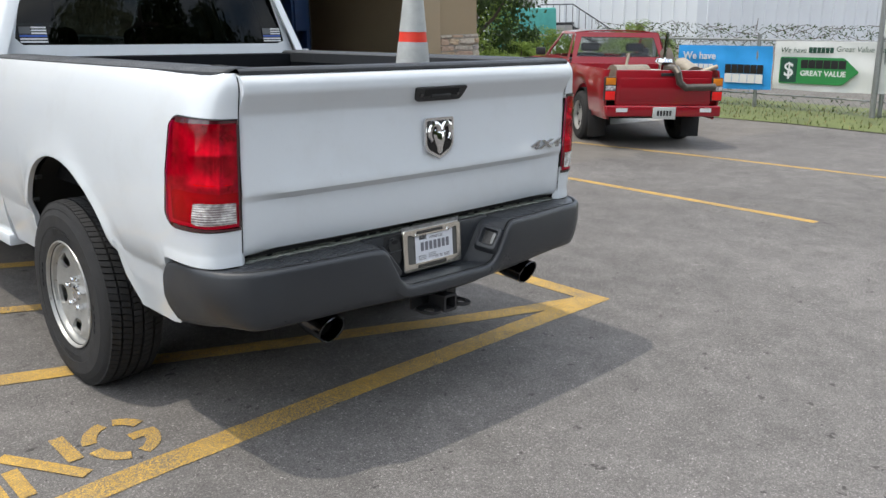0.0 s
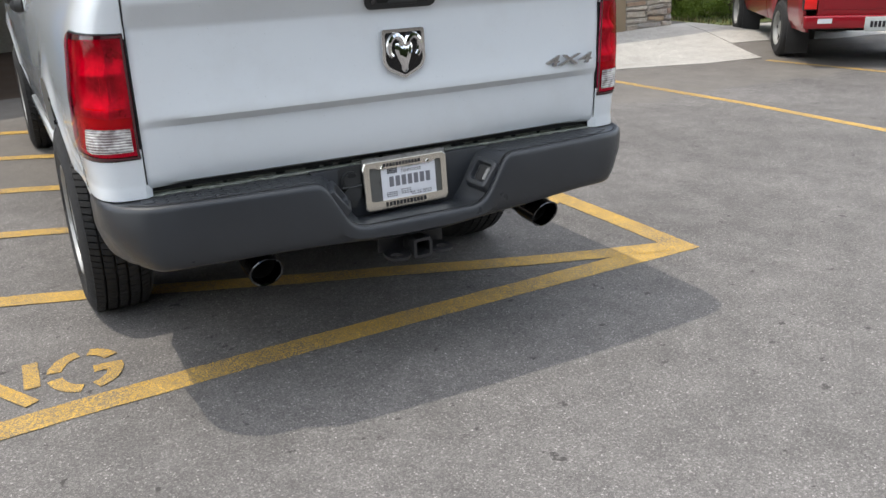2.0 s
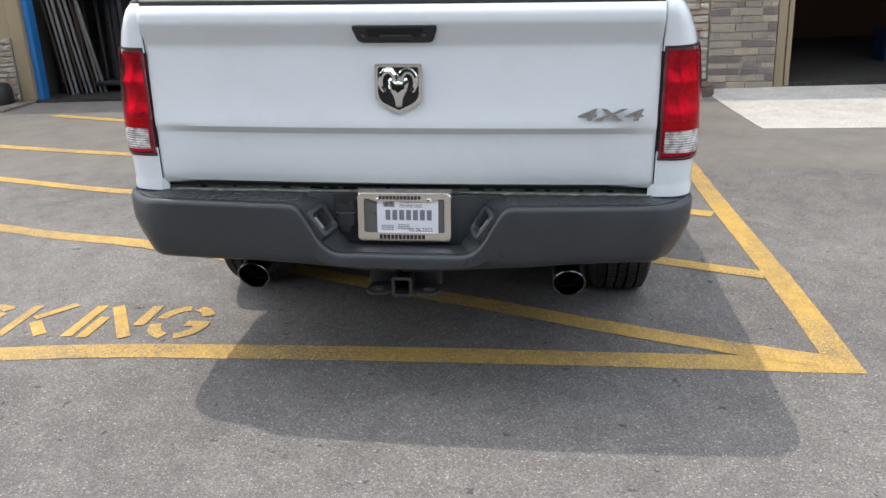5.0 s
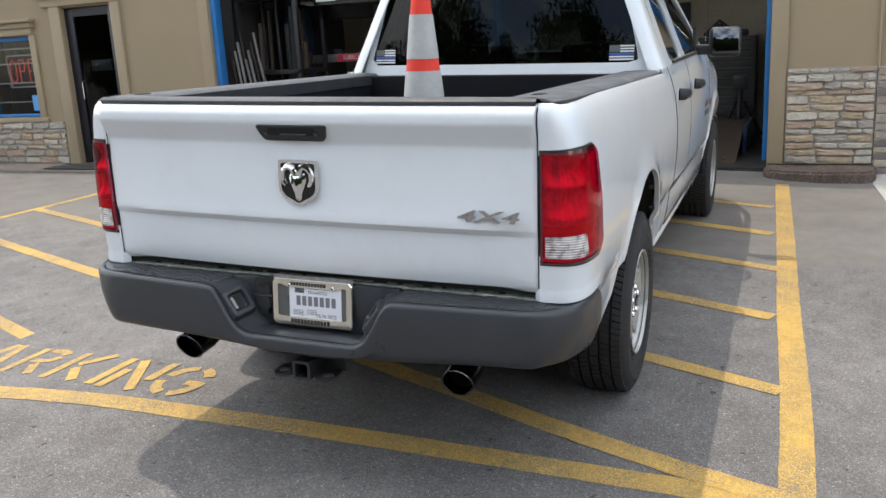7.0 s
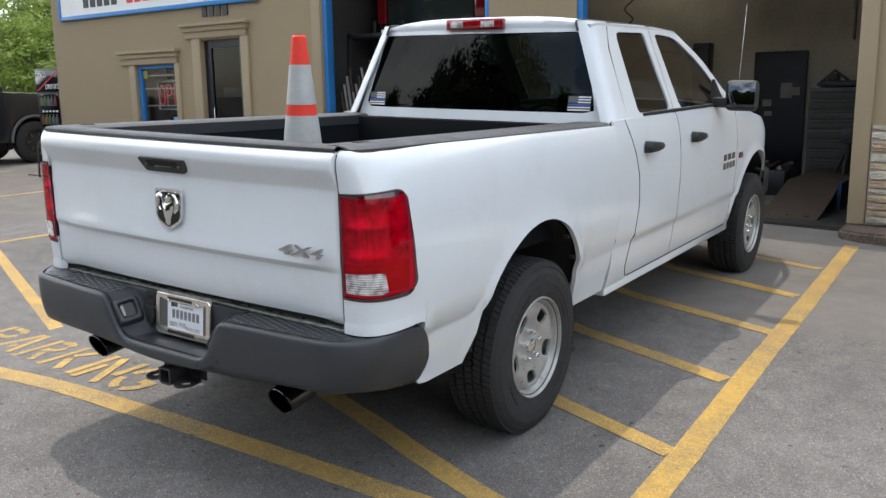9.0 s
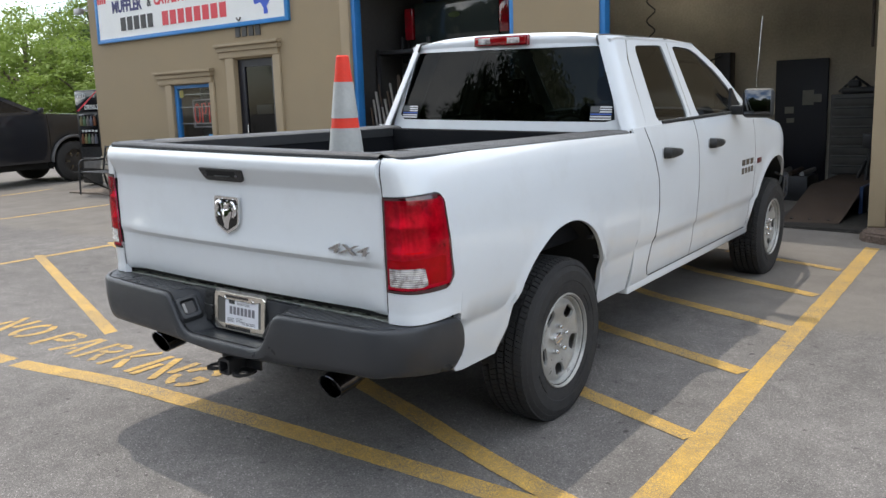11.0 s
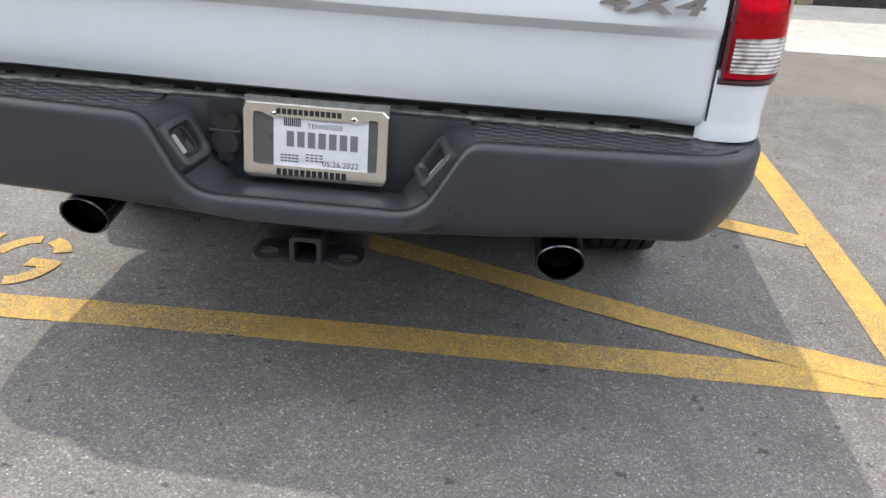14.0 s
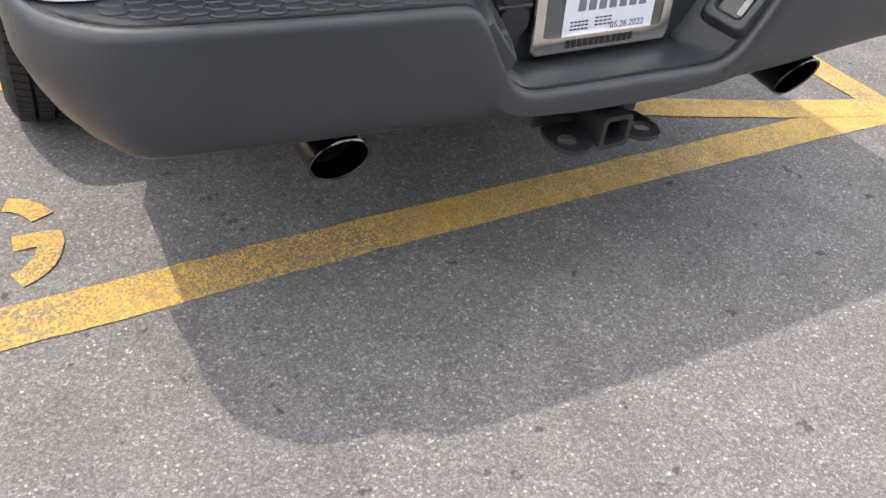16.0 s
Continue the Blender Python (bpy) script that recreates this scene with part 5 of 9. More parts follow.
def side_panel(s, y0, y1, low, high, arch_c=None, bend=None):
    ys = list(np.linspace(y0, y1, max(4, int((y1 - y0) / 0.06))))
    if arch_c:
        ys = sorted(set(ys + [arch_c + d for d in np.linspace(-0.475, 0.435, 31)] + [arch_c - 0.480, arch_c + 0.441]))
        ys = [y for y in ys if y0 <= y <= y1]
    cols = []
    for y in ys:
        lo = arch(y, arch_c, low) if arch_c else low
        hi = high(y)
        col = []
        for v in (0.0, 0.03, 0.06, 0.09, 0.12, 0.16, 0.20, 0.24, 0.26, 0.30, 0.36, 0.46, 0.56, 0.66, 0.76, 0.84, 0.90, 0.95, 1.0):
            z = lo + (hi - lo) * v
            x = cab_x(z) + (flare(y, z, arch_c) if arch_c else 0)
            x -= 0.16 * step(5.1, 5.83, y) ** 1.5 + 0.05 * step(1.15, 1.36, z) * step(4.42, 5.4, y)
            col.append((s * x, y + (bend(y) * shut_line(z) if bend else 0.0), z))
        cols.append(col)
    return shell(cols, lambda p: Vector((-s * 0.02, 0, 0)))


def ring_panel(s, outer, inner, n=56, t=0.02):
    o, i2 = resample(outer, n), resample(inner, n)
    c = sum(i2, Vector((0, 0))) / n
    ang = lambda p: math.atan2(p.y - c.y, p.x - c.x)
    j = min(range(n), key=lambda k: abs((ang(i2[k]) - ang(o[0]) + math.pi) % (2 * math.pi) - math.pi))
    i2 = i2[j:] + i2[:j]
    rows = [[(s * glass_x(p.y), p.x, p.y) for p in o], [(s * glass_x(p.y), p.x, p.y) for p in i2], [(s * (glass_x(p.y) - 0.018), p.x, p.y) for p in i2]]
    return grid(rows, closed=True)


def pane(s, loop, inset):
    bm = bmesh.new()
    bm.faces.new([bm.verts.new((s * (glass_x(y2) - inset), y1, y2)) for y1, y2 in loop])
    return bm


REAR_WIN = rounded([(2.545, 1.432), (2.580, 1.890), (3.035, 1.898), (3.085, 1.432)], [0.02, 0.05, 0.03, 0.02])
FRONT_WIN = rounded([(3.265, 1.432), (3.215, 1.898), (3.58, 1.882), (3.93, 1.72), (4.26, 1.47), (4.26, 1.432)], [0.02, 0.03, 0.10, 0.10, 0.02, 0.02])
REAR_OUT = rounded([(2.36, 1.405), (2.42, 1.80), (2.50, 1.94), (3.13, 1.945), (3.13, 1.405)], [0.0, 0.1, 0.06, 0.01, 0.0])
FRONT_OUT = rounded([(3.137, 1.405), (3.137, 1.945), (3.62, 1.925), (4.02, 1.745), (4.42, 1.44), (4.42, 1.405)], [0.0, 0.01, 0.12, 0.12, 0.02, 0.0])
for s in (-1, 1):
    belt = lambda y: 1.408
    part("cab_quarter", side_panel(s, 2.135, 2.3525, 0.468, belt, None, lambda y: (y - 2.135) / 0.22), WHITE, truck, "white cab corner panel")
    rear_door = part("rear_door", side_panel(s, 2.3575, 3.128, 0.492, belt, None, lambda y: max(0.0, (2.76 - y) / 0.4025)), WHITE, truck, "white rear door", 40)
    front_door = part("front_door", side_panel(s, 3.135, 4.416, 0.492, belt), WHITE, truck, "white front door", 40)
    part("front_fender", side_panel(s, 4.421, 5.82, 0.47, lambda y: float(np.interp(y, [4.42, 4.75, 5.36, 5.82], [1.402, 1.36, 1.265, 1.11])), AXLES[1]), WHITE, truck, "white front wing with a wheel arch", 40)
    part("rocker_panel", box(min(s * 0.86, s * 0.965), max(s * 0.86, s * 0.934), 2.14, 4.53, 0.425, 0.487, 0.012), WHITE, truck, "white sill panel")
    # black bars and strips painted as shade along door, sill and cab gaps
    for y in (3.1315, 4.4185):
        part("door_gap", tube([(s * (cab_x(z) - 0.0015), y, z) for z in np.linspace(0.50, 1.405, 40)], 0.0026, 6), SHADE_BLACK, truck)
    part("door_gap", tube([(s * (cab_x(z) - 0.0015), 2.355 + shut_line(z), z) for z in np.linspace(0.497, 1.405, 46)], 0.0042, 6), SHADE_BLACK, truck)
    part("sill_gap", tube([(s * (cab_x(0.490) + 0.0005), y, 0.490) for y in np.linspace(2.44, 4.41, 30)], 0.004, 6), SHADE_BLACK, truck)
    part("cab_gap", thicken(grid([[(s * (cab_x(z) - 0.012), y, z) for y in (2.118, 2.140)] for z in np.linspace(0.53, 1.40, 24)]), 0.004), SHADE_BLACK, truck)
    part("rear_door_frame", ring_panel(s, REAR_OUT, REAR_WIN), WHITE, rear_door, "", 40)
    part("front_door_frame", ring_panel(s, FRONT_OUT, FRONT_WIN), WHITE, front_door, "", 40)
    part("window_glass", pane(s, REAR_WIN, 0.012), SIDE_TINT, rear_door, "tinted window glass", None)
    part("window_glass", pane(s, FRONT_WIN, 0.012), SIDE_TINT, front_door, "tinted window glass", None)
    part("belt_seal", box(min(s * 0.915, s * 0.945), max(s * 0.915, s * 0.945), 2.60, 4.27, 1.412, 1.432, 0.004), PLASTIC, truck, "black belt seal")
    # corner post and roof side
    rows = []
    for z in np.linspace(1.38, 1.945, 9):
        yb = 2.15 + 0.20 * (z - 1.40)
        rows.append([(s * (glass_x(z) - dx), y, z) for y, dx in ((yb - 0.0, 0.075), (yb + 0.006, 0.03), (yb + 0.03, 0.006), (yb + 0.08, 0.0), (2.36 + 0.12 * (z - 1.4) + 0.07 * step(1.78, 1.95, z), 0.0))])
    part("corner_post", thicken(grid(rows), 0.01), WHITE, truck, "white cab corner post", 50)
    for y0, y1, door in ((2.485, 2.735, rear_door), (3.315, 3.560, front_door)):
        hx = cab_x(1.24)
        path = [(s * (hx + dx), y, 1.243) for y, dx in ((y0 + 0.02, 0.005), (y0 + 0.035, 0.035), (y0 + 0.10, 0.046), (y1 - 0.10, 0.046), (y1 - 0.035, 0.035), (y1 - 0.02, 0.005))]
        b = tube(path, 0.019, 10)
        for v in b.verts:
            v.co.z = 1.240 + (v.co.z - 1.243) * float(np.interp(v.co.y, [y0 + 0.02, y1 - 0.02], [1.85, 1.05])) + 0.030 * (y0 + 0.12 - v.co.y)
        h = part("door_handle", b, PLASTIC, door, "black plastic door handle")
        part("handle_cup", prism(rounded([(y0, -0.03), (y1 - 0.03, -0.03), (y1 - 0.03, 0.03), (y0, 0.03)], 0.02), 0.004, Matrix(((0, 0, s, s * (hx - 0.001)), (1, 0, 0, 0), (0, 1, 0, 1.243), (0, 0, 0, 1)))), WHITE, h)
    # mirror
    turn = Matrix.Translation((s * 1.125, 3.98, 1.49)) @ pose(0, 0, 0, -9, 0, s * 9)
    mirror = part("door_mirror", merge(bmesh.new(), box(-0.108, 0.108, -0.065, 0.060, -0.104, 0.104, 0.035, 4), turn), PLASTIC, front_door, "black door mirror")
    part("mirror_glass", merge(bmesh.new(), box(-0.090, 0.090, -0.0715, -0.0655, -0.086, 0.086, 0.003), turn), material("mirror glass", (0.11, 0.115, 0.12), 0.03, 1.0), mirror)
    part("mirror_arm", box(min(s * 0.925, s * 1.05), max(s * 0.925, s * 1.05), 3.95, 4.03, 1.405, 1.475, 0.014), PLASTIC, mirror)
    part("sail_plate", merge(bmesh.new(), prism([(3.98, 1.43), (4.27, 1.43), (4.0, 1.60)], 0.02), Matrix(((0, 0, s, s * 0.90), (1, 0, 0, 0), (0, 1, 0, 0), (0, 0, 0, 1)))), PLASTIC, mirror)
    # front wheel housing, near-black for arch shade as at the rear
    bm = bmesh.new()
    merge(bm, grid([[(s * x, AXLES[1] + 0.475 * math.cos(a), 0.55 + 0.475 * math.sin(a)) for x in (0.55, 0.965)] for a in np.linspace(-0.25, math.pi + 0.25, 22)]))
    part("wheel_housing", bm, SHADE_BLACK, truck)
    # maker's lettering on the door, as plain bars
    bm = bmesh.new()
    side = Matrix(((0, 0, s, s * 0.9985), (s, 0, 0, 0), (0, 1, 0, 0), (0, 0, 0, 1)))
    for row, z in enumerate((1.035, 0.972)):
        for k in range(3 + row):
            a = 4.075 + k * (0.105 if row == 0 else 0.078)
            w = 0.080 if row == 0 else 0.060
            lo, hi = s * a, s * (a + w)
            merge(bm, prism([(min(lo, hi), z - 0.023), (max(lo, hi), z - 0.023), (max(lo, hi), z + 0.023), (min(lo, hi), z + 0.023)], 0.004, side))
    part("wing_emblem", box(min(s * 1.0, s * 1.006), max(s * 1.0, s * 1.006), 4.475, 4.585, 1.0, 1.042, 0.002), material("dark red enamel", (0.10, 0.012, 0.012), 0.3), front_door, "small dark red emblem")
    part("door_emblem", bm, material("emblem chrome", (0.24, 0.24, 0.245), 0.22, 0.9), front_door, "small dark chrome emblem bars", None)

# rear cab wall with the wide back window
def back(x, z):
    return (x, 2.15 + 0.20 * (z - 1.40) + 0.05 * (x / 0.9) ** 2, z)


n = 64
outer = resample(rounded([(-0.875, 1.36), (0.875, 1.36), (0.715, 1.925), (-0.715, 1.925)], [0.0, 0.0, 0.05, 0.05]), n)
glass_loop = rounded([(-0.812, 1.442), (0.812, 1.442), (0.700, 1.886), (-0.700, 1.886)], 0.035)
inner = resample(glass_loop, n)
j = min(range(n), key=lambda k: (inner[k] - Vector((-0.812, 1.442))).length)
i0 = min(range(n), key=lambda k: (outer[k] - Vector((-0.875, 1.36))).length)
inner, outer = inner[j:] + inner[:j], outer[i0:] + outer[:i0]
part("cab_back", grid([[back(p.x, p.y) for p in outer], [back(p.x, p.y) for p in inner], [(*(back(p.x, p.y)[:1]), back(p.x, p.y)[1] + 0.02, p.y) for p in inner]], closed=True), WHITE, truck, "white cab back panel", 40)
bm = grid([[(x * float(np.interp(z, [1.44, 1.888], [0.815, 0.702])), back(x * 0.75, z)[1] + 0.008, z) for x in np.linspace(-1, 1, 13)] for z in np.linspace(1.438, 1.890, 7)])
rear_glass = part("rear_window", bm, TINT, truck, "dark tinted rear window", 60)
# roof
rows = []
for y in np.linspace(2.27, 3.74, 16):
    e = step(2.27, 2.36, y)
    f = step(3.74, 3.5, y)
    z_edge = 1.925 + 0.012 * e
    rows.append([(x * 0.735, y - 0.12 * step(0.85, 1.0, abs(x)) * step(3.3, 3.74, y), z_edge + (0.048 * e * (0.6 + 0.4 * f)) * (1 - abs(x) ** 3.2) - 0.010 * step(3.0, 3.74, y)) for x in np.linspace(-1, 1, 21)])
part("roof", thicken(grid(rows), 0.02), WHITE, truck, "white cab roof", 50)
part("roof_header", grid([[(x * 0.71, 2.255 + 0.045 * (x * 0.8) ** 2 + dy, z + dz * (1 - abs(x) ** 3.2)) for x in np.linspace(-1, 1, 21)] for dy, z, dz in ((0.0, 1.900, 0.0), (-0.006, 1.915, 0.02), (0.0, 1.928, 0.035), (0.03, 1.934, 0.046), (0.10, 1.936, 0.049))]), WHITE, truck, "", 50)
for s in (-1, 1):
    part("roof_seam", tube([(s * 0.669, 2.246, 1.890), (s * 0.656, 2.251, 1.925), (s * 0.652, 2.261, 1.943), (s * 0.655, 2.30, 1.948), (s * 0.67, 2.36, 1.950), (s * 0.682, 2.45, 1.948), (s * 0.69, 3.30, 1.942)], 0.007, 8), PLASTIC, truck, "black roof joint strip")
third = part("high_brake_lamp", box(-0.20, 0.20, 2.225, 2.27, 1.906, 1.972, 0.010), DEEP_RED, truck, "red high-level brake lamp")
part("red_bar", box(-0.185, 0.185, 2.219, 2.226, 1.915, 1.963, 0.003), RED_LENS, third)
for x in (-0.115, 0.10):
    part("cargo_lens", box(x - 0.045, x + 0.045, 2.213, 2.220, 1.921, 1.957, 0.003), CLEAR_LENS, third, "clear cargo lamp lens")
# striped flag stickers inside the window corners
for x in (-0.715, 0.715):
    def stick(x0, x1, z0, z1, mat, parent, off):
        b = bmesh.new()
        b.faces.new([b.verts.new((xx, back(xx * 0.92, zz)[1] + 0.004 - off, zz)) for xx, zz in ((x0, z0), (x1, z0), (x1, z1), (x0, z1))])
        return part("sticker_stripe", b, mat, parent, "", None)
    b = bmesh.new()
    b.faces.new([b.verts.new((xx, back(xx * 0.92, zz)[1] + 0.003, zz)) for xx, zz in ((x - 0.068, 1.452), (x + 0.068, 1.452), (x + 0.068, 1.535), (x - 0.068, 1.535))])
    flag = part("window_sticker", b, DECAL_BLACK, rear_glass, "black, white and blue striped sticker", None)
    stick(x - 0.066, x - 0.010, 1.499, 1.533, material("grey decal", (0.10, 0.105, 0.11), 0.5), flag, 0.001)
    for k in range(6):
        z = 1.4545 + k * 0.0142
        if k == 2:
            stick(x - 0.066, x + 0.066, z, z + 0.0085, DECAL_BLUE, flag, 0.002)
        else:
            stick(x - 0.066 if k < 3 else x - 0.008, x + 0.066, z, z + 0.0075, DECAL_WHITE, flag, 0.002)
# windscreen, pillars, bonnet, nose
def screen(x, t):
    return (x * (0.665 + 0.14 * t), 3.74 + 0.90 * t - 0.16 * t * x * x, 1.925 - 0.555 * t)


part("windscreen", grid([[screen(x, t) for x in np.linspace(-1, 1, 13)] for t in np.linspace(0, 1, 7)]), CLEAR, truck, "clear windscreen", 60)
for s in (-1, 1):
    rows = []
    for t in np.linspace(0, 1, 9):
        a = Vector(screen(s, t))
        z = a.z
        yo = float(np.interp(z, [1.37, 1.44, 1.745, 1.925], [4.50, 4.42, 4.02, 3.62]))
        rows.append([tuple(a), tuple(a.lerp(Vector((s * (glass_x(z)), yo, z)), 0.6) + Vector((s * 0.012, 0, 0.004))), (s * glass_x(z), yo, z)])
    part("windscreen_pillar", thicken(grid(rows), 0.01), WHITE, truck, "white windscreen pillar", 50)
rows = []
for y in np.linspace(4.36, 5.80, 12):
    half = float(np.interp(y, [4.36, 5.2, 5.80], [0.925, 0.88, 0.78]))
    ze = float(np.interp(y, [4.36, 4.75, 5.36, 5.80], [1.392, 1.358, 1.265, 1.12]))
    rows.append([(x * half, y, ze + 0.055 * (1 - abs(x) ** 4) - 0.05 * step(5.58, 5.80, y)) for x in np.linspace(-1, 1, 17)])
part("bonnet", thicken(grid(rows), 0.015), WHITE, truck, "white bonnet", 50)
part("grille", box(-0.78, 0.78, 5.74, 5.82, 0.80, 1.10, 0.03), PLASTIC, truck, "black grille")
rows = []
for k in range(17):
    a = -math.pi / 2 + math.pi * k / 16
    px, py = 0.99 * math.copysign(abs(math.sin(a)) ** 0.5, math.sin(a)), 5.38 + 0.52 * abs(math.cos(a)) ** 0.6
    rows.append([(px * i_, py - q, z) for i_, q, z in ((0.93, 0.06, 0.84), (1.0, 0.0, 0.80), (1.0, 0.0, 0.62), (0.95, 0.05, 0.52))])
part("front_bumper", thicken(grid(rows), 0.01), BUMPER_GREY, truck, "dark grey front bumper")
part("antenna", merge(tube([(0.935, 4.54, 1.28), (0.955, 4.57, 2.14)], 0.0026, 8), tube([(0.935, 4.54, 1.28), (0.935, 4.54, 1.37)], 0.012, 10)), CHROME, truck, "thin whip antenna")
part("antenna_base", prism([(4.43, 1.36), (4.53, 1.34), (4.50, 1.27)], 0.004, Matrix(((0, 0, 1, 0.955), (1, 0, 0, 0), (0, 1, 0, 0), (0, 0, 0, 1)))), PLASTIC, truck)
# cabin
part("cabin_floor", box(-0.88, 0.88, 2.2, 4.5, 0.55, 0.60), SHADE_BLACK, truck)
part("dashboard", box(-0.80, 0.80, 4.05, 4.5, 1.0, 1.36, 0.06, 3), SEAT, truck, "dark dashboard")
for x in (-0.42, 0.42):
    seat = part("front_seat", merge(box(x - 0.27, x + 0.27, 3.05, 3.6, 0.80, 0.98, 0.06, 3), box(x - 0.26, x + 0.26, 2.98, 3.14, 0.95, 1.52, 0.06, 3)), SEAT, truck, "dark cloth front seat")
    part("headrest", box(x - 0.13, x + 0.13, 3.0, 3.11, 1.54, 1.70, 0.04, 3), SEAT, seat)
part("rear_bench", merge(box(-0.75, 0.75, 2.35, 2.85, 0.80, 0.96, 0.05, 3), box(-0.75, 0.75, 2.28, 2.40, 0.95, 1.43, 0.05, 3)), SEAT, truck, "dark cloth rear bench")
part("steering_wheel", merge(bmesh.new(), tube([(-0.42 + 0.19 * math.cos(a), 3.95 + 0.06 * math.sin(a), 1.22 + 0.17 * math.sin(a)) for a in np.linspace(0, 2 * math.pi, 30)], 0.014, 8, caps=False)), SEAT, truck, "dark steering wheel")
part("inside_mirror", box(-0.12, 0.12, 3.98, 4.02, 1.68, 1.75, 0.015), PLASTIC, truck)

# ---- shop front: trims, window, door, sign ----
GLASS = tinted_glass("window glass", (0.80, 0.83, 0.82))
NEON_RED = material("red neon tube", (0.45, 0.05, 0.04), 0.3, Emission_Color=(1.0, 0.07, 0.05, 1), Emission_Strength=0.16)
NEON_BLUE = material("grey border tube", (0.30, 0.30, 0.34), 0.3, Emission_Color=(0.5, 0.25, 0.3, 1), Emission_Strength=0.02)
NAVY = mottled("dark navy door paint", (0.005, 0.006, 0.013), 0.42, 3.0, 0.3, 0.1)
SIGN_WHITE = mottled("white sign board", (0.72, 0.73, 0.72), 0.5, 2.0, 0.08, 0.0)
SIGN_BLUE = mottled("blue sign border", (0.02, 0.20, 0.50), 0.5, 3.0, 0.1, 0.0)
SIGN_RED = material("red sign lettering", (0.60, 0.03, 0.05), 0.5)
SIGN_NAVY = material("navy sign lettering", (0.02, 0.02, 0.12), 0.5)
GREY_METAL = mottled("grey metal", (0.32, 0.32, 0.32), 0.4, 8.0, 0.3, 0.1, metal=0.7)
ORANGE = mottled("fluorescent orange", (0.80, 0.040, 0.018), 0.6, 8.0, 0.15, 0.1)
REFLECT = mottled("grey reflective sleeve", (0.42, 0.43, 0.42), 0.45, 10.0, 0.18, 0.1)
LIFT_BLUE = mottled("blue lift paint", (0.010, 0.035, 0.10), 0.45, 5.0, 0.35, 0.1)
RUST = mottled("brown rusty steel", (0.055, 0.036, 0.025), 0.8, 6.0, 0.4, 0.3)


def moulding(name, x0, x1, z0, z1, y_out, label="tan moulded trim"):
    return solo(name, box(x0, x1, WY - y_out, WY + 0.01, z0, z1, 0.008), TRIM, label, "trim", kind="structure")


def head(n, x0, x1, z0, z1):
    h = z1 - z0
    moulding("trim_head_%da" % n, x0 + 0.06, x1 - 0.06, z0, z0 + h * 0.45, 0.05)
    moulding("trim_head_%db" % n, x0 + 0.03, x1 - 0.03, z0 + h * 0.45, z0 + h * 0.78, 0.08)
    moulding("trim_head_%dc" % n, x0, x1, z0 + h * 0.78, z1, 0.12)


head(1, -11.06, -9.35, 2.14, 2.385)
head(2, -9.21, -7.58, 2.52, 2.765)
moulding("trim_window_1", -10.80, -10.62, 0.88, 2.14, 0.035)
moulding("trim_window_2", -9.50, -9.38, 0.88, 2.14, 0.035)
moulding("trim_window_3", -10.85, -9.33, 0.80, 0.88, 0.05, "tan moulded window sill")
moulding("trim_door_1", -9.0, -8.79, 0.14, 2.52, 0.04)
moulding("trim_door_2", -7.79, -7.62, 0.14, 2.52, 0.04)
moulding("trim_corner_1", -6.22, -6.04, 0.14, ROOF, 0.03, "tan corner board")
moulding("trim_corner_2", 1.255, 1.42, 0.19, ROOF, 0.03, "tan corner board")
moulding("trim_corner_3", 3.03, 3.15, 0.03, ROOF, 0.03, "tan corner board")
moulding("trim_corner_4", 6.475, 6.87, 0.05, ROOF, 0.06, "tan corner board")
solo("trim_pipe", tube([(2.29, WY - 0.02, 1.2), (2.29, WY - 0.02, ROOF)], 0.012, 8), TRIM, "thin tan conduit on the wall", "trim", kind="structure")

# window
win = thing("window_1", Matrix.Identity(4), "blue framed shop window with a lit neon sign", "window", kind="structure")
for a in ((-10.615, -10.535, 0.885, 2.125), (-9.56, -9.505, 0.885, 2.125), (-10.535, -9.56, 2.065, 2.125), (-10.535, -9.56, 0.885, 0.93)):
    part("window_frame", box(a[0], a[1], WY + 0.03, WY + 0.12, a[2], a[3], 0.004), BLUE, win, "blue painted frame")
for z in (1.12, 1.42, 1.72, 1.95):
    part("window_bar", box(-10.535, -9.56, WY + 0.085, WY + 0.10, z - 0.01, z + 0.01), GREY_METAL, win)
part("pane", grid([[(x, WY + 0.07, z) for x in (-10.535, -9.56)] for z in (0.93, 2.065)]), GLASS, win, "clear pane")
neon = thing("neon_sign", Matrix.Identity(4), "red neon open sign with a dim grey border behind glass", "neon sign")
nm = Matrix.Translation((-9.98, WY + 0.27, 1.60)) @ pose(0, 0, 0, 90, 0, 0) @ Matrix.Diagonal((0.86, 1, 1, 1))
for dx, pts in ((-0.36, [(-0.08, 0), (-0.07, 0.13), (0, 0.18), (0.07, 0.13), (0.08, 0), (0.07, -0.13), (0, -0.18), (-0.07, -0.13), (-0.08, 0)]),
                (-0.12, [(-0.07, -0.18), (-0.07, 0.18), (0.04, 0.18), (0.075, 0.10), (0.04, 0.0), (-0.07, 0.0)]),
                (0.12, [(0.07, 0.18), (-0.07, 0.18), (-0.07, 0.0), (0.05, 0.0), (-0.07, 0.0), (-0.07, -0.18), (0.07, -0.18)]),
                (0.36, [(-0.075, -0.18), (-0.075, 0.18), (0.075, -0.18), (0.075, 0.18)])):
    part("letter_tube", merge(bmesh.new(), tube([(x + dx, y, 0) for x, y in pts], 0.011, 6), nm), NEON_RED, neon, "glowing red neon letter")
bm = tube([(x, y, 0) for x, y in rounded([(-0.50, -0.25), (0.50, -0.25), (0.50, 0.25), (-0.50, 0.25)], 0.05) + [(-0.45, -0.25)]], 0.010, 6)
bmesh.ops.transform(bm, matrix=nm, verts=bm.verts[:])
part("border_tube", bm, NEON_BLUE, neon, "dim grey border tube")
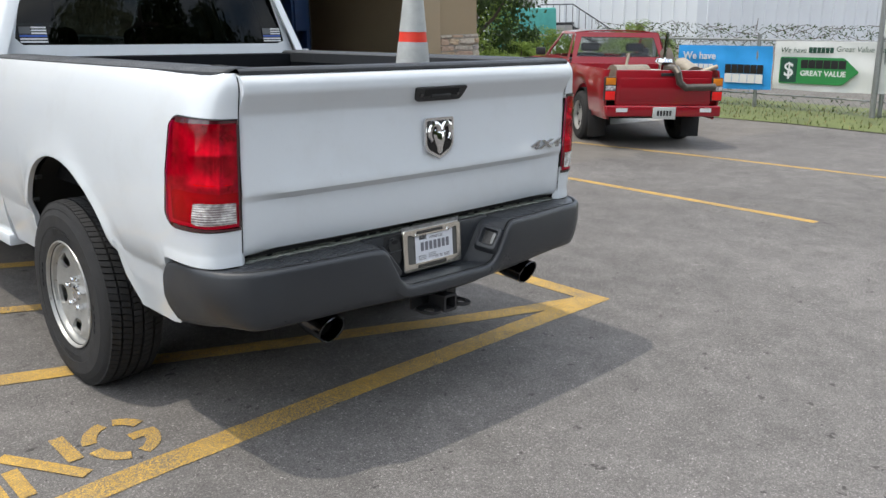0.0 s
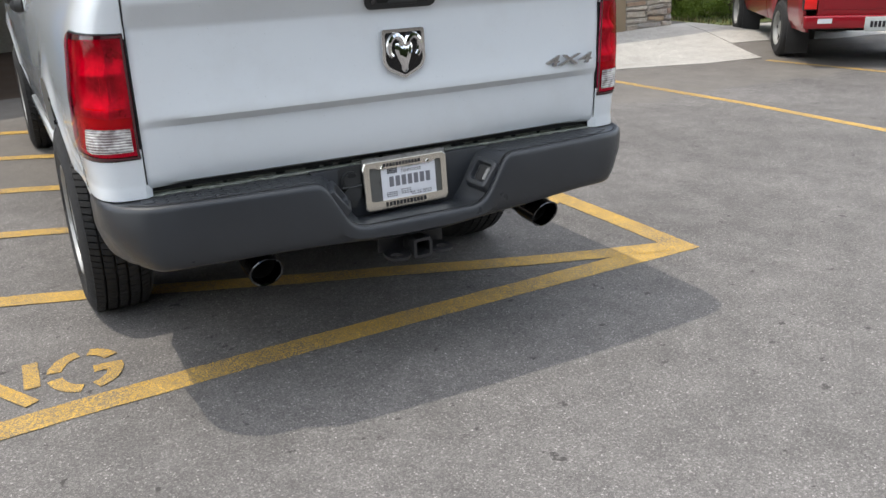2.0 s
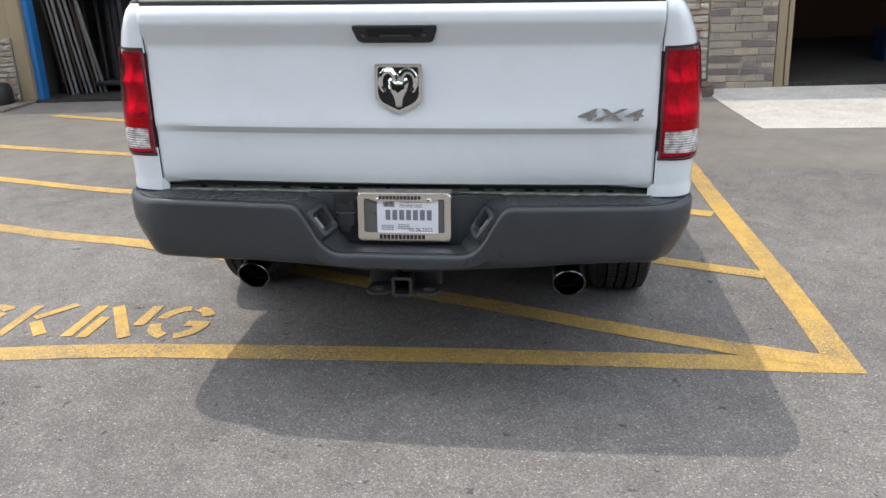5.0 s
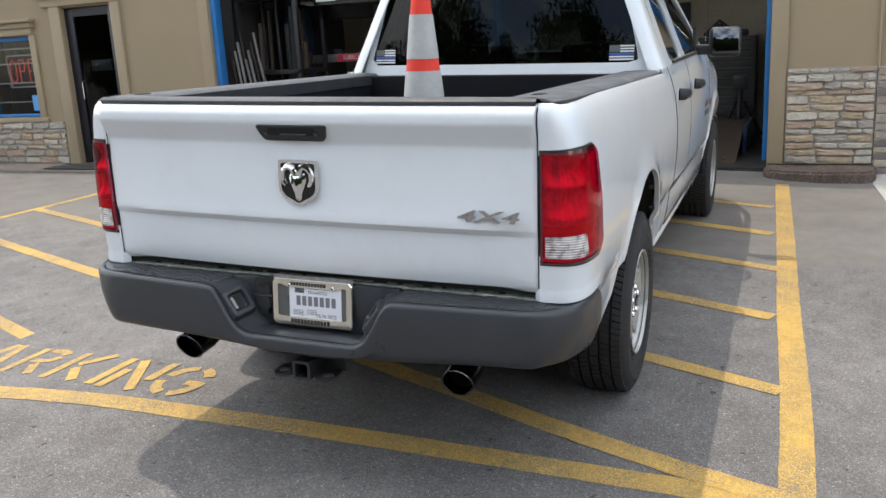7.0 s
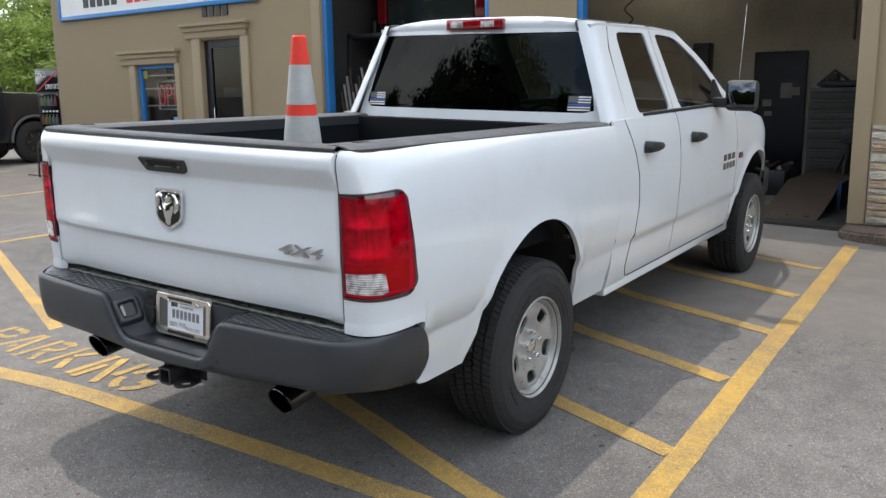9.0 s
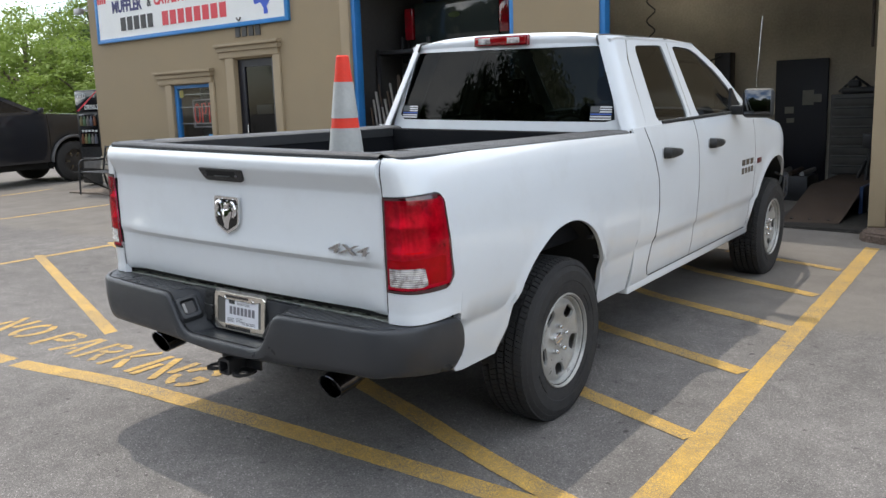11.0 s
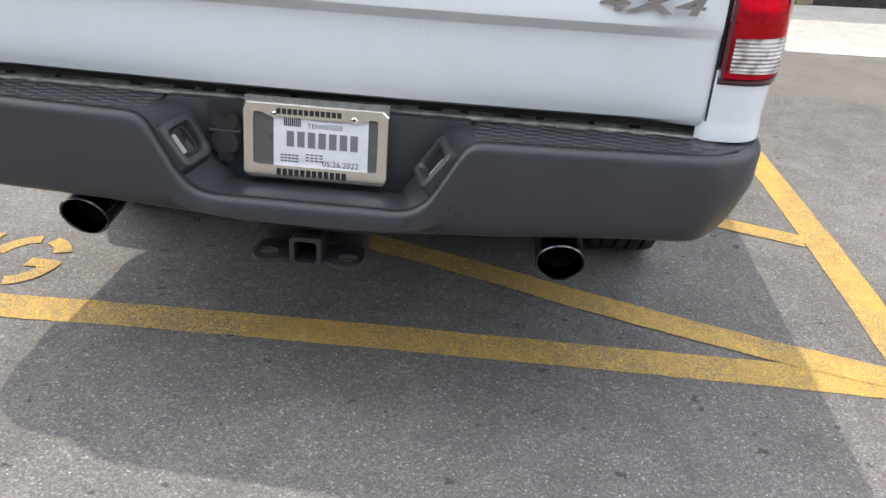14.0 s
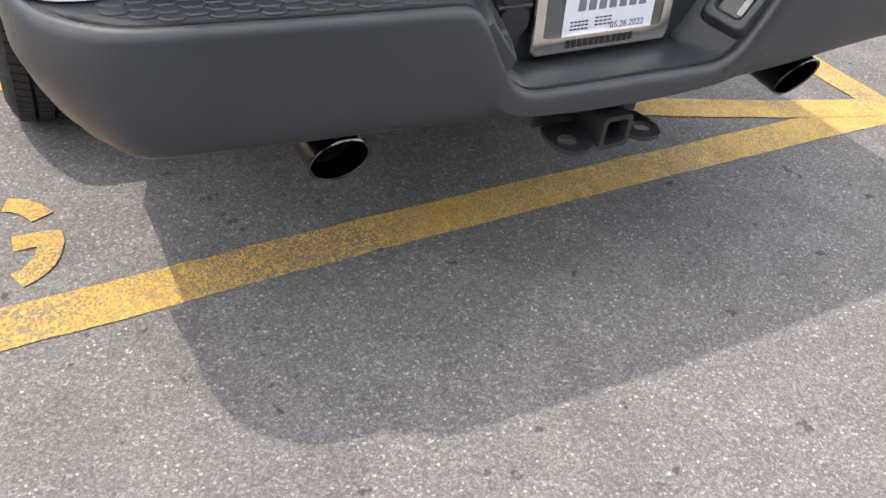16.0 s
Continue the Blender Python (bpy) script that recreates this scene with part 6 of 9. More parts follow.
part("back_board", box(-10.45, -9.41, WY + 0.29, WY + 0.30, 1.33, 1.87), DECAL_BLACK, neon)
for x in (-10.2, -9.66):
    part("hanging_chain", tube([(x, WY + 0.295, 1.86), (x, WY + 0.295, 4.0)], 0.004, 5), GREY_METAL, neon)
solo("window_notice", box(-9.72, -9.58, WY + 0.055, WY + 0.062, 0.98, 1.22), material("blue notice card", (0.08, 0.30, 0.62), 0.5), "small blue notice in the shop window", "notice")
solo("window_label", box(-10.50, -10.38, WY + 0.055, WY + 0.062, 1.90, 2.03), material("yellow label card", (0.22, 0.21, 0.05), 0.5), "small yellow label in the shop window", "notice")
wall("wall_office_back", -12.98, -6.36, WY + 2.4, WY + 2.5, 0.14, ROOF - 0.15, DARK, "dark office partition")

# door
door = thing("door_1", Matrix.Identity(4), "dark navy glazed shop door with a steel pull", "door", kind="structure")
part("door_leaf", merge(box(-8.785, -8.62, WY + 0.06, WY + 0.11, 0.15, 2.485, 0.004), merge(box(-7.93, -7.795, WY + 0.06, WY + 0.11, 0.15, 2.485, 0.004), merge(box(-8.62, -7.93, WY + 0.06, WY + 0.11, 2.36, 2.485), box(-8.62, -7.93, WY + 0.06, WY + 0.11, 0.15, 0.42)))), NAVY, door, "navy door leaf")
part("pane", grid([[(x, WY + 0.083, z) for x in (-8.62, -7.93)] for z in (0.42, 2.36)]), tinted_glass("door glass", (0.22, 0.24, 0.25)), door, "dark door glass")
part("door_handle", tube([(-8.57, WY + 0.055, 1.12), (-8.57, WY + 0.01, 1.14), (-8.57, WY + 0.01, 1.38), (-8.57, WY + 0.055, 1.40)], 0.012, 8), CHROME, door, "steel pull handle")
part("door_sill", box(-8.79, -7.79, WY - 0.05, WY + 0.2, 0.10, 0.15, 0.005), KERB, door, "worn sill")
for z in (1.55, 0.95):
    part("letter_tray", box(-8.42, -8.02, WY + 0.10, WY + 0.25, z, z + 0.16, 0.01), GREY_METAL, door, "grey wall tray behind the glass")
solo("door_mat", box(-8.95, -7.85, WY - 0.62, WY - 0.10, ground_z(-8.4, 6.95) + 0.031, ground_z(-8.4, 6.95) + 0.046, 0.005), RUBBER, "dark rubber mat before the shop door", "mat")

# sign board
sign = thing("sign_board", Matrix.Identity(4), "white blue-edged painted sign board above the shop door", "sign")
part("sign_panel", box(-12.78, -7.41, WY - 0.045, WY - 0.002, 3.10, 4.06), SIGN_WHITE, sign, "white painted board")
for a in ((-12.86, -12.78, 3.03, 4.13), (-7.41, -7.33, 3.03, 4.13), (-12.78, -7.41, 3.03, 3.10), (-12.78, -7.41, 4.06, 4.13)):
    part("sign_border", box(a[0], a[1], WY - 0.06, WY - 0.002, a[2], a[3], 0.004), SIGN_BLUE, sign, "blue painted border")


def sign_text(words, x, z, size, mat, wide=1.0, bold=0.0):
    b = text_bm(words, size, 0.006, 1.0, align="LEFT", bold=bold)
    for v in b.verts:
        v.co.x *= wide
    bmesh.ops.transform(b, matrix=Matrix.Translation((x, WY - 0.048, z)) @ pose(0, 0, 0, 90, 0, 0), verts=b.verts[:])
    return part("sign_lettering", b, mat, sign, "", None)


sign_text("MUFFLER", -12.27, 3.67, 0.30, SIGN_NAVY, 0.80, 0.012)
sign_text("&", -11.12, 3.67, 0.22, INK, 0.9, 0.006)
sign_text("CATALYTIC CONVERTER", -10.90, 3.69, 0.27, SIGN_RED, 0.80, 0.010)


def sign_bars(x0, x1, z, h, count, mat, gap=0.25):
    w = (x1 - x0) / count
    for k in range(count):
        a = x0 + k * w
        part("sign_bar", box(a, a + w * (1 - gap), WY - 0.051, WY - 0.044, z - h / 2, z + h / 2), mat, sign, "", None)


sign_bars(-12.02, -10.92, 3.345, 0.25, 5, INK)
sign_bars(-10.68, -8.80, 3.345, 0.25, 8, SIGN_RED)
sign_bars(-12.76, -12.45, 3.86, 0.16, 4, SIGN_RED, 0.3)
part("blue_figure", merge(prism(rounded([(-0.16, 0.16), (-0.02, 0.12), (0.14, 0.18), (0.20, 0.02), (0.10, -0.10), (0.02, -0.14), (-0.06, -0.02), (-0.20, -0.06), (-0.24, 0.06)], 0.05), 0.005, Matrix.Translation((-7.92, WY - 0.046, 3.40)) @ pose(0, 0, 0, 90, 0, 0)), prism(rounded([(-0.05, -0.06), (0.06, -0.06), (0.03, 0.06), (-0.04, 0.06)], 0.03), 0.006, Matrix.Translation((-7.86, WY - 0.046, 3.24)) @ pose(0, 0, 0, 90, 0, 0))), material("blue figure print", (0.02, 0.08, 0.50), 0.5), sign, "plain blue painted shape", None)
solo("horseshoe", tube([(-8.527 + 0.05 * math.cos(a), WY - 0.07, 3.19 + 0.065 * math.sin(a)) for a in np.linspace(-2.9, -0.25, 12)], 0.011, 6), RUST, "small rusty horseshoe fixed under the sign", "horseshoe")
solo("security_camera", merge(tube([(-13.24, WY + 0.06, 3.72), (-13.42, WY - 0.02, 3.75)], 0.02, 8), box(-13.58, -13.36, WY - 0.10, WY + 0.02, 3.66, 3.78, 0.02)), GREY_METAL, "small grey camera on the wall corner", "camera")
num = bmesh.new()
for k in range(4):
    add_box(num, -8.70 + k * 0.17, -8.58 + k * 0.17, WY - 0.02, WY, 2.86, 3.03, bevel=0.004)
solo("house_number", num, BLACK_STEEL, "four black bars in place of house digits", "number sign", smooth=None)

# kerb round the pillar foot
kx = [(1.235, 0.0), (1.235, -0.30), (1.28, -0.42), (1.45, -0.52), (1.80, -0.60), (2.20, -0.55), (2.30, -0.45), (2.325, -0.20), (2.325, 0.0)]
bm = prism([(x, WY + y) for x, y in kx], 0.26, Matrix.Translation((0, 0, -0.08)))
bmesh.ops.bevel(bm, geom=[e for e in bm.edges if min(v.co.z for v in e.verts) > 0.1], offset=0.025, segments=3, affect="EDGES")
solo("kerb_pillar", bm, KERB, "brown painted chipped concrete kerb round the pillar", "kerb", kind="structure")

# cigarette bin by the wall
ash = thing("ash_bin", pose(-6.43, 7.08, ground_z(-6.4, 7.0) + 0.03), "black plastic smokers' bin standing by the shop wall", "ash bin")
part("bin_base", lathe([(0.0, 0.0), (0.17, 0.0), (0.185, 0.03), (0.18, 0.20), (0.15, 0.25), (0.06, 0.27), (0.0, 0.27)], 24), PLASTIC, ash)
part("bin_neck", lathe([(0.055, 0.26), (0.045, 0.45), (0.045, 0.76), (0.06, 0.78), (0.062, 0.85), (0.05, 0.87), (0.0, 0.87)], 18), PLASTIC, ash)

# vending machine and iron bench
vend = thing("vending_machine", pose(-14.17, 7.95, ground_z(-14, 7.5)), "tall black cold drinks machine with bottles behind glass", "vending machine")
part("cabinet", box(-0.47, 0.47, -0.30, 0.42, 0.05, 2.06, 0.015), PLASTIC, vend, "black cabinet")
part("header_panel", box(-0.45, 0.45, -0.318, -0.302, 1.60, 2.03, 0.004), GLOSS_BLACK, vend, "black header panel")
part("red_swoosh", prism([(-0.42, 1.62), (-0.34, 1.62), (0.43, 2.01), (0.40, 2.02)], 0.003, Matrix.Translation((0, -0.319, 0)) @ pose(0, 0, 0, 90, 0, 0)), SIGN_RED, vend)
for word, x, z in (("COLD", -0.24, 1.93), ("DRINKS", 0.17, 1.69)):
    b = text_bm(word, 0.15, 0.004)
    bmesh.ops.transform(b, matrix=Matrix.Translation((x, -0.322, z)) @ pose(0, 0, 0, 90, 0, 0), verts=b.verts[:])
    part("header_lettering", b, DECAL_WHITE, vend, "", None)
part("display_glass", box(-0.36, 0.34, -0.312, -0.302, 0.85, 1.55, 0.004), GLOSS_BLACK, vend, "dark display window")
for z in (1.30, 0.92):
    for k in range(5):
        mat = material("bottle label", [(0.16, 0.06, 0.03), (0.16, 0.14, 0.06), (0.07, 0.13, 0.07), (0.15, 0.14, 0.13), (0.09, 0.10, 0.13)][(k + int(z)) % 5], 0.3)
        part("bottle", lathe([(0.0, 0), (0.033, 0), (0.035, 0.12), (0.014, 0.18), (0.014, 0.21), (0, 0.21)], 10), mat, vend, "", 35, Matrix.Translation((-0.26 + k * 0.13, -0.33, z)))
for k in range(5):
    part("selector_button", box(-0.28 + k * 0.13, -0.22 + k * 0.13, -0.325, -0.312, 1.17, 1.21), DECAL_WHITE, vend)
part("delivery_flap", box(-0.36, 0.36, -0.315, -0.302, 0.38, 0.62, 0.004), GREY_METAL, vend)

bench = thing("garden_bench", pose(-11.64, 6.60, ground_z(-11.6, 6.6) + 0.03), "black wrought iron bench with a scrolled back against the wall", "bench")
HALF = 0.75
for x in (-HALF, HALF):
    part("leg", tube([(x, -0.32, 0.0), (x, -0.30, 0.42), (x, -0.30, 0.56), (x, -0.27, 0.63), (x, -0.20, 0.655)], 0.018, 8), BLACK_STEEL, bench)
    part("leg", tube([(x, 0.31, 0.0), (x, 0.24, 0.20), (x, 0.20, 0.42), (x, 0.25, 0.66), (x, 0.30, 0.90)], 0.018, 8), BLACK_STEEL, bench)
    part("armrest", tube([(x, -0.21, 0.655), (x, -0.05, 0.655), (x, 0.12, 0.64), (x, 0.25, 0.66)], 0.019, 8), BLACK_STEEL, bench)
    part("side_brace", tube([(x, -0.30, 0.38), (x, -0.02, 0.20), (x, 0.28, 0.05)], 0.014, 8), BLACK_STEEL, bench)
    part("side_rail", tube([(x, -0.30, 0.42), (x, -0.1, 0.41), (x, 0.20, 0.42)], 0.015, 8), BLACK_STEEL, bench)
for k in range(6):
    part("seat_slat", box(-HALF, HALF, -0.30 + k * 0.085, -0.24 + k * 0.085, 0.425, 0.437, 0.004), BLACK_STEEL, bench)
part("back_rail", tube([(-HALF, 0.30, 0.88), (-0.5, 0.30, 0.90), (-0.25, 0.30, 0.935), (0.0, 0.30, 0.945), (0.25, 0.30, 0.935), (0.5, 0.30, 0.90), (HALF, 0.30, 0.88)], 0.017, 8), BLACK_STEEL, bench, "arched top rail")
part("back_rail", tube([(-HALF, 0.235, 0.54), (HALF, 0.235, 0.54)], 0.013, 8), BLACK_STEEL, bench)
back_y = lambda z: 0.235 + (z - 0.54) * 0.17
for k in range(9):
    x = -0.64 + k * 0.16
    d = 0.09 if k % 2 else -0.09
    part("back_scroll", tube([(x + d * u, back_y(z), z) for u, z in ((-0.9, 0.545), (0.3, 0.62), (0.9, 0.70), (0.5, 0.77), (-0.3, 0.80), (-0.8, 0.86), (-0.9, 0.90))], 0.0085, 6), BLACK_STEEL, bench)
for x in (-0.40, 0.0, 0.40):
    part("back_rosette", tube([(x + 0.075 * math.cos(a), back_y(0.73 + 0.11 * math.sin(a)), 0.73 + 0.11 * math.sin(a)) for a in np.linspace(0, 2 * math.pi, 17)], 0.010, 6), BLACK_STEEL, bench)
    for q in (-1, 1):
        part("back_leaf", prism(rounded([(0, -0.09), (q * 0.05, -0.02), (0, 0.09), (-q * 0.012, 0.0)], 0.01), 0.006, Matrix.Translation((x + q * 0.012, back_y(0.72), 0.72)) @ pose(0, 0, 0, 80, 0, 0)), BLACK_STEEL, bench)

# exhaust display rack on castors
rack = thing("exhaust_rack", pose(-2.78, 6.95, ground_z(-2.8, 6.95), 0, 0, 0), "black wheeled display rack hung with exhaust tips and pipes", "display rack")
part("base_frame", merge(box(-0.55, 0.50, -0.30, -0.24, 0.14, 0.20, 0.005), merge(box(-0.55, 0.50, 0.22, 0.28, 0.14, 0.20, 0.005), merge(box(0.44, 0.50, -0.24, 0.22, 0.14, 0.20, 0.005), box(-0.55, -0.49, -0.24, 0.22, 0.14, 0.20, 0.005)))), BLACK_STEEL, rack)
for k in range(4):
    part("base_slat", box(-0.49, 0.44, -0.18 + k * 0.1, -0.14 + k * 0.1, 0.15, 0.18), BLACK_STEEL, rack)
for x in (-0.45, 0.40):
    for y in (-0.25, 0.24):
        c = part("castor", tube([(x - 0.015, y, 0.052), (x + 0.015, y, 0.052)], 0.05, 16), GREY_METAL, rack)
        part("castor_fork", box(x - 0.03, x + 0.03, y - 0.02, y + 0.02, 0.08, 0.14), GREY_METAL, c)
part("upright", box(0.08, 0.16, -0.05, 0.03, 0.18, 2.1, 0.006), BLACK_STEEL, rack)
part("upright", box(-0.40, -0.32, -0.05, 0.03, 0.18, 2.1, 0.006), BLACK_STEEL, rack)
part("brace", tube([(0.12, -0.01, 1.5), (0.26, -0.01, 0.18)], 0.03, 8), BLACK_STEEL, rack)
BLUE_TIP = material("blued steel", (0.10, 0.11, 0.55), 0.18, 1.0)
for k, z in enumerate((0.55, 0.95, 1.32, 1.68)):
    for x in (-0.24, 0.06):
        m = Matrix.Translation((x, -0.10, z)) @ pose(0, 0, 0, 90, 0, 12)
        b = lathe([(0.035, -0.18), (0.04, -0.02), (0.062, 0.05), (0.066, 0.07), (0.055, 0.07), (0.035, 0.03), (0.02, 0.0)], 24)
        bmesh.ops.transform(b, matrix=m, verts=b.verts[:])
        part("exhaust_sample", b, BLUE_TIP if k % 2 == 0 and x > 0 else CHROME, rack, "polished exhaust tip")

# traffic cone standing in the box of the pickup
cone_at = TRUCK_M @ Matrix.Translation((0.297, 0.425, 0.872))
cone = thing("traffic_cone", cone_at, "orange traffic cone with grey reflective sleeves in the truck bed", "traffic cone")


def cone_band(z0, z1, out=0.0):
    r = lambda z: 0.135 - 0.106 * z / 0.945 + out
    return lathe([(r(z0), z0), (r((z0 + z1) / 2), (z0 + z1) / 2), (r(z1), z1)], 36)


part("cone_body", merge(cone_band(0.03, 0.945), lathe([(0.029, 0.945), (0.024, 0.952), (0.0, 0.952)], 36)), ORANGE, cone, "orange cone")
part("cone_foot", box(-0.19, 0.19, -0.19, 0.19, 0.0, 0.035, 0.012), PLASTIC, cone, "black square foot")
part("reflective_sleeve", cone_band(0.677, 0.836, 0.002), REFLECT, cone, "upper grey sleeve")
part("reflective_sleeve", cone_band(0.497, 0.633, 0.002), REFLECT, cone, "lower grey sleeve")

# ---- inside the bays ----
FLOOR_Z = 0.146
SHOP_LIGHT = material("shop tube", (1, 1, 1), 0.5, Emission_Color=(1.0, 0.97, 0.9, 1), Emission_Strength=22.0)


def stack_lift(name, x, y, label):
    l = thing(name, pose(x, y, FLOOR_Z), label, "car lift", group="garage lift posts")
    part("post", merge(box(-0.16, -0.10, -0.14, 0.14, 0.0, 3.4, 0.006), merge(box(0.10, 0.16, -0.14, 0.14, 0.0, 3.4, 0.006), box(-0.10, 0.10, 0.08, 0.14, 0.0, 3.4))), LIFT_BLUE, l, "blue steel post")
    part("base_plate", box(-0.28, 0.28, -0.25, 0.25, 0.0, 0.02), LIFT_BLUE, l)
    part("carriage", box(-0.13, 0.13, -0.19, 0.05, 1.25, 1.75, 0.01), LIFT_BLUE, l)
    part("hose", tube([(0.17, -0.1, 0.3), (0.19, -0.12, 1.2), (0.17, -0.1, 2.8)], 0.012, 6), BLACK_STEEL, l)
    return l


post_a = stack_lift("lift_post", -5.75, 9.1, "dark blue steel car lift post on the shop floor")
for x, y in ((-3.15, 9.1), (5.55, 9.2), (6.3, 10.4)):
    copy_thing(post_a, pose(x, y, FLOOR_Z))
arm = part("arm_beam", box(-0.75, 0.75, -0.08, 0.08, -0.06, 0.06, 0.008), GREY_METAL, post_a, "steel lift arm", m=Matrix.Translation((0.80, -0.20, 1.404)))
part("arm_sticker", box(0.02, 0.62, -0.085, -0.081, -0.05, 0.05), SIGN_RED, arm)
b = text_bm("SUBSCRIBE", 0.085, 0.002)
bmesh.ops.transform(b, matrix=Matrix.Translation((0.32, -0.087, 0)) @ pose(0, 0, 0, 90, 0, 0), verts=b.verts[:])
part("sticker_lettering", b, DECAL_WHITE, arm, "", None)
part("arm_pad", lathe([(0.0, 0.06), (0.08, 0.06), (0.08, 0.13), (0.0, 0.13)], 16), RUBBER, arm)
part("swing_arm", box(0.0, 1.3, -0.10, 0.10, 2.46, 2.573, 0.008), LIFT_BLUE, post_a)
solo("leaning_ramp", prism([(-0.10, -1.404), (0.20, -1.404), (0.62, 0.10), (0.34, 0.10)], 0.02, Matrix.Translation((-5.90, 8.7, 1.55)) @ pose(0, 0, 0, 90, 0, 0)), RUST, "brown steel ramp leaning on the lift post", "ramp")

# dark pickup raised on the lift
DARK_PAINT = car_paint("dark green car paint", (0.016, 0.024, 0.024))
raised = thing("raised_pickup", pose(-4.85, 8.4, -0.22), "dark green pickup raised on a lift inside the bay", "pickup truck")
part("tailgate", box(-0.80, 0.80, -0.02, 0.06, 2.80, 3.42, 0.02, 3), DARK_PAINT, raised, "dark green tailgate")
part("bed_body", box(-0.98, 0.98, 0.05, 2.3, 2.72, 3.42, 0.06, 3), DARK_PAINT, raised)
part("cab_body", box(-0.95, 0.95, 2.35, 5.0, 2.72, 3.95, 0.12, 3), DARK_PAINT, raised)
for s in (-1, 1):
    part("tail_lamp", box(min(s * 0.82, s * 0.99), max(s * 0.82, s * 0.99), -0.04, 0.10, 2.86, 3.36, 0.02), DEEP_RED, raised, "red tail lamp")
    part("wheel", tube([(s * 0.72, 1.2, 2.62), (s * 0.97, 1.2, 2.62)], 0.38, 28), RUBBER, raised, "black tyre")
part("rear_bumper", box(-0.96, 0.96, -0.17, 0.0, 2.50, 2.74, 0.03, 3), SMOKE, raised, "dark chrome rear bumper")
part("bar_plate", box(-0.02, 0.30, -0.185, -0.175, 2.56, 2.70), DECAL_WHITE, raised, "white plate")
part("oval_badge", prism([(0.11 * math.cos(a), 0.045 * math.sin(a)) for a in np.linspace(0, 2 * math.pi, 24, endpoint=False)], 0.01, Matrix.Translation((0, -0.022, 3.19)) @ pose(0, 0, 0, 90, 0, 0)), CHROME, raised, "chrome oval badge")
part("spare_wheel", tube([(0.0, 0.75, 2.35), (0.0, 0.75, 2.55)], 0.36, 24), RUBBER, raised)
part("axle", tube([(-0.7, 1.2, 2.62), (0.7, 1.2, 2.62)], 0.06, 10), BLACK_STEEL, raised)

# pipes leaning in the first bay
for k in range(9):
    x = -5.92 + 0.05 * k
    solo("leaning_pipe", tube([(x + 0.05, 7.75 + 0.03 * k, FLOOR_Z), (x - 0.02, 7.58 + 0.01 * k, 1.6 + 0.12 * (k % 4))], 0.014 + 0.004 * (k % 3), 8), GREY_METAL if k % 3 else RUST, "steel tube leaning against the bay wall", "pipe", group="leaning steel tubes")

# second bay: back door, tool chest, alignment rack, wall post
d2 = thing("door_2", Matrix.Identity(4), "dark navy steel door in the shop back wall", "door", kind="structure")
part("door_leaf", box(-0.82, -0.07, 11.13, 11.195, FLOOR_Z, 2.10, 0.008), NAVY, d2)
for x, z, w, h in ((-0.42, 1.42, 0.16, 0.22), (-0.28, 1.46, 0.13, 0.12), (-0.67, 1.30, 0.13, 0.10), (-0.64, 1.16, 0.11, 0.07)):
    part("paper_notice", box(x, x + w, 11.122, 11.128, z, z + h), mottled("old paper", (0.24, 0.23, 0.20), 0.8, 20, 0.15, 0), d2, "pinned paper notice")
part("door_handle", tube([(-0.74, 11.10, 1.05), (-0.66, 11.10, 1.05)], 0.014, 8), CHROME, d2)
CHEST_GREY = mottled("grimy chest enamel", (0.065, 0.063, 0.058), 0.45, 5.0, 0.45, 0.1)
chest = thing("tool_chest", pose(0.52, 10.75, FLOOR_Z), "grey steel tool chest with many drawers by the back wall", "tool chest")
part("chest_body", box(-0.40, 0.40, -0.25, 0.25, 0.12, 1.42, 0.01), CHEST_GREY, chest)
for k in range(9):
    z = 0.18 + k * 0.135
    dr = part("drawer", box(-0.375, 0.375, -0.268, -0.25, z, z + 0.118, 0.004), CHEST_GREY, chest)
    part("drawer_handle", box(-0.34, 0.34, -0.285, -0.268, z + 0.092, z + 0.106), BLACK_STEEL, dr)
for x in (-0.32, 0.32):
    part("castor", tube([(x - 0.02, -0.15, 0.06), (x + 0.02, -0.15, 0.06)], 0.06, 14), RUBBER, chest)
solo("tool_bag", merge(box(0.22, 0.80, 10.6, 10.85, 1.567, 1.66, 0.03), merge(box(0.30, 0.46, 10.62, 10.8, 1.64, 1.76, 0.04), tube([(0.18, 10.7, 1.6), (0.40, 10.66, 1.80), (0.62, 10.7, 1.62)], 0.02, 8))), BLACK_STEEL, "black tool bag heaped on the tool chest", "tool bag")
solo("wall_post", box(-1.62, -1.38, 10.7, 10.95, FLOOR_Z, 2.25, 0.01), BLACK_STEEL, "dark steel post by the back wall", "post")
hosec = [(-1.5, 10.68, 2.2), (-1.75, 10.6, 2.1), (-2.1, 10.6, 2.15), (-2.5, 10.65, 2.0)]
solo("air_hose", tube(hosec, 0.014, 8), BLACK_STEEL, "black air hose hung on the back wall", "hose")
coil = [(-2.75 + 0.07 * math.sin(k * 0.9), 10.9 + 0.05 * math.cos(k * 0.9), 4.0 - k * 0.045) for k in range(40)]
solo("coiled_hose", tube(coil, 0.012, 6), BLACK_STEEL, "coiled black air line hanging in the bay", "hose")
for k in range(6):
    x = 0.95 + 0.06 * k
    solo("hanging_pipe", tube([(x, 8.6 + 0.1 * k, 4.0), (x + 0.02, 8.6 + 0.1 * k, 2.1 + 0.1 * (k % 3))], 0.018, 8), GREY_METAL if k % 2 else RUST, "steel exhaust pipe hanging in the bay", "pipe", group="hanging exhaust pipes")
loops = [(0.55 + 0.13 * math.sin(k * 0.5) + 0.02 * k, 10.3, 4.0 - 0.045 * k) for k in range(46)]
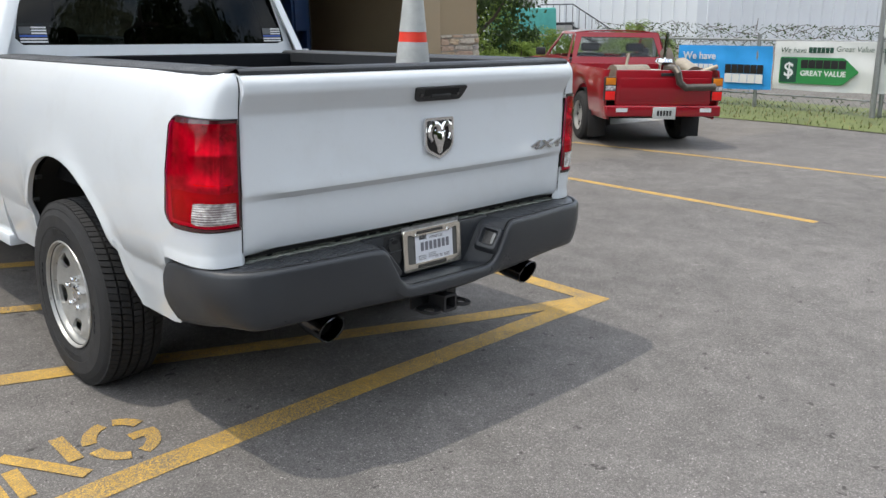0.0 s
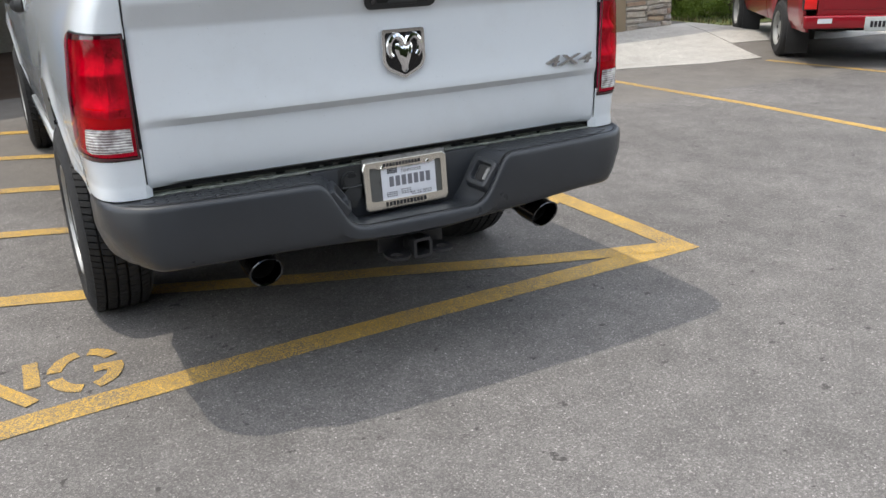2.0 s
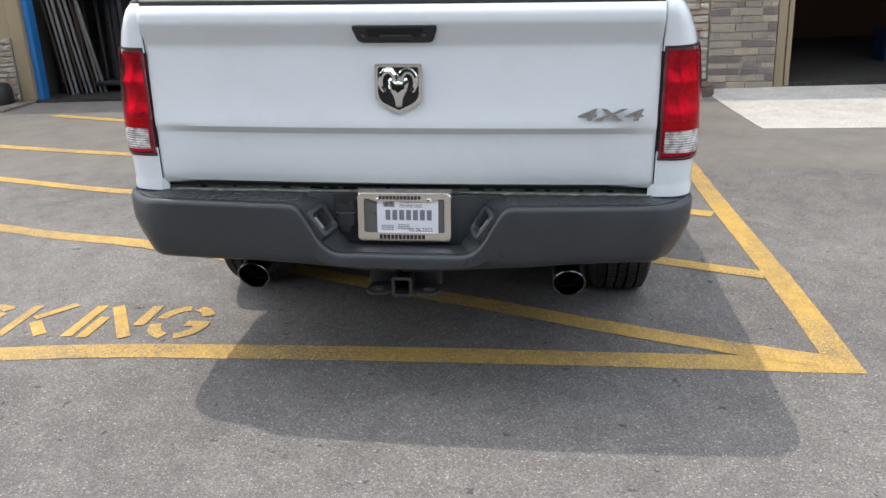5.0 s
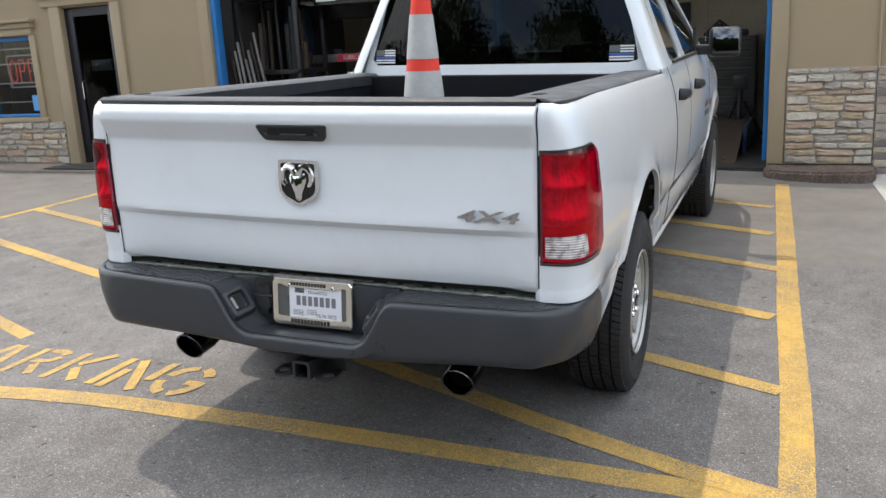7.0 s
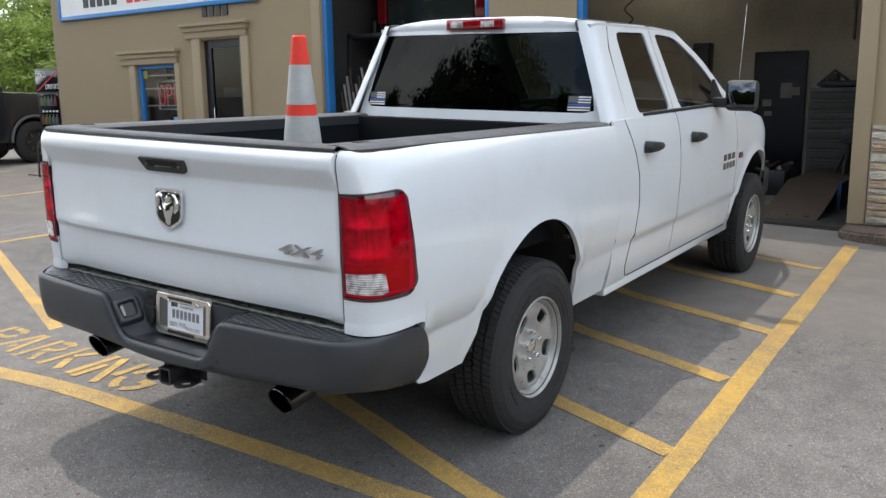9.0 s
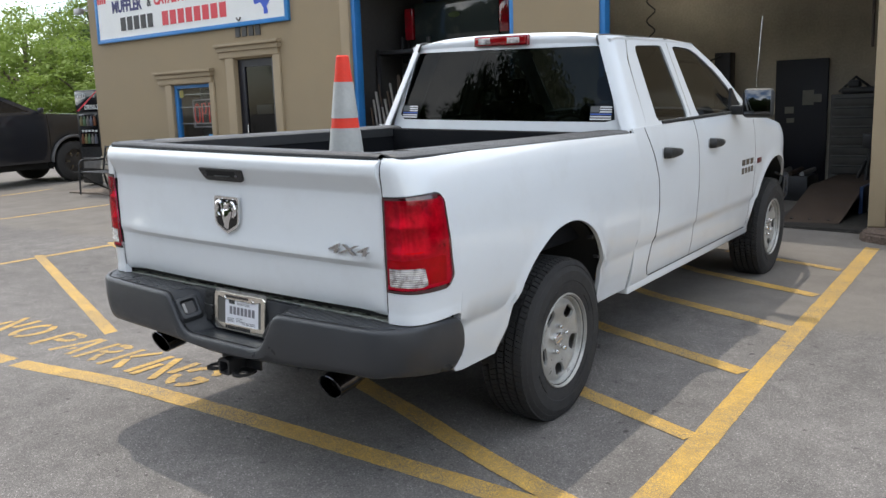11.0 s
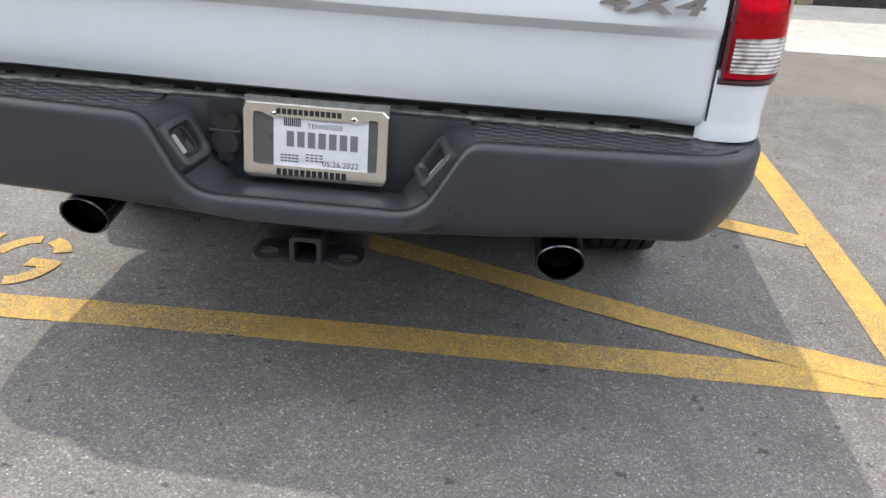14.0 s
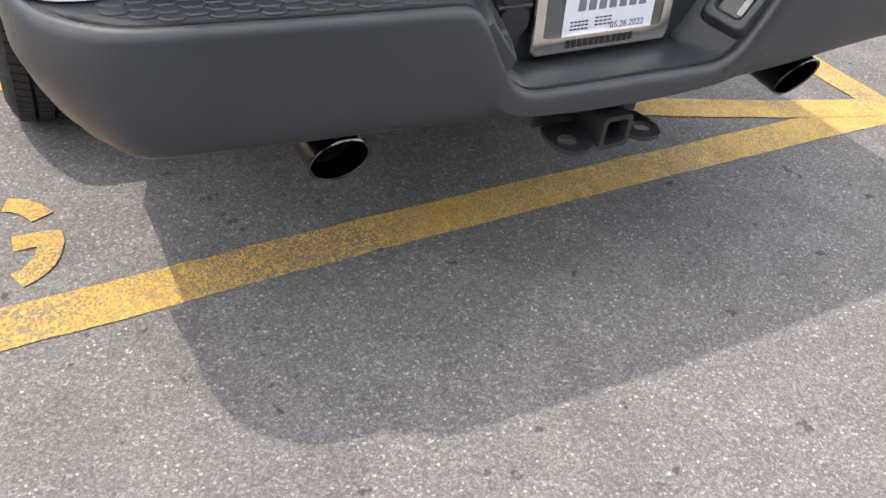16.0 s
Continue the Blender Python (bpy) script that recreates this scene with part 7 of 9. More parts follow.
solo("chain_hoist", tube(loops, 0.03, 8), GREY_METAL, "looped exhaust hose hung from the ceiling", "hose")
runway = thing("lift_runway", pose(0.0, 0.0, FLOOR_Z), "low steel runway ramp with a chequered plate at the bay mouth", "ramp")
part("ramp_plate", prism([(7.62, 0.0), (7.70, 0.0), (8.9, 0.30), (10.6, 0.30), (10.6, 0.26), (8.9, 0.25)], 0.62, Matrix(((0, 0, 1, 0.28), (1, 0, 0, 0), (0, 1, 0, 0), (0, 0, 0, 1)))), RUST, runway, "worn brown ramp plate")
part("ramp_side", box(0.91, 0.95, 8.6, 10.6, 0.0, 0.32), LIFT_BLUE, runway)
part("ramp_plate", prism([(7.62, 0.0), (7.70, 0.0), (8.9, 0.30), (10.6, 0.30), (10.6, 0.26), (8.9, 0.25)], 0.62, Matrix(((0, 0, 1, -1.35), (1, 0, 0, 0), (0, 1, 0, 0), (0, 0, 0, 1)))), RUST, runway, "worn brown ramp plate")
for x in (0.35, 0.55, 0.75):
    part("ramp_rib", box(x, x + 0.03, 7.72, 7.78, 0.015, 0.03), BLACK_STEEL, runway)
tube_l = thing("shop_tube_light", pose(-2.2, 10.2, 3.92), "lit fluorescent tube fitting under the shop ceiling", "ceiling light")
part("fitting", box(-0.62, 0.62, -0.08, 0.08, 0.0, 0.08, 0.005), DECAL_WHITE, tube_l)
part("tube", tube([(-0.58, 0, -0.03), (0.58, 0, -0.03)], 0.02, 8), SHOP_LIGHT, tube_l)

# third bay: low blue lift ramp, stacked blue runways, floor machine
ramp = thing("blue_ramp", pose(5.35, 9.2, FLOOR_Z), "sloping dark blue ramp on the shop floor", "ramp")
part("ramp_sheet", prism([(-0.55, 0.0), (0.55, 0.0), (0.55, 0.03), (-0.55, 0.42), (-0.55, 0.36)], 0.5, pose(0, 0.25, 0, 90, 0, 0)), LIFT_BLUE, ramp)
pile = thing("runway_stack", pose(7.0, 9.5, FLOOR_Z), "stacked blue lift runways with pale cross bars on the floor", "lift parts")
for k, (dx, dy, z) in enumerate(((-0.2, 0.0, 0.10), (0.0, 0.25, 0.22), (-0.1, -0.2, 0.34))):
    part("runway", box(-0.75 + dx, 0.55 + dx, -0.18 + dy, 0.18 + dy, z - 0.06, z + 0.04, 0.008), LIFT_BLUE, pile)
for k in range(4):
    part("cross_bar", box(-0.75 + k * 0.33, -0.70 + k * 0.33, -0.5, 0.45, 0.39, 0.42), mottled("pale wood", (0.34, 0.29, 0.18), 0.7, 8, 0.2, 0.1), pile)
for k in range(4):
    part("pallet_block", box(-0.85 + k * 0.42, -0.70 + k * 0.42, -0.55, -0.42, 0.0, 0.12), mottled("grey block", (0.3, 0.3, 0.3), 0.7, 8, 0.2, 0.1), pile)
mach = thing("shop_stool", pose(6.95, 8.75, FLOOR_Z), "grey mechanic's creeper seat on five castor legs", "stool")
part("pad", lathe([(0, 0.42), (0.18, 0.42), (0.2, 0.45), (0.19, 0.5), (0, 0.51)], 20), SEAT, mach)
part("pillar", tube([(0, 0, 0.1), (0, 0, 0.42)], 0.025, 8), GREY_METAL, mach)
for a in range(5):
    t = 2 * math.pi * a / 5
    part("leg", tube([(0, 0, 0.14), (0.28 * math.cos(t), 0.28 * math.sin(t), 0.07)], 0.02, 8), GREY_METAL, mach)
    part("castor", tube([(0.28 * math.cos(t), 0.28 * math.sin(t) - 0.012, 0.03), (0.28 * math.cos(t), 0.28 * math.sin(t) + 0.012, 0.03)], 0.03, 12), RUBBER, mach)
solo("red_scribble", tube([(5.1 + 0.05 * k + 0.06 * math.sin(k * 1.7), 12.78, 2.1 + 0.15 * math.sin(k * 0.6)) for k in range(18)], 0.012, 6), SIGN_RED, "red painted scrawl on the brown wall", "graffiti")
solo("wall_switch", box(5.42, 5.52, 12.765, 12.80, 1.62, 1.80, 0.006), DECAL_WHITE, "white switch plate on the brown wall", "switch")

# dark pipe rack standing in the first bay
prack = thing("pipe_rack", pose(-5.55, 7.95, FLOOR_Z), "dark steel rack full of upright exhaust pipes in the bay", "pipe rack")
for x, y in ((-0.5, 0.0), (0.5, 0.0), (-0.5, 0.7), (0.5, 0.7)):
    part("rack_post", box(x - 0.03, x + 0.03, y - 0.03, y + 0.03, 0.0, 2.35, 0.004), BLACK_STEEL, prack)
for z in (0.12, 1.25, 2.30):
    part("rack_shelf", box(-0.53, 0.53, -0.03, 0.73, z - 0.03, z + 0.03, 0.005), BLACK_STEEL, prack)
rp = random.Random(17)
for k in range(14):
    x, y = rp.uniform(-0.42, 0.42), rp.uniform(0.06, 0.62)
    part("stored_pipe", tube([(x, y, 0.15), (x + rp.uniform(-0.06, 0.06), y, rp.uniform(1.6, 2.6))], rp.uniform(0.02, 0.05), 9), RUST if k % 2 else BLACK_STEEL, prack)
# drain pan and block stand on the second bay floor
jack = thing("jack_tripod", pose(0.77, 9.9, FLOOR_Z), "dark tripod jack with a square head on the floor", "jack")
for a in range(3):
    part("leg", tube([(0.34 * math.cos(a * 2.09 + 0.5), 0.34 * math.sin(a * 2.09 + 0.5), 0.02), (0.05 * math.cos(a * 2.09 + 0.5), 0.05 * math.sin(a * 2.09 + 0.5), 0.55)], 0.022, 8), BLACK_STEEL, jack)
part("column", tube([(0, 0, 0.2), (0, 0, 0.72)], 0.035, 10), BLACK_STEEL, jack)
part("jack_head", box(-0.09, 0.09, -0.08, 0.08, 0.70, 0.90, 0.015), BLACK_STEEL, jack)
drum = thing("parts_crate", pose(-0.35, 9.9, FLOOR_Z), "low black steel crate of parts on the shop floor", "crate")
part("crate_body", box(-0.42, 0.42, -0.3, 0.3, 0.0, 0.34, 0.012), BLACK_STEEL, drum)
for k in range(5):
    x = -0.32 + 0.16 * k
    part("loose_part", tube([(x, -0.2, 0.36), (x + 0.06, 0.2, 0.40)], 0.035, 8), RUST if k % 2 else GREY_METAL, drum)

# ---- other vehicles ----
def ground_pose(x, y, turn):
    """A pose standing on the sloping lot, turned about the upright."""
    e = 0.9
    n = Vector((ground_z(x - e, y) - ground_z(x + e, y), ground_z(x, y - e) - ground_z(x, y + e), 2 * e)).normalized()
    f = Vector((-math.sin(radians(turn)), math.cos(radians(turn)), 0))
    r = f.cross(n).normalized()
    f = n.cross(r)
    m = Matrix((r, f, n)).transposed().to_4x4()
    m.translation = (x, y, ground_z(x, y))
    return m


def simple_wheel(parent, x, y, R, w, rim_mat, s, slot_mat=DECAL_BLACK):
    root = new("wheel")
    root.parent = parent
    root.matrix_basis = pose(x, y, R, 0, s * 90, 0)
    h = w / 2
    part("tyre", lathe([(R * 0.60, -h), (R * 0.85, -h * 1.02), (R * 0.97, -h * 0.8), (R, -h * 0.6), (R, h * 0.6), (R * 0.97, h * 0.8), (R * 0.85, h * 1.02), (R * 0.60, h)], 40), RUBBER, root, "black tyre", 30)
    rim = part("rim", lathe([(R * 0.61, h * 0.98), (R * 0.57, h * 0.9), (R * 0.55, h * 0.5), (R * 0.3, h * 0.55), (R * 0.14, h * 0.75), (0.0, h * 0.78)], 36), rim_mat, root, "metal wheel", 30)
    for k in range(6):
        a = k * math.pi / 3
        b = box(-R * 0.06, R * 0.06, R * 0.24, R * 0.50, h * 0.55, h * 0.62, 0.004)
        bmesh.ops.transform(b, matrix=pose(0, 0, 0, 0, 0, math.degrees(a)), verts=b.verts[:])
        part("rim_slot" if slot_mat is DECAL_BLACK else "rim_spoke", b, slot_mat, rim)


def small_pickup(name, m, label, paint, L=4.45, W=1.66, wb=2.62, ra=1.05, R=0.335, bed=0.95, belt=1.02, roof=1.56, cab=(1.78, 3.05), hood=0.93, rim_mat=STEEL_RIM, glass=CLEAR, lift=0.0, screen_glass=CLEAR, flaps=True, rake=0.60, trim=None):
    t = thing(name, m, label, "pickup truck")
    h = W / 2
    for s in (-1, 1):
        def side(y0, y1, top0, top1):
            ys = sorted(set(list(np.linspace(y0, y1, max(4, int((y1 - y0) / 0.07)))) + [c + d for c in (ra, ra + wb) for d in (-R * 1.17, R * 1.17) if y0 < c + d < y1]))
            cols = []
            for y in ys:
                low = R * 0.95
                for c in (ra, ra + wb):
                    d = abs(y - c) / (R * 1.16)
                    if d < 1:
                        low = max(low, R * 0.95 + R * 1.16 * math.sqrt(1 - d * d))
                top = top0 + (top1 - top0) * (y - y0) / (y1 - y0)
                cols.append([(s * (h - 0.05 * (2 * v - 1.1) ** 2 - 0.10 * step(L - 0.5, L, y) - 0.03 * step(0.12, 0.0, y)), y, low + (top - low) * v) for v in (0, 0.08, 0.2, 0.4, 0.55, 0.6, 0.75, 0.9, 1.0)])
            return shell(cols, lambda p: Vector((-s * 0.03, 0, 0)))
        part("bed_side", side(0.04, cab[0] - 0.03, bed, bed), paint, t, "painted bed side", 40)
        door = part("cab_side", side(cab[0], cab[1] + 0.15, belt, belt), paint, t, "painted cab side", 40)
        part("front_wing", side(cab[1] + 0.16, L, belt, hood), paint, t, "painted front wing", 40)
        tz = lambda z: h - 0.05 - (z - belt) * 0.30
        out = [(cab[0], belt), (cab[0] + 0.14, roof - 0.03), (cab[1] + 0.15 - rake, roof - 0.03), (cab[1] + 0.12, belt)]
        c0 = Vector((sum(p[0] for p in out) / 4, sum(p[1] for p in out) / 4))
        inn = [tuple(c0 + (Vector(p) - c0) * k) for p, k in zip(out, (0.80, 0.82, 0.84, 0.82))]
        o2, i2 = [], []
        for k in range(4):
            for q in range(6):
                o2.append(Vector(out[k]).lerp(Vector(out[(k + 1) % 4]), q / 6))
                i2.append(Vector(inn[k]).lerp(Vector(inn[(k + 1) % 4]), q / 6))
        part("side_frame", grid([[(s * tz(p.y), p.x, p.y) for p in o2], [(s * tz(p.y), p.x, p.y) for p in i2], [(s * (tz(p.y) - 0.02), p.x, p.y) for p in i2]], closed=True), paint, door, "", 40)
        b = bmesh.new()
        b.faces.new([b.verts.new((s * (tz(z) - 0.012), y, z)) for y, z in inn])
        part("side_glass", b, glass, door, "", None)
        part("door_mirror", box(min(s * (h - 0.02), s * (h + 0.13)), max(s * (h - 0.02), s * (h + 0.13)), cab[1] - 0.06, cab[1] + 0.02, belt + 0.02, belt + 0.14, 0.02), PLASTIC, door, "black door mirror")
        part("door_handle", box(min(s * (h - 0.01), s * (h + 0.015)), max(s * (h - 0.01), s * (h + 0.015)), cab[0] + 0.15, cab[0] + 0.32, belt - 0.20, belt - 0.15, 0.006), PLASTIC, door)
        for y in (ra, ra + wb):
            simple_wheel(t, s * (h - 0.115), y, R, 0.22, rim_mat, s, SMOKE if rim_mat is BLACK_STEEL else DECAL_BLACK)
            part("wheel_housing", grid([[(s * x, y + R * 1.2 * math.cos(a), R * 0.95 + R * 1.2 * math.sin(a)) for x in (h - 0.35, h - 0.04)] for a in np.linspace(-0.2, math.pi + 0.2, 16)]), SHADE_BLACK, t)
            if trim:
                part("arch_trim", tube([(s * (h - 0.012), y + R * 1.19 * math.cos(a), R * 0.95 + R * 1.19 * math.sin(a)) for a in np.linspace(0.0, math.pi, 24)], 0.035, 8), trim, t, "grey plastic arch trim")
            if flaps:
                part("mud_flap", box(min(s * (h - 0.27), s * (h - 0.02)), max(s * (h - 0.27), s * (h - 0.02)), y - R - 0.13, y - R - 0.115, 0.09, R + 0.12, 0.003), RUBBER, t, "black rubber mud flap")
        lamp = part("tail_lamp", box(min(s * (h - 0.165), s * (h - 0.015)), max(s * (h - 0.165), s * (h - 0.015)), -0.012, 0.05, 0.56, 0.86, 0.01), PLASTIC, t, "tail lamp in three colours")
        for z0, z1, mat in ((0.76, 0.85, material("amber lens", (0.65, 0.20, 0.02), 0.15)), (0.69, 0.75, CLEAR_LENS), (0.57, 0.68, material("lit red lens", (0.7, 0.02, 0.02), 0.2, Emission_Color=(1, 0.03, 0.02, 1), Emission_Strength=0.08))):
            part("lamp_lens", box(min(s * (h - 0.155), s * (h - 0.025)), max(s * (h - 0.155), s * (h - 0.025)), -0.022, -0.010, z0, z1, 0.004), mat, lamp)
    part("tailgate", merge(box(-h + 0.17, h - 0.17, -0.005, 0.05, 0.50, bed, 0.012), box(-h + 0.22, h - 0.22, -0.012, 0.0, 0.56, bed - 0.10, 0.006)), paint, t, "painted tailgate")
    part("gate_handle", box(-0.06, 0.16, -0.018, -0.008, bed - 0.075, bed - 0.035, 0.004), PLASTIC, t)
    part("rear_valance", box(-h + 0.03, h - 0.03, -0.05, 0.06, 0.36, 0.50, 0.02, 3), paint, t, "painted rear valance")
    for s in (-1, 1):
        part("rear_reflector", box(min(s * (h - 0.32), s * (h - 0.17)), max(s * (h - 0.32), s * (h - 0.17)), -0.058, -0.048, 0.42, 0.47), DECAL_WHITE, t)
    plate2 = part("bar_plate", box(-0.155, 0.155, -0.075, -0.06, 0.33, 0.485, 0.004), mottled("pale plate", (0.5, 0.52, 0.5), 0.5, 20, 0.1, 0), t, "pale plate with dark bars")
    b = bmesh.new()
    for k in range(5):
        add_box(b, -0.10 + k * 0.042, -0.072 + k * 0.042, -0.078, -0.0745, 0.375, 0.44)
    part("bar_lettering", b, INK, plate2, "", None)
    part("bed_floor", box(-h + 0.08, h - 0.08, 0.04, cab[0] - 0.05, 0.55, 0.60), LINER, t)
    part("bed_front_wall", box(-h + 0.06, h - 0.06, cab[0] - 0.08, cab[0] - 0.04, 0.55, bed, 0.006), paint, t)
    part("underbody", box(-h + 0.25, h - 0.25, 0.3, L - 0.3, 0.30, 0.50), SHADE_BLACK, t)
    # cab back, glass, roof
    hb, ht = h - 0.05, h - 0.05 - (roof - belt) * 0.30
    yb = lambda z: cab[0] + 0.14 * (z - belt) / (roof - belt)
    out = [(-hb, belt - 0.2), (hb, belt - 0.2), (ht, roof - 0.03), (-ht, roof - 0.03)]
    inn = [(-hb + 0.12, belt + 0.05), (hb - 0.12, belt + 0.05), (ht - 0.08, roof - 0.10), (-ht + 0.08, roof - 0.10)]
    o2, i2 = [], []
    for k in range(4):
        for q in range(8):
            o2.append(Vector(out[k]).lerp(Vector(out[(k + 1) % 4]), q / 8))
            i2.append(Vector(inn[k]).lerp(Vector(inn[(k + 1) % 4]), q / 8))
    part("cab_back", grid([[(p.x, yb(p.y), p.y) for p in o2], [(p.x, yb(p.y), p.y) for p in i2], [(p.x, yb(p.y) + 0.02, p.y) for p in i2]], closed=True), paint, t, "", 40)
    b = bmesh.new()
    b.faces.new([b.verts.new((x, yb(z) + 0.012, z)) for x, z in inn])
    part("rear_window", b, glass, t, "", None)
    part("roof", shell([[(x * ht, y, roof - 0.03 + 0.035 * (1 - abs(x) ** 3)) for x in np.linspace(-1, 1, 11)] for y in np.linspace(cab[0] + 0.13, cab[1] + 0.16 - rake, 6)], lambda p: Vector((0, 0, -0.02))), paint, t, "", 50)
    part("windscreen", grid([[(x * (ht + (hb - ht) * q), cab[1] + 0.15 - rake + rake * q, roof - 0.03 - (roof - belt - 0.0) * q) for x in np.linspace(-1, 1, 7)] for q in np.linspace(0, 1, 4)]), screen_glass, t, "", 60)
    part("bonnet", shell([[(x * (hb - 0.02 * q), cab[1] + 0.14 + (L - cab[1] - 0.16) * q, belt + (hood - belt) * q + 0.05 * (1 - abs(x) ** 3) - 0.08 * step(0.85, 1, q)) for x in np.linspace(-1, 1, 9)] for q in np.linspace(0, 1, 7)], lambda p: Vector((0, 0, -0.02))), paint, t, "", 50)
    part("nose", box(-h + 0.10, h - 0.10, L - 0.06, L + 0.02, 0.45, hood - 0.02, 0.03, 3), PLASTIC, t)
    part("front_bumper", box(-h + 0.02, h - 0.02, L - 0.10, L + 0.14, 0.36, 0.56, 0.04, 3), SMOKE, t)
    for x in (-0.35, 0.35):
        part("seat_back", box(x - 0.22, x + 0.22, cab[0] + 0.25, cab[0] + 0.36, belt - 0.35, belt + 0.10, 0.04, 3), SEAT, t)
        part("headrest", box(x - 0.14, x + 0.14, cab[0] + 0.27, cab[0] + 0.35, belt + 0.12, belt + 0.24, 0.03, 3), SEAT, t)
    part("dashboard", box(-h + 0.12, h - 0.12, cab[1] - 0.2, cab[1] + 0.12, belt - 0.3, belt - 0.02, 0.04), SEAT, t)
    for o in t.children:
        if not o.name.startswith(("wheel", "mud_flap")):
            o.matrix_basis = Matrix.Translation((0, 0, lift)) @ o.matrix_basis
    return t


RED_PAINT = car_paint("red car paint", (0.28, 0.006, 0.014), (0.12, 0.03, 0.02))
RED_M = ground_pose(7.38, 3.60, -35)
small_pickup("red_pickup_truck", RED_M, "old red single-cab pickup loaded with exhaust scrap on the lot", RED_PAINT, W=1.63, lift=0.07, roof=1.42, belt=0.99)
BLACK_PAINT = car_paint("charcoal car paint", (0.012, 0.013, 0.017), (0.02, 0.02, 0.022))
small_pickup("dark_pickup_truck", ground_pose(-16.75, 3.36, 2), "charcoal pickup with black wheels parked beside the shop", BLACK_PAINT, L=5.95, W=2.05, wb=3.60, ra=1.25, R=0.47, bed=1.50, belt=1.54, roof=2.22, cab=(1.0, 4.12), hood=1.44, lift=0.05, rim_mat=BLACK_STEEL, glass=GLOSS_BLACK, screen_glass=GLOSS_BLACK, flaps=False, rake=1.42, trim=mottled("grey arch plastic", (0.10, 0.10, 0.105), 0.45, 6.0, 0.2, 0.1))

# scrap in the red pickup's box
SCRAP = mottled("tan heat-stained metal", (0.36, 0.31, 0.24), 0.5, 12.0, 0.35, 0.1, metal=0.5)


def in_red(bm):
    bmesh.ops.transform(bm, matrix=RED_M @ Matrix.Translation((0, 0, 0.07)), verts=bm.verts[:])
    return bm


solo("old_muffler", in_red(merge(tube([(-0.52, 0.55, 0.86), (0.02, 0.75, 0.86)], 0.125, 20), tube([(-0.30, 0.64, 0.95), (-0.25, 0.70, 1.12), (-0.20, 0.9, 1.1)], 0.02, 8))), SCRAP, "tan rusted muffler can lying in the red truck", "muffler")
solo("metal_fan", in_red(merge(merge(bmesh.new(), lathe([(0.0, 1.10), (0.10, 1.08), (0.12, 1.04), (0.05, 1.0), (0.02, 0.8), (0.12, 0.61)], 20), Matrix.Translation((0.10, 0.32, 0))), tube([(0.1, 0.32, 1.0), (0.13, 0.34, 1.42)], 0.022, 8))), CHROME, "chrome stand with a dark rod among the scrap", "scrap metal")
solo("flex_duct", in_red(tube([(0.20, 0.2, 0.66), (0.16, 0.25, 0.95), (0.20, 0.5, 1.14), (0.33, 0.8, 1.10), (0.40, 1.0, 0.95), (0.40, 1.1, 0.62)], 0.085, 16)), mottled("brown rubber hose", (0.10, 0.075, 0.055), 0.7, 30.0, 0.4, 0.4), "brown ribbed hose arching over the tailgate", "hose")
solo("tail_pipe", in_red(tube([(0.12, 0.35, 0.97), (0.12, -0.05, 0.97), (0.13, -0.10, 0.92), (0.16, -0.11, 0.80), (0.24, -0.12, 0.74), (0.46, -0.13, 0.745), (0.63, -0.13, 0.75)], 0.046, 12)), mottled("dark pipe steel", (0.12, 0.105, 0.09), 0.4, 20.0, 0.4, 0.1, metal=0.6), "dark bent tail pipe hooked over the red tailgate", "pipe")
solo("coil_hose", in_red(merge(tube([(0.62, 0.5, 0.85), (0.62, 0.95, 0.95)], 0.13, 18), tube([(0.5, 0.15, 0.9), (0.75, 0.1, 1.0)], 0.03, 10))), SCRAP, "tan corrugated pipe piled in the red truck", "pipe")
solo("white_tank", in_red(box(-0.12, 0.40, 0.45, 0.85, 0.60, 0.92, 0.06, 3)), mottled("dirty white metal", (0.5, 0.48, 0.44), 0.5, 9, 0.3, 0.1), "dirty white metal casing in the red truck", "scrap metal")

# ---- grass, fence, banners ----
GRASS = mottled("dry grass", (0.115, 0.138, 0.045), 0.9, 2.5, 0.45, 0.3, 40.0)
STRAW = mottled("straw", (0.26, 0.22, 0.10), 0.9, 3.0, 0.3, 0.2, 40.0)


def verge(name, outline, lift, mat, label):
    bm = bmesh.new()
    top = [bm.verts.new((x, y, ground_z(x, y) + lift)) for x, y in outline]
    mid = bm.verts.new((sum(p[0] for p in outline) / len(outline), sum(p[1] for p in outline) / len(outline), sum(v.co.z for v in top) / len(top) + 0.02))
    for k in range(len(top)):
        bm.faces.new((top[k], top[(k + 1) % len(top)], mid))
    return solo(name, bm, mat, label, "grass", kind="structure", smooth=60)


verge("verge_1", [(11.6, -8), (11.66, 2.3), (11.72, 3.85), (11.5, 5.3), (11.3, 7.7), (15, 7.7), (15, -8)], 0.012, GRASS, "rough grass verge under the fence")
verge("verge_2", [(7.73, 7.75), (9.3, 7.82), (11.3, 7.72), (15, 7.72), (15, 22), (7.73, 22)], 0.012, GRASS, "grass strip beside the building")
rnd = random.Random(4)
bm = bmesh.new()
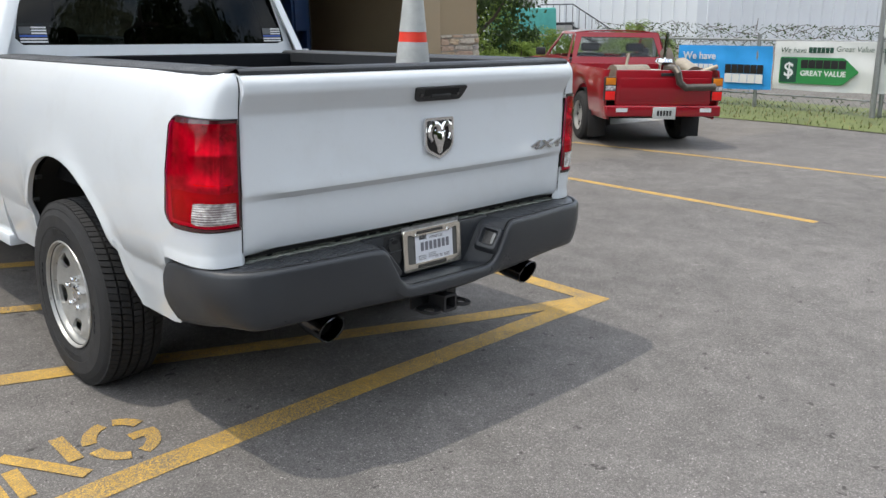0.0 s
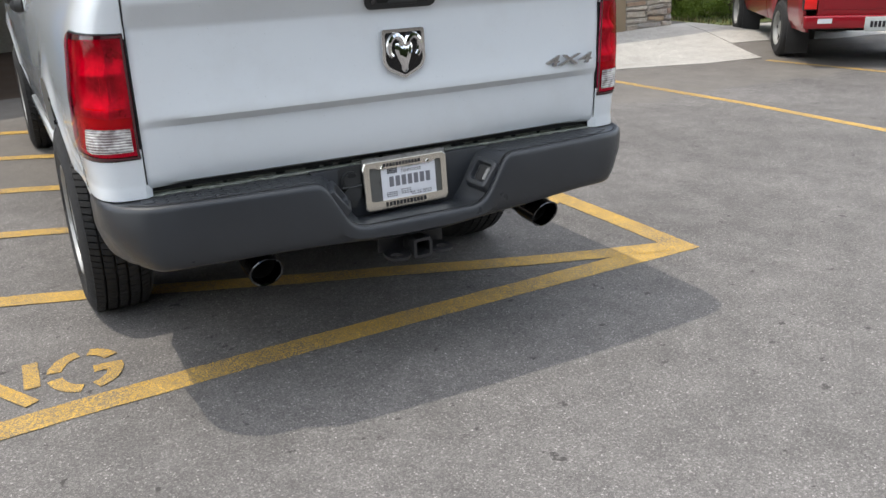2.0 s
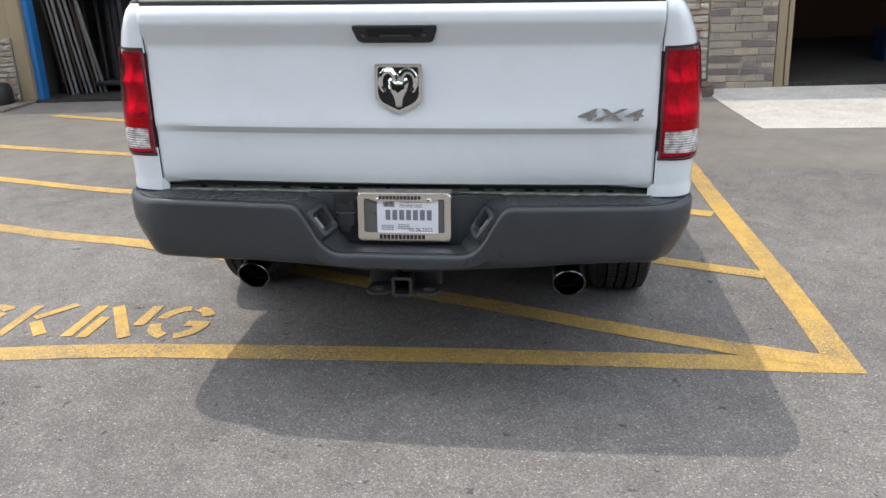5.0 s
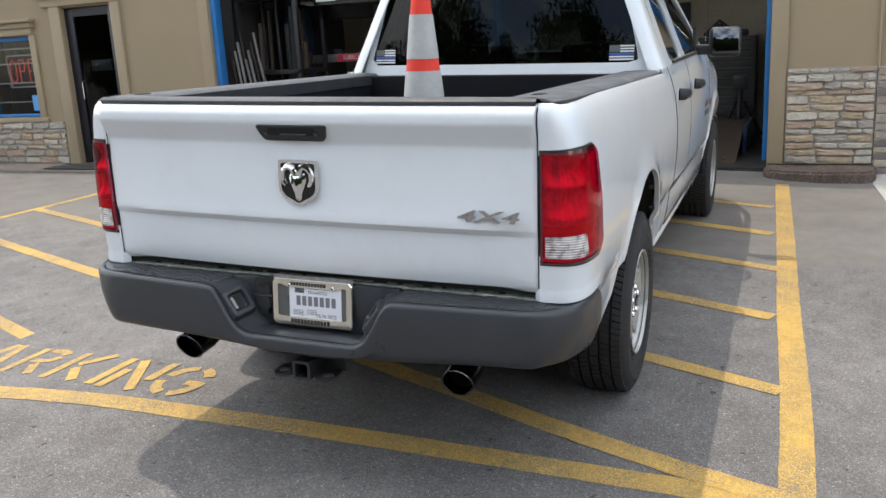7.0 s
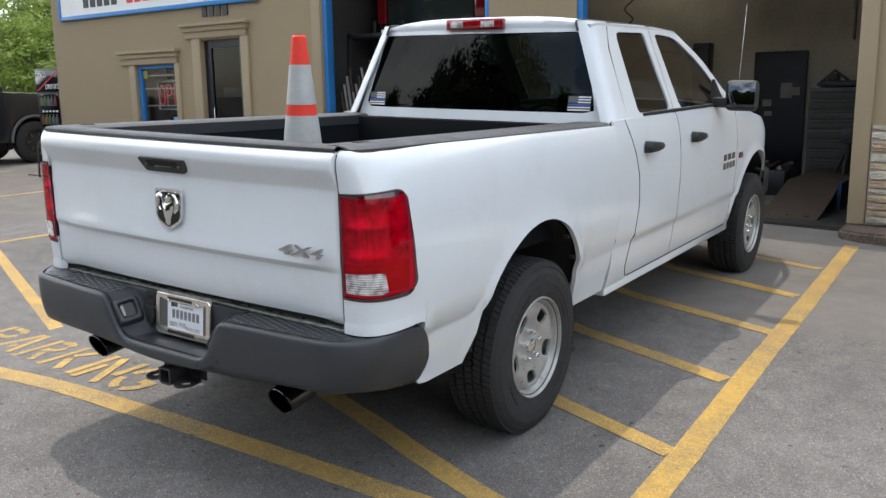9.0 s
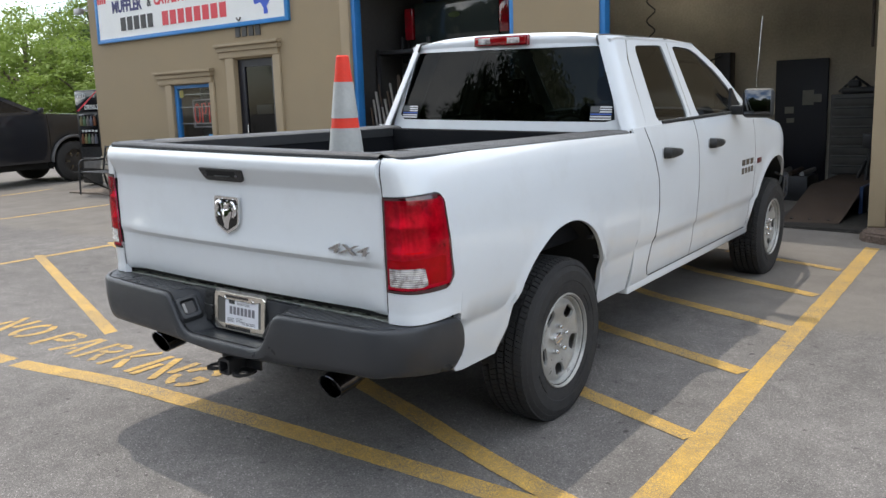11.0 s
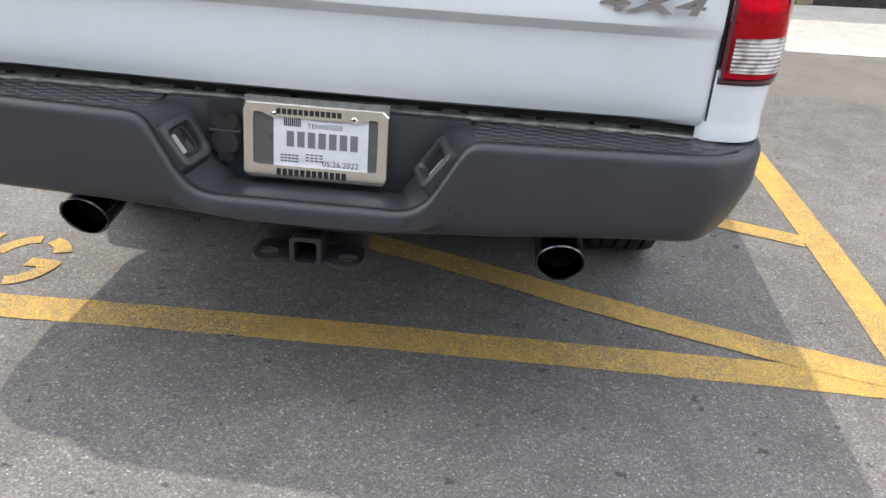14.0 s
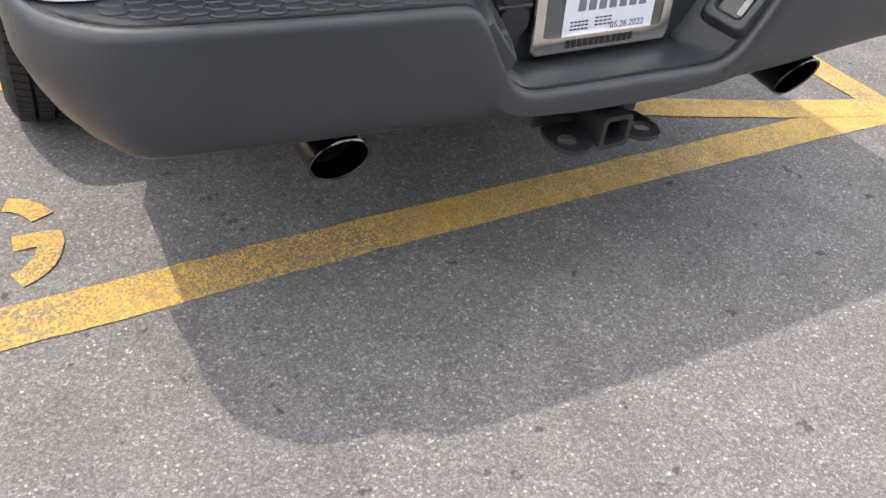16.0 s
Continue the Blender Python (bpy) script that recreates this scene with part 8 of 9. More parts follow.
for k in range(3800):
    if k % 3:
        x, y = rnd.uniform(11.62, 14.2), rnd.uniform(-2, 9)
    else:
        x, y = rnd.uniform(7.8, 11.6), rnd.uniform(7.75, 9.5)
    a, hgt, lean = rnd.uniform(0, 6.28), rnd.uniform(0.03, 0.11), rnd.uniform(-0.05, 0.05)
    z = ground_z(x, y) + 0.02
    w = 0.012
    vs = [bm.verts.new(p) for p in ((x - w * math.cos(a), y - w * math.sin(a), z), (x + w * math.cos(a), y + w * math.sin(a), z), (x + lean, y + lean, z + hgt))]
    f = bm.faces.new(vs)
    f.material_index = 1 if rnd.random() < 0.35 else 0
solo("grass_blades", bm, [GRASS, STRAW], "thin dry grass along the fence", "grass", kind="stuff", smooth=None)

FX = 13.5
fence = thing("chain_fence", Matrix.Identity(4), "galvanised chain-link fence with vines along the lot", "fence")
FENCE_Z = mottled("galvanised steel", (0.30, 0.31, 0.31), 0.5, 20.0, 0.25, 0.0, metal=0.6)
base = lambda y: ground_z(FX, y)
for y in np.arange(-3.9, 14, 2.33):
    part("fence_post", tube([(FX, y, base(y) - 0.05), (FX, y, base(y) + 1.42)], 0.038, 10), FENCE_Z, fence, "grey steel post")
part("top_rail", tube([(FX, -4, base(-4) + 1.33), (FX, 4, base(4) + 1.33), (FX, 14, base(14) + 1.33)], 0.024, 8), FENCE_Z, fence)
part("low_rail", tube([(FX, -4, base(-4) + 0.32), (FX, 4, base(4) + 0.32), (FX, 14, base(14) + 0.32)], 0.016, 6), FENCE_Z, fence)
bm = bmesh.new()
for k in range(200):
    for s in (-1, 1):
        y0 = -5.3 + k * 0.095
        y1 = y0 + s * 1.25
        a, b_ = Vector((FX + 0.02, y0, base(y0) + 0.05)), Vector((FX + 0.02, y1, base(y1) + 1.30))
        w = Vector((0.0025, 0.004, 0))
        bm.faces.new([bm.verts.new(p) for p in (a - w, a + w, b_ + w, b_ - w)])
tagged(part("chain_mesh", bm, FENCE_Z, fence, "diamond wire mesh", None), kind="stuff")

BAN = lambda y, z: Matrix(((0, 0, -1, FX - 0.05), (-1, 0, 0, y), (0, 1, 0, z), (0, 0, 0, 1)))


def banner(name, y0, y1, z0, z1, mat, label):
    t = thing(name, BAN((y0 + y1) / 2, (z0 + z1) / 2), label, "banner", group="banners on the fence")
    w, h = abs(y0 - y1), z1 - z0
    rows = [[((u - 0.5) * w, (v - 0.5) * h - 0.02 * math.sin(u * math.pi) * (1 - v), 0.012 * math.sin(u * 17 + v * 3) + 0.010 * math.sin(v * 9 + u * 5)) for u in np.linspace(0, 1, 29)] for v in np.linspace(0, 1, 13)]
    part("cloth", grid(rows), mat, t, "printed vinyl cloth", 60)
    return t, w, h


def on_banner(t, bm, x, y, mat, name="banner_print"):
    bmesh.ops.transform(bm, matrix=Matrix.Translation((x, y, 0.035)), verts=bm.verts[:])
    return part(name, bm, mat, t, "", None)


def flat_bars(w, h, count, gap=0.15):
    b = bmesh.new()
    for k in range(count):
        a = -w / 2 + k * w / count
        merge(b, prism([(a, -h / 2), (a + w / count * (1 - gap), -h / 2), (a + w / count * (1 - gap), h / 2), (a, h / 2)], 0.002))
    return b


B_BLUE = mottled("blue banner", (0.02, 0.32, 0.76), 0.5, 2.0, 0.2, 0.0)
B_WHITE = mottled("white banner", (0.66, 0.67, 0.66), 0.55, 2.0, 0.1, 0.0)
B_GREEN = material("green print", (0.02, 0.22, 0.06), 0.5)
B_DARKGREEN = material("dark green print", (0.01, 0.06, 0.04), 0.5)
t, w, h = banner("blue_banner", 7.11, 5.10, 0.11, 0.92, B_BLUE, "blue printed vinyl banner tied to the chain-link fence")
on_banner(t, text_bm("We have", 0.20, 0.002, bold=0.004), -0.52, 0.20, DECAL_WHITE)
on_banner(t, flat_bars(0.66, 0.17, 6), -0.52, -0.04, DECAL_WHITE)
on_banner(t, flat_bars(0.80, 0.17, 6, 0.06), 0.46, -0.03, DECAL_BLACK)
on_banner(t, flat_bars(0.80, 0.17, 5, 0.06), 0.46, -0.21, DECAL_WHITE)
t, w, h = banner("white_banner", 5.06, 2.90, 0.15, 1.02, B_WHITE, "white printed vinyl banner with a green price tag shape")
on_banner(t, text_bm("We have", 0.135, 0.002, shear=0.2), -0.72, 0.27, B_DARKGREEN)
on_banner(t, flat_bars(0.46, 0.10, 6), -0.20, 0.28, B_DARKGREEN)
on_banner(t, text_bm("Great Value Cars!", 0.135, 0.002, shear=0.2), 0.55, 0.30, B_DARKGREEN)
on_banner(t, prism(rounded([(-0.95, -0.33), (0.22, -0.33), (0.50, -0.09), (0.22, 0.15), (-0.95, 0.15)], 0.04), 0.003), 0.0, 0.0, B_GREEN)
on_banner(t, prism(rounded([(-0.93, -0.31), (-0.62, -0.31), (-0.62, 0.13), (-0.93, 0.13)], 0.03), 0.005), 0.0, 0.0, B_DARKGREEN)
on_banner(t, merge(bmesh.new(), text_bm("$", 0.36, 0.004, bold=0.006), Matrix.Translation((0, 0, 0.004))), -0.775, -0.09, DECAL_WHITE)
on_banner(t, merge(bmesh.new(), flat_bars(0.82, 0.15, 6, 0.06), Matrix.Translation((0, 0, 0.004))), -0.14, 0.03, DECAL_BLACK)
on_banner(t, merge(bmesh.new(), text_bm("GREAT VALUE", 0.13, 0.004, bold=0.003), Matrix.Translation((0, 0, 0.004))), -0.14, -0.14, DECAL_WHITE)
post = thing("pole_sign", Matrix.Identity(4), "white road sign with a blue arrow on a steel pole", "sign")
part("pole", tube([(FX - 0.15, 3.16, base(3.2) - 0.05), (FX - 0.15, 3.16, 2.6)], 0.05, 10), FENCE_Z, post, "grey steel pole")
part("sign_plate", box(FX - 0.22, FX - 0.20, 2.45, 3.10, 1.12, 1.72, 0.004), DECAL_WHITE, post, "white sign plate")
part("arrow", prism([(-0.25, 0.0), (-0.05, 0.13), (-0.05, 0.06), (0.2, 0.06), (0.2, -0.06), (-0.05, -0.06), (-0.05, -0.13)], 0.004, Matrix(((0, 0, -1, FX - 0.221), (-1, 0, 0, 2.78), (0, 1, 0, 1.32), (0, 0, 0, 1)))), material("sky blue print", (0.05, 0.35, 0.7), 0.5), post)

# ---- far things ----
SIDING = mottled("white metal siding", (0.66, 0.68, 0.70), 0.5, 0.3, 0.08, 0.0)
wh = thing("warehouse", Matrix.Identity(4), "large white ribbed metal warehouse beyond the fence", "warehouse")
C = Vector((36.5, 20.4))
d1, d2v = Vector((-0.55, 0.835)), Vector((0.80, -0.60))


def rib_wall(p, d, length, z0, z1):
    nrm = Vector((-d.y, d.x))
    if nrm.dot(Vector((-1, -0.6))) < 0:
        nrm = -nrm
    cols = []
    n = int(length / 0.6)
    for k in range(n):
        for o, q in ((0.0, 0.0), (0.50, 0.0), (0.53, 0.06), (0.57, 0.06)):
            b2 = p + d * (k * 0.6 + o) + nrm * q
            cols.append([(b2.x, b2.y, z0), (b2.x, b2.y, z1)])
    return grid(cols)


part("wall", rib_wall(C, d1, 24, -2.2, 7.0), SIDING, wh, "white ribbed metal wall", None)
part("wall", rib_wall(C, d2v, 14, -2.2, 6.5), mottled("grey white siding", (0.60, 0.62, 0.65), 0.5, 0.3, 0.08, 0.0), wh, "pale ribbed metal wall", None)
part("roof", prism([tuple(C - Vector((0.3, 0.2))), tuple(C + d1 * 24.2), tuple(C + d1 * 24 + d2v * 14), tuple(C + d2v * 14.2)], 0.3, Matrix.Translation((0, 0, 6.9))), SIDING, wh)
nv = Vector((-0.835, -0.55))
for u, z0, z1, wd in ((8.6, 1.7, 3.0, 0.9), (2.2, -1.4, 0.2, 0.9)):
    c = C + d1 * u + nv * 0.1
    part("louvre", box(-wd / 2, wd / 2, -0.05, 0.05, z0, z1), GREY_METAL if u > 4 else NAVY, wh, "", None, Matrix.Translation((c.x, c.y, 0)) @ pose(0, 0, 0, 0, 0, math.degrees(math.atan2(d1.y, d1.x))))
st = thing("outside_stair", Matrix.Translation((C.x, C.y, 0)) @ pose(0, 0, 0, 0, 0, math.degrees(math.atan2(d1.y, d1.x))), "dark steel outside stair with railings on the warehouse", "stair")
part("platform", box(6.0, 7.6, 0.15, 1.35, 0.95, 1.08), BLACK_STEEL, st)
for k in range(9):
    part("tread", box(6.0 - 0.30 * (k + 1), 6.0 - 0.30 * k, 0.2, 1.2, 0.95 - 0.19 * (k + 1), 1.0 - 0.19 * (k + 1)), BLACK_STEEL, st)
part("hand_rail", tube([(7.6, 1.3, 1.95), (6.0, 1.3, 1.95), (3.3, 1.3, 0.20)], 0.03, 6), BLACK_STEEL, st)
for k in range(14):
    u = 7.6 - 0.32 * k
    z = 1.05 if u > 6 else 1.05 - (6 - u) * 0.64
    part("baluster", tube([(u, 1.3, z), (u, 1.3, z + 0.9)], 0.018, 6), BLACK_STEEL, st)
part("stringer", prism([(3.2, -0.9), (6.0, 0.95), (6.0, 0.70), (3.4, -1.0)], 0.06, pose(0, 1.3, 0, 90, 0, 0)), BLACK_STEEL, st)
part("stair_leg", box(7.4, 7.55, 1.15, 1.3, -2.1, 0.95), BLACK_STEEL, st)
TARP = mottled("teal tarpaulin", (0.06, 0.33, 0.30), 0.45, 3.0, 0.25, 0.3, 9.0)
for z0, z1, dx in ((-0.9, 0.57, 0.0), (0.55, 1.75, 0.05)):
    tb = box(-1.12 + dx, 1.12 + dx, -0.7, 0.7, z0, z1, 0.06, 3)
    bmesh.ops.subdivide_edges(tb, edges=tb.edges[:], cuts=3, use_grid_fill=True)
    for v in tb.verts:
        v.co += Vector((noise.noise(v.co * 2.2), noise.noise(v.co * 2.2 + Vector((9, 0, 0))), 0)) * 0.06
    solo("tarped_stack", tb, TARP, "stack of goods wrapped in teal tarpaulin", "wrapped stack", group="tarped stacks", m=Matrix.Translation((20.1, 17.4, 0)) @ pose(0, 0, 0, 0, 0, -48))
solo("blue_shed", box(-6, 6, -3, 3, -1.5, 2.3, 0.05), mottled("blue metal", (0.03, 0.14, 0.40), 0.5, 1.0, 0.1, 0.0), "blue roofed shed behind the yard", "shed", m=Matrix.Translation((62, 23, 0)) @ pose(0, 0, 0, 0, 0, 60))
solo("back_wall_low", box(13.9, 14.3, 10.5, 26, -0.4, 0.1), CONCRETE, "low pale kerb beyond the fence", "kerb", kind="structure")

# ---- trees ----
def leaf_mat(name, a, b):
    m = material(name, a, 0.65)
    r = node(m, "ShaderNodeNewGeometry")
    mp = position(m)
    f = noise_fac(m, mp, 0.9, 3.0, 0.6, 0.3, 0.7)
    c = blend(m, r.outputs["Random Per Island"], a, b)
    tone = blend(m, f, c, tuple(v * 0.75 for v in b))
    set_color(m, tone)
    thin = node(m, "ShaderNodeBsdfTranslucent")
    link(m, tone, thin.inputs["Color"])
    mix = node(m, "ShaderNodeMixShader")
    mix.inputs["Fac"].default_value = 0.4
    link(m, bsdf(m).outputs["BSDF"], mix.inputs[1])
    link(m, thin.outputs["BSDF"], mix.inputs[2])
    link(m, mix.outputs["Shader"], m.node_tree.nodes["Material Output"].inputs["Surface"])
    return m


LEAF = leaf_mat("light leaves", (0.150, 0.238, 0.034), (0.245, 0.340, 0.066))
LEAF_DARK = leaf_mat("dark leaves", (0.026, 0.050, 0.012), (0.055, 0.095, 0.022))
BARK = mottled("bark", (0.10, 0.075, 0.055), 0.9, 8.0, 0.4, 0.6, 40.0)


def crown_mesh(name, seed, mat, clumps=150, leaves=120, leaf=0.022):
    """Leaves on clumps inside a crown about 1 wide and 1.2 high."""
    r = random.Random(seed)
    bm = bmesh.new()
    for _ in range(clumps):
        while True:
            c = Vector((r.uniform(-0.5, 0.5), r.uniform(-0.5, 0.5), r.uniform(-0.55, 0.6)))
            k = (c.x / 0.5) ** 2 + (c.y / 0.5) ** 2 + (c.z / 0.62) ** 2
            if 0.25 < k < 1.0:
                break
        size = r.uniform(0.06, 0.13)
        for _ in range(leaves):
            d = Vector((r.gauss(0, 1), r.gauss(0, 1), r.gauss(0, 0.8)))
            p = c + d.normalized() * size * r.random() ** 0.4
            n = (d.normalized() + Vector((r.uniform(-1, 1), r.uniform(-1, 1), r.uniform(0, 1.2)))).normalized()
            u = n.orthogonal().normalized()
            u.rotate(Matrix.Rotation(r.uniform(0, 6.28), 3, n))
            w = n.cross(u)
            s = leaf * r.uniform(0.6, 1.3)
            bm.faces.new([bm.verts.new(q) for q in (p - u * s * 0.6, p + w * s * 0.35, p + u * s * 0.6, p - w * s * 0.35)])
    me = bpy.data.meshes.new(name)
    bm.to_mesh(me)
    bm.free()
    me.materials.append(mat)
    return me


def trunk_mesh(seed):
    r = random.Random(seed)
    bm = tube([(0, 0, -0.62), (0.01, 0.0, -0.3), (0.0, 0.02, 0.05), (0.02, 0.0, 0.45)], 0.035, 9, r_end=0.010)
    for _ in range(9):
        a, z = r.uniform(0, 6.28), r.uniform(-0.35, 0.2)
        L = r.uniform(0.25, 0.42)
        p0 = Vector((0, 0, z))
        p1 = p0 + Vector((math.cos(a) * L * 0.5, math.sin(a) * L * 0.5, 0.10))
        p2 = p0 + Vector((math.cos(a) * L, math.sin(a) * L, 0.26))
        merge(bm, tube([p0, p1, p2], 0.013, 6, r_end=0.004))
    return finish(bm, "trunk", BARK, 40)


CROWNS = [crown_mesh("crown", 11, LEAF), crown_mesh("crown", 12, LEAF_DARK), crown_mesh("crown", 13, LEAF), crown_mesh("crown", 14, LEAF_DARK), crown_mesh("crown", 15, LEAF_DARK, 320, 150, 0.026), crown_mesh("crown", 16, LEAF_DARK, 320, 150, 0.026)]
TRUNKS = [trunk_mesh(3), trunk_mesh(7)]
rt = random.Random(21)


def tree(x, y, h, wide, k, z=None, label="broadleaf tree in full leaf at the edge of the lot"):
    t = thing("tree", Matrix.Translation((x, y, (ground_z(x, y) if z is None else z) - 0.3)) @ pose(0, 0, 0, 0, 0, rt.uniform(0, 360)), label, "tree", group="trees round the lot")
    m = Matrix.Translation((0, 0, 0.54 * h)) @ Matrix.Diagonal((wide, wide, 0.86 * h, 1))
    for nm, me in (("trunk", TRUNKS[k % 2]), ("crown", CROWNS[k % 4 if k < 100 else 4 + k % 2])):
        o = new(nm, me)
        o.parent = t
        o.matrix_basis = m
    return t


for k in range(11):
    tree(-46 + k * 4.0 + rt.uniform(-1, 1), 22 + 0.9 * k + rt.uniform(-3, 3), rt.uniform(6.6, 8.2), rt.uniform(6, 8.5), k)
for k in range(6):
    tree(-38 + k * 3.6, 15.5 + 1.2 * k, rt.uniform(4.6, 5.6), rt.uniform(5.5, 7), 2 * k)
for k in range(11):
    tree(-40 + k * 7.6 + rt.uniform(-1, 1), -35 + rt.uniform(-2, 2), rt.uniform(13, 17), rt.uniform(11, 13.5), 100 + k, label="dark tree in the row across the road")
for k in range(15):
    tree(-42 + k * 5.4 + rt.uniform(-1, 1), -27 + rt.uniform(-4, 2), rt.uniform(10, 13.5), rt.uniform(9, 11.5), 100 + k, label="dark tree in the row across the road")
for k in range(7):
    tree(60 + rt.uniform(-6, 10), 5 + k * 6, rt.uniform(9, 13), rt.uniform(8, 10), k)
tree(10.7, 10.4, 5.2, 3.2, 1, label="leafy tree standing by the end of the building")
tree(13.0, 13.5, 4.6, 3.4, 2)
for k, (x, y, h, w) in enumerate(((9.4, 9.2, 1.5, 1.6), (10.6, 8.9, 1.35, 1.7), (11.8, 9.2, 1.5, 1.8), (12.6, 10.2, 1.6, 2.0), (8.6, 10.0, 2.2, 1.7), (13.9, 8.4, 1.7, 1.9))):
    b = thing("bush", Matrix.Translation((x, y, ground_z(x, y) - 0.15)) @ pose(0, 0, 0, 0, 0, k * 50), "wild green bush on the grass strip", "bush", group="bushes on the verge")
    for nm, me in (("stem", TRUNKS[k % 2]), ("foliage", CROWNS[(k * 2) % 4])):
        o = new(nm, me)
        o.parent = b
        o.matrix_basis = Matrix.Translation((0, 0, 0.5 * h)) @ Matrix.Diagonal((w, w, 0.85 * h, 1))
r = random.Random(8)
bm = bmesh.new()
for k in range(2600):
    y = r.uniform(2.6, 9.5)
    z = base(y) + (r.uniform(1.0, 1.65) if r.random() < 0.75 else r.uniform(0.1, 1.2)) - 0.05
    if 2.9 < y < 7.1 and base(y) + 0.35 < z < base(y) + 1.2:
        continue
    p = Vector((FX + r.uniform(0.03, 0.25), y, z))
    u = Vector((r.uniform(-1, 1), r.uniform(-1, 1), r.uniform(-1, 1))).normalized() * r.uniform(0.02, 0.05)
    w = u.orthogonal().normalized() * 0.016
    bm.faces.new([bm.verts.new(q) for q in (p - u, p + w, p + u, p - w)])
solo("fence_vine", bm, LEAF_DARK, "tangled vine leaves over the fence", "vine", kind="stuff", smooth=None)
bm = bmesh.new()
for k in range(130):
    y = r.uniform(2.4, 9.5)
    z = base(y) + r.uniform(0.9, 1.5)
    merge(bm, tube([(FX + 0.1, y, z), (FX + 0.15, y + r.uniform(-0.3, 0.3), z + r.uniform(-0.05, 0.25)), (FX + 0.1, y + r.uniform(-0.6, 0.6), z + r.uniform(-0.2, 0.2))], 0.006, 4))
solo("vine_stems", bm, BARK, "brown dry vine stems along the fence top", "vine", kind="stuff", smooth=None)
# utility poles and their cables
pole = thing("utility_pole", pose(9.5, -17, -0.3), "brown wooden utility pole with two cross arms", "utility pole")
part("pole_shaft", tube([(0, 0, 0), (0, 0, 9.5)], 0.15, 12, r_end=0.10), BARK, pole)
for z in (8.2, 9.0):
    part("cross_arm", box(-1.1, 1.1, -0.06, 0.06, z - 0.06, z + 0.06), BARK, pole)
copy_thing(pole, pose(-60, 26, -0.3))
copy_thing(pole, pose(-11, 24.6, -0.3))
for dx, z in ((-0.8, 7.96), (0.8, 7.96), (0.0, 8.76)):
    solo("overhead_cable", tube([(-60 + dx + 3.5 * q, 26 - 0.1 * q, z - 0.35 * math.sin(math.pi * q / 14)) for q in range(15)], 0.02, 5), PLASTIC, "black overhead cable strung between two poles", "cable", group="overhead cables")

# ---- stone veneer, stone by stone ----
def stone_mats():
    out = []
    for i, c in enumerate(((0.44, 0.395, 0.33), (0.50, 0.46, 0.39), (0.41, 0.375, 0.325), (0.46, 0.36, 0.25), (0.37, 0.35, 0.325), (0.53, 0.49, 0.42), (0.42, 0.31, 0.235))):
        m = material("ledge stone", c, 0.9)
        p = position(m)
        ob = node(m, "ShaderNodeObjectInfo")
        a = noise_fac(m, p, 18.0, 6.0, 0.65, 0.3, 0.7)
        b = noise_fac(m, p, 6.0, 3.0, 0.6, 0.4, 0.7)
        tone = blend(m, ob.outputs["Random"], tuple(v * 0.72 for v in c), tuple(v * 1.12 for v in c))
        col = blend(m, 0.5, tone, blend(m, a, tuple(v * 0.5 for v in c), tuple(v * 1.25 for v in c)))
        set_color(m, blend(m, b, col, blend(m, 0.3, col, (0.36, 0.24, 0.12))))
        bump(m, a, 0.8, 0.012)
        out.append(m)
    return out


STONES = []
rs = random.Random(31)
for mat in stone_mats():
    for v in range(3):
        bm = bmesh.new()
        n = 14
        out = []
        for k in range(n):
            u = (k + rs.uniform(-0.2, 0.2)) / n * 4
            q = u % 1 - 0.5
            x, y = [(q, -0.5), (0.5, q), (-q, 0.5), (-0.5, -q)][int(u) % 4]
            wob = rs.uniform(0.80, 1.03)
            out.append((x * rs.uniform(0.94, 1.02), y * wob))
        rings = []
        for sc, d in ((1.0, 0.0), (1.0, -0.70), (0.95, -0.94)):
            rings.append([bm.verts.new((x * sc, d + rs.uniform(-0.12, 0.12) * (d < -0.1), y * sc)) for x, y in out])
        top = bm.verts.new((rs.uniform(-0.1, 0.1), -1.0, rs.uniform(-0.1, 0.1)))
        for u, w in zip(rings, rings[1:]):
            for k in range(n):
                bm.faces.new((u[k], u[(k + 1) % n], w[(k + 1) % n], w[k]))
        for k in range(n):
            bm.faces.new((rings[-1][k], rings[-1][(k + 1) % n], top))
        STONES.append(finish(bm, "stone", mat, 25))


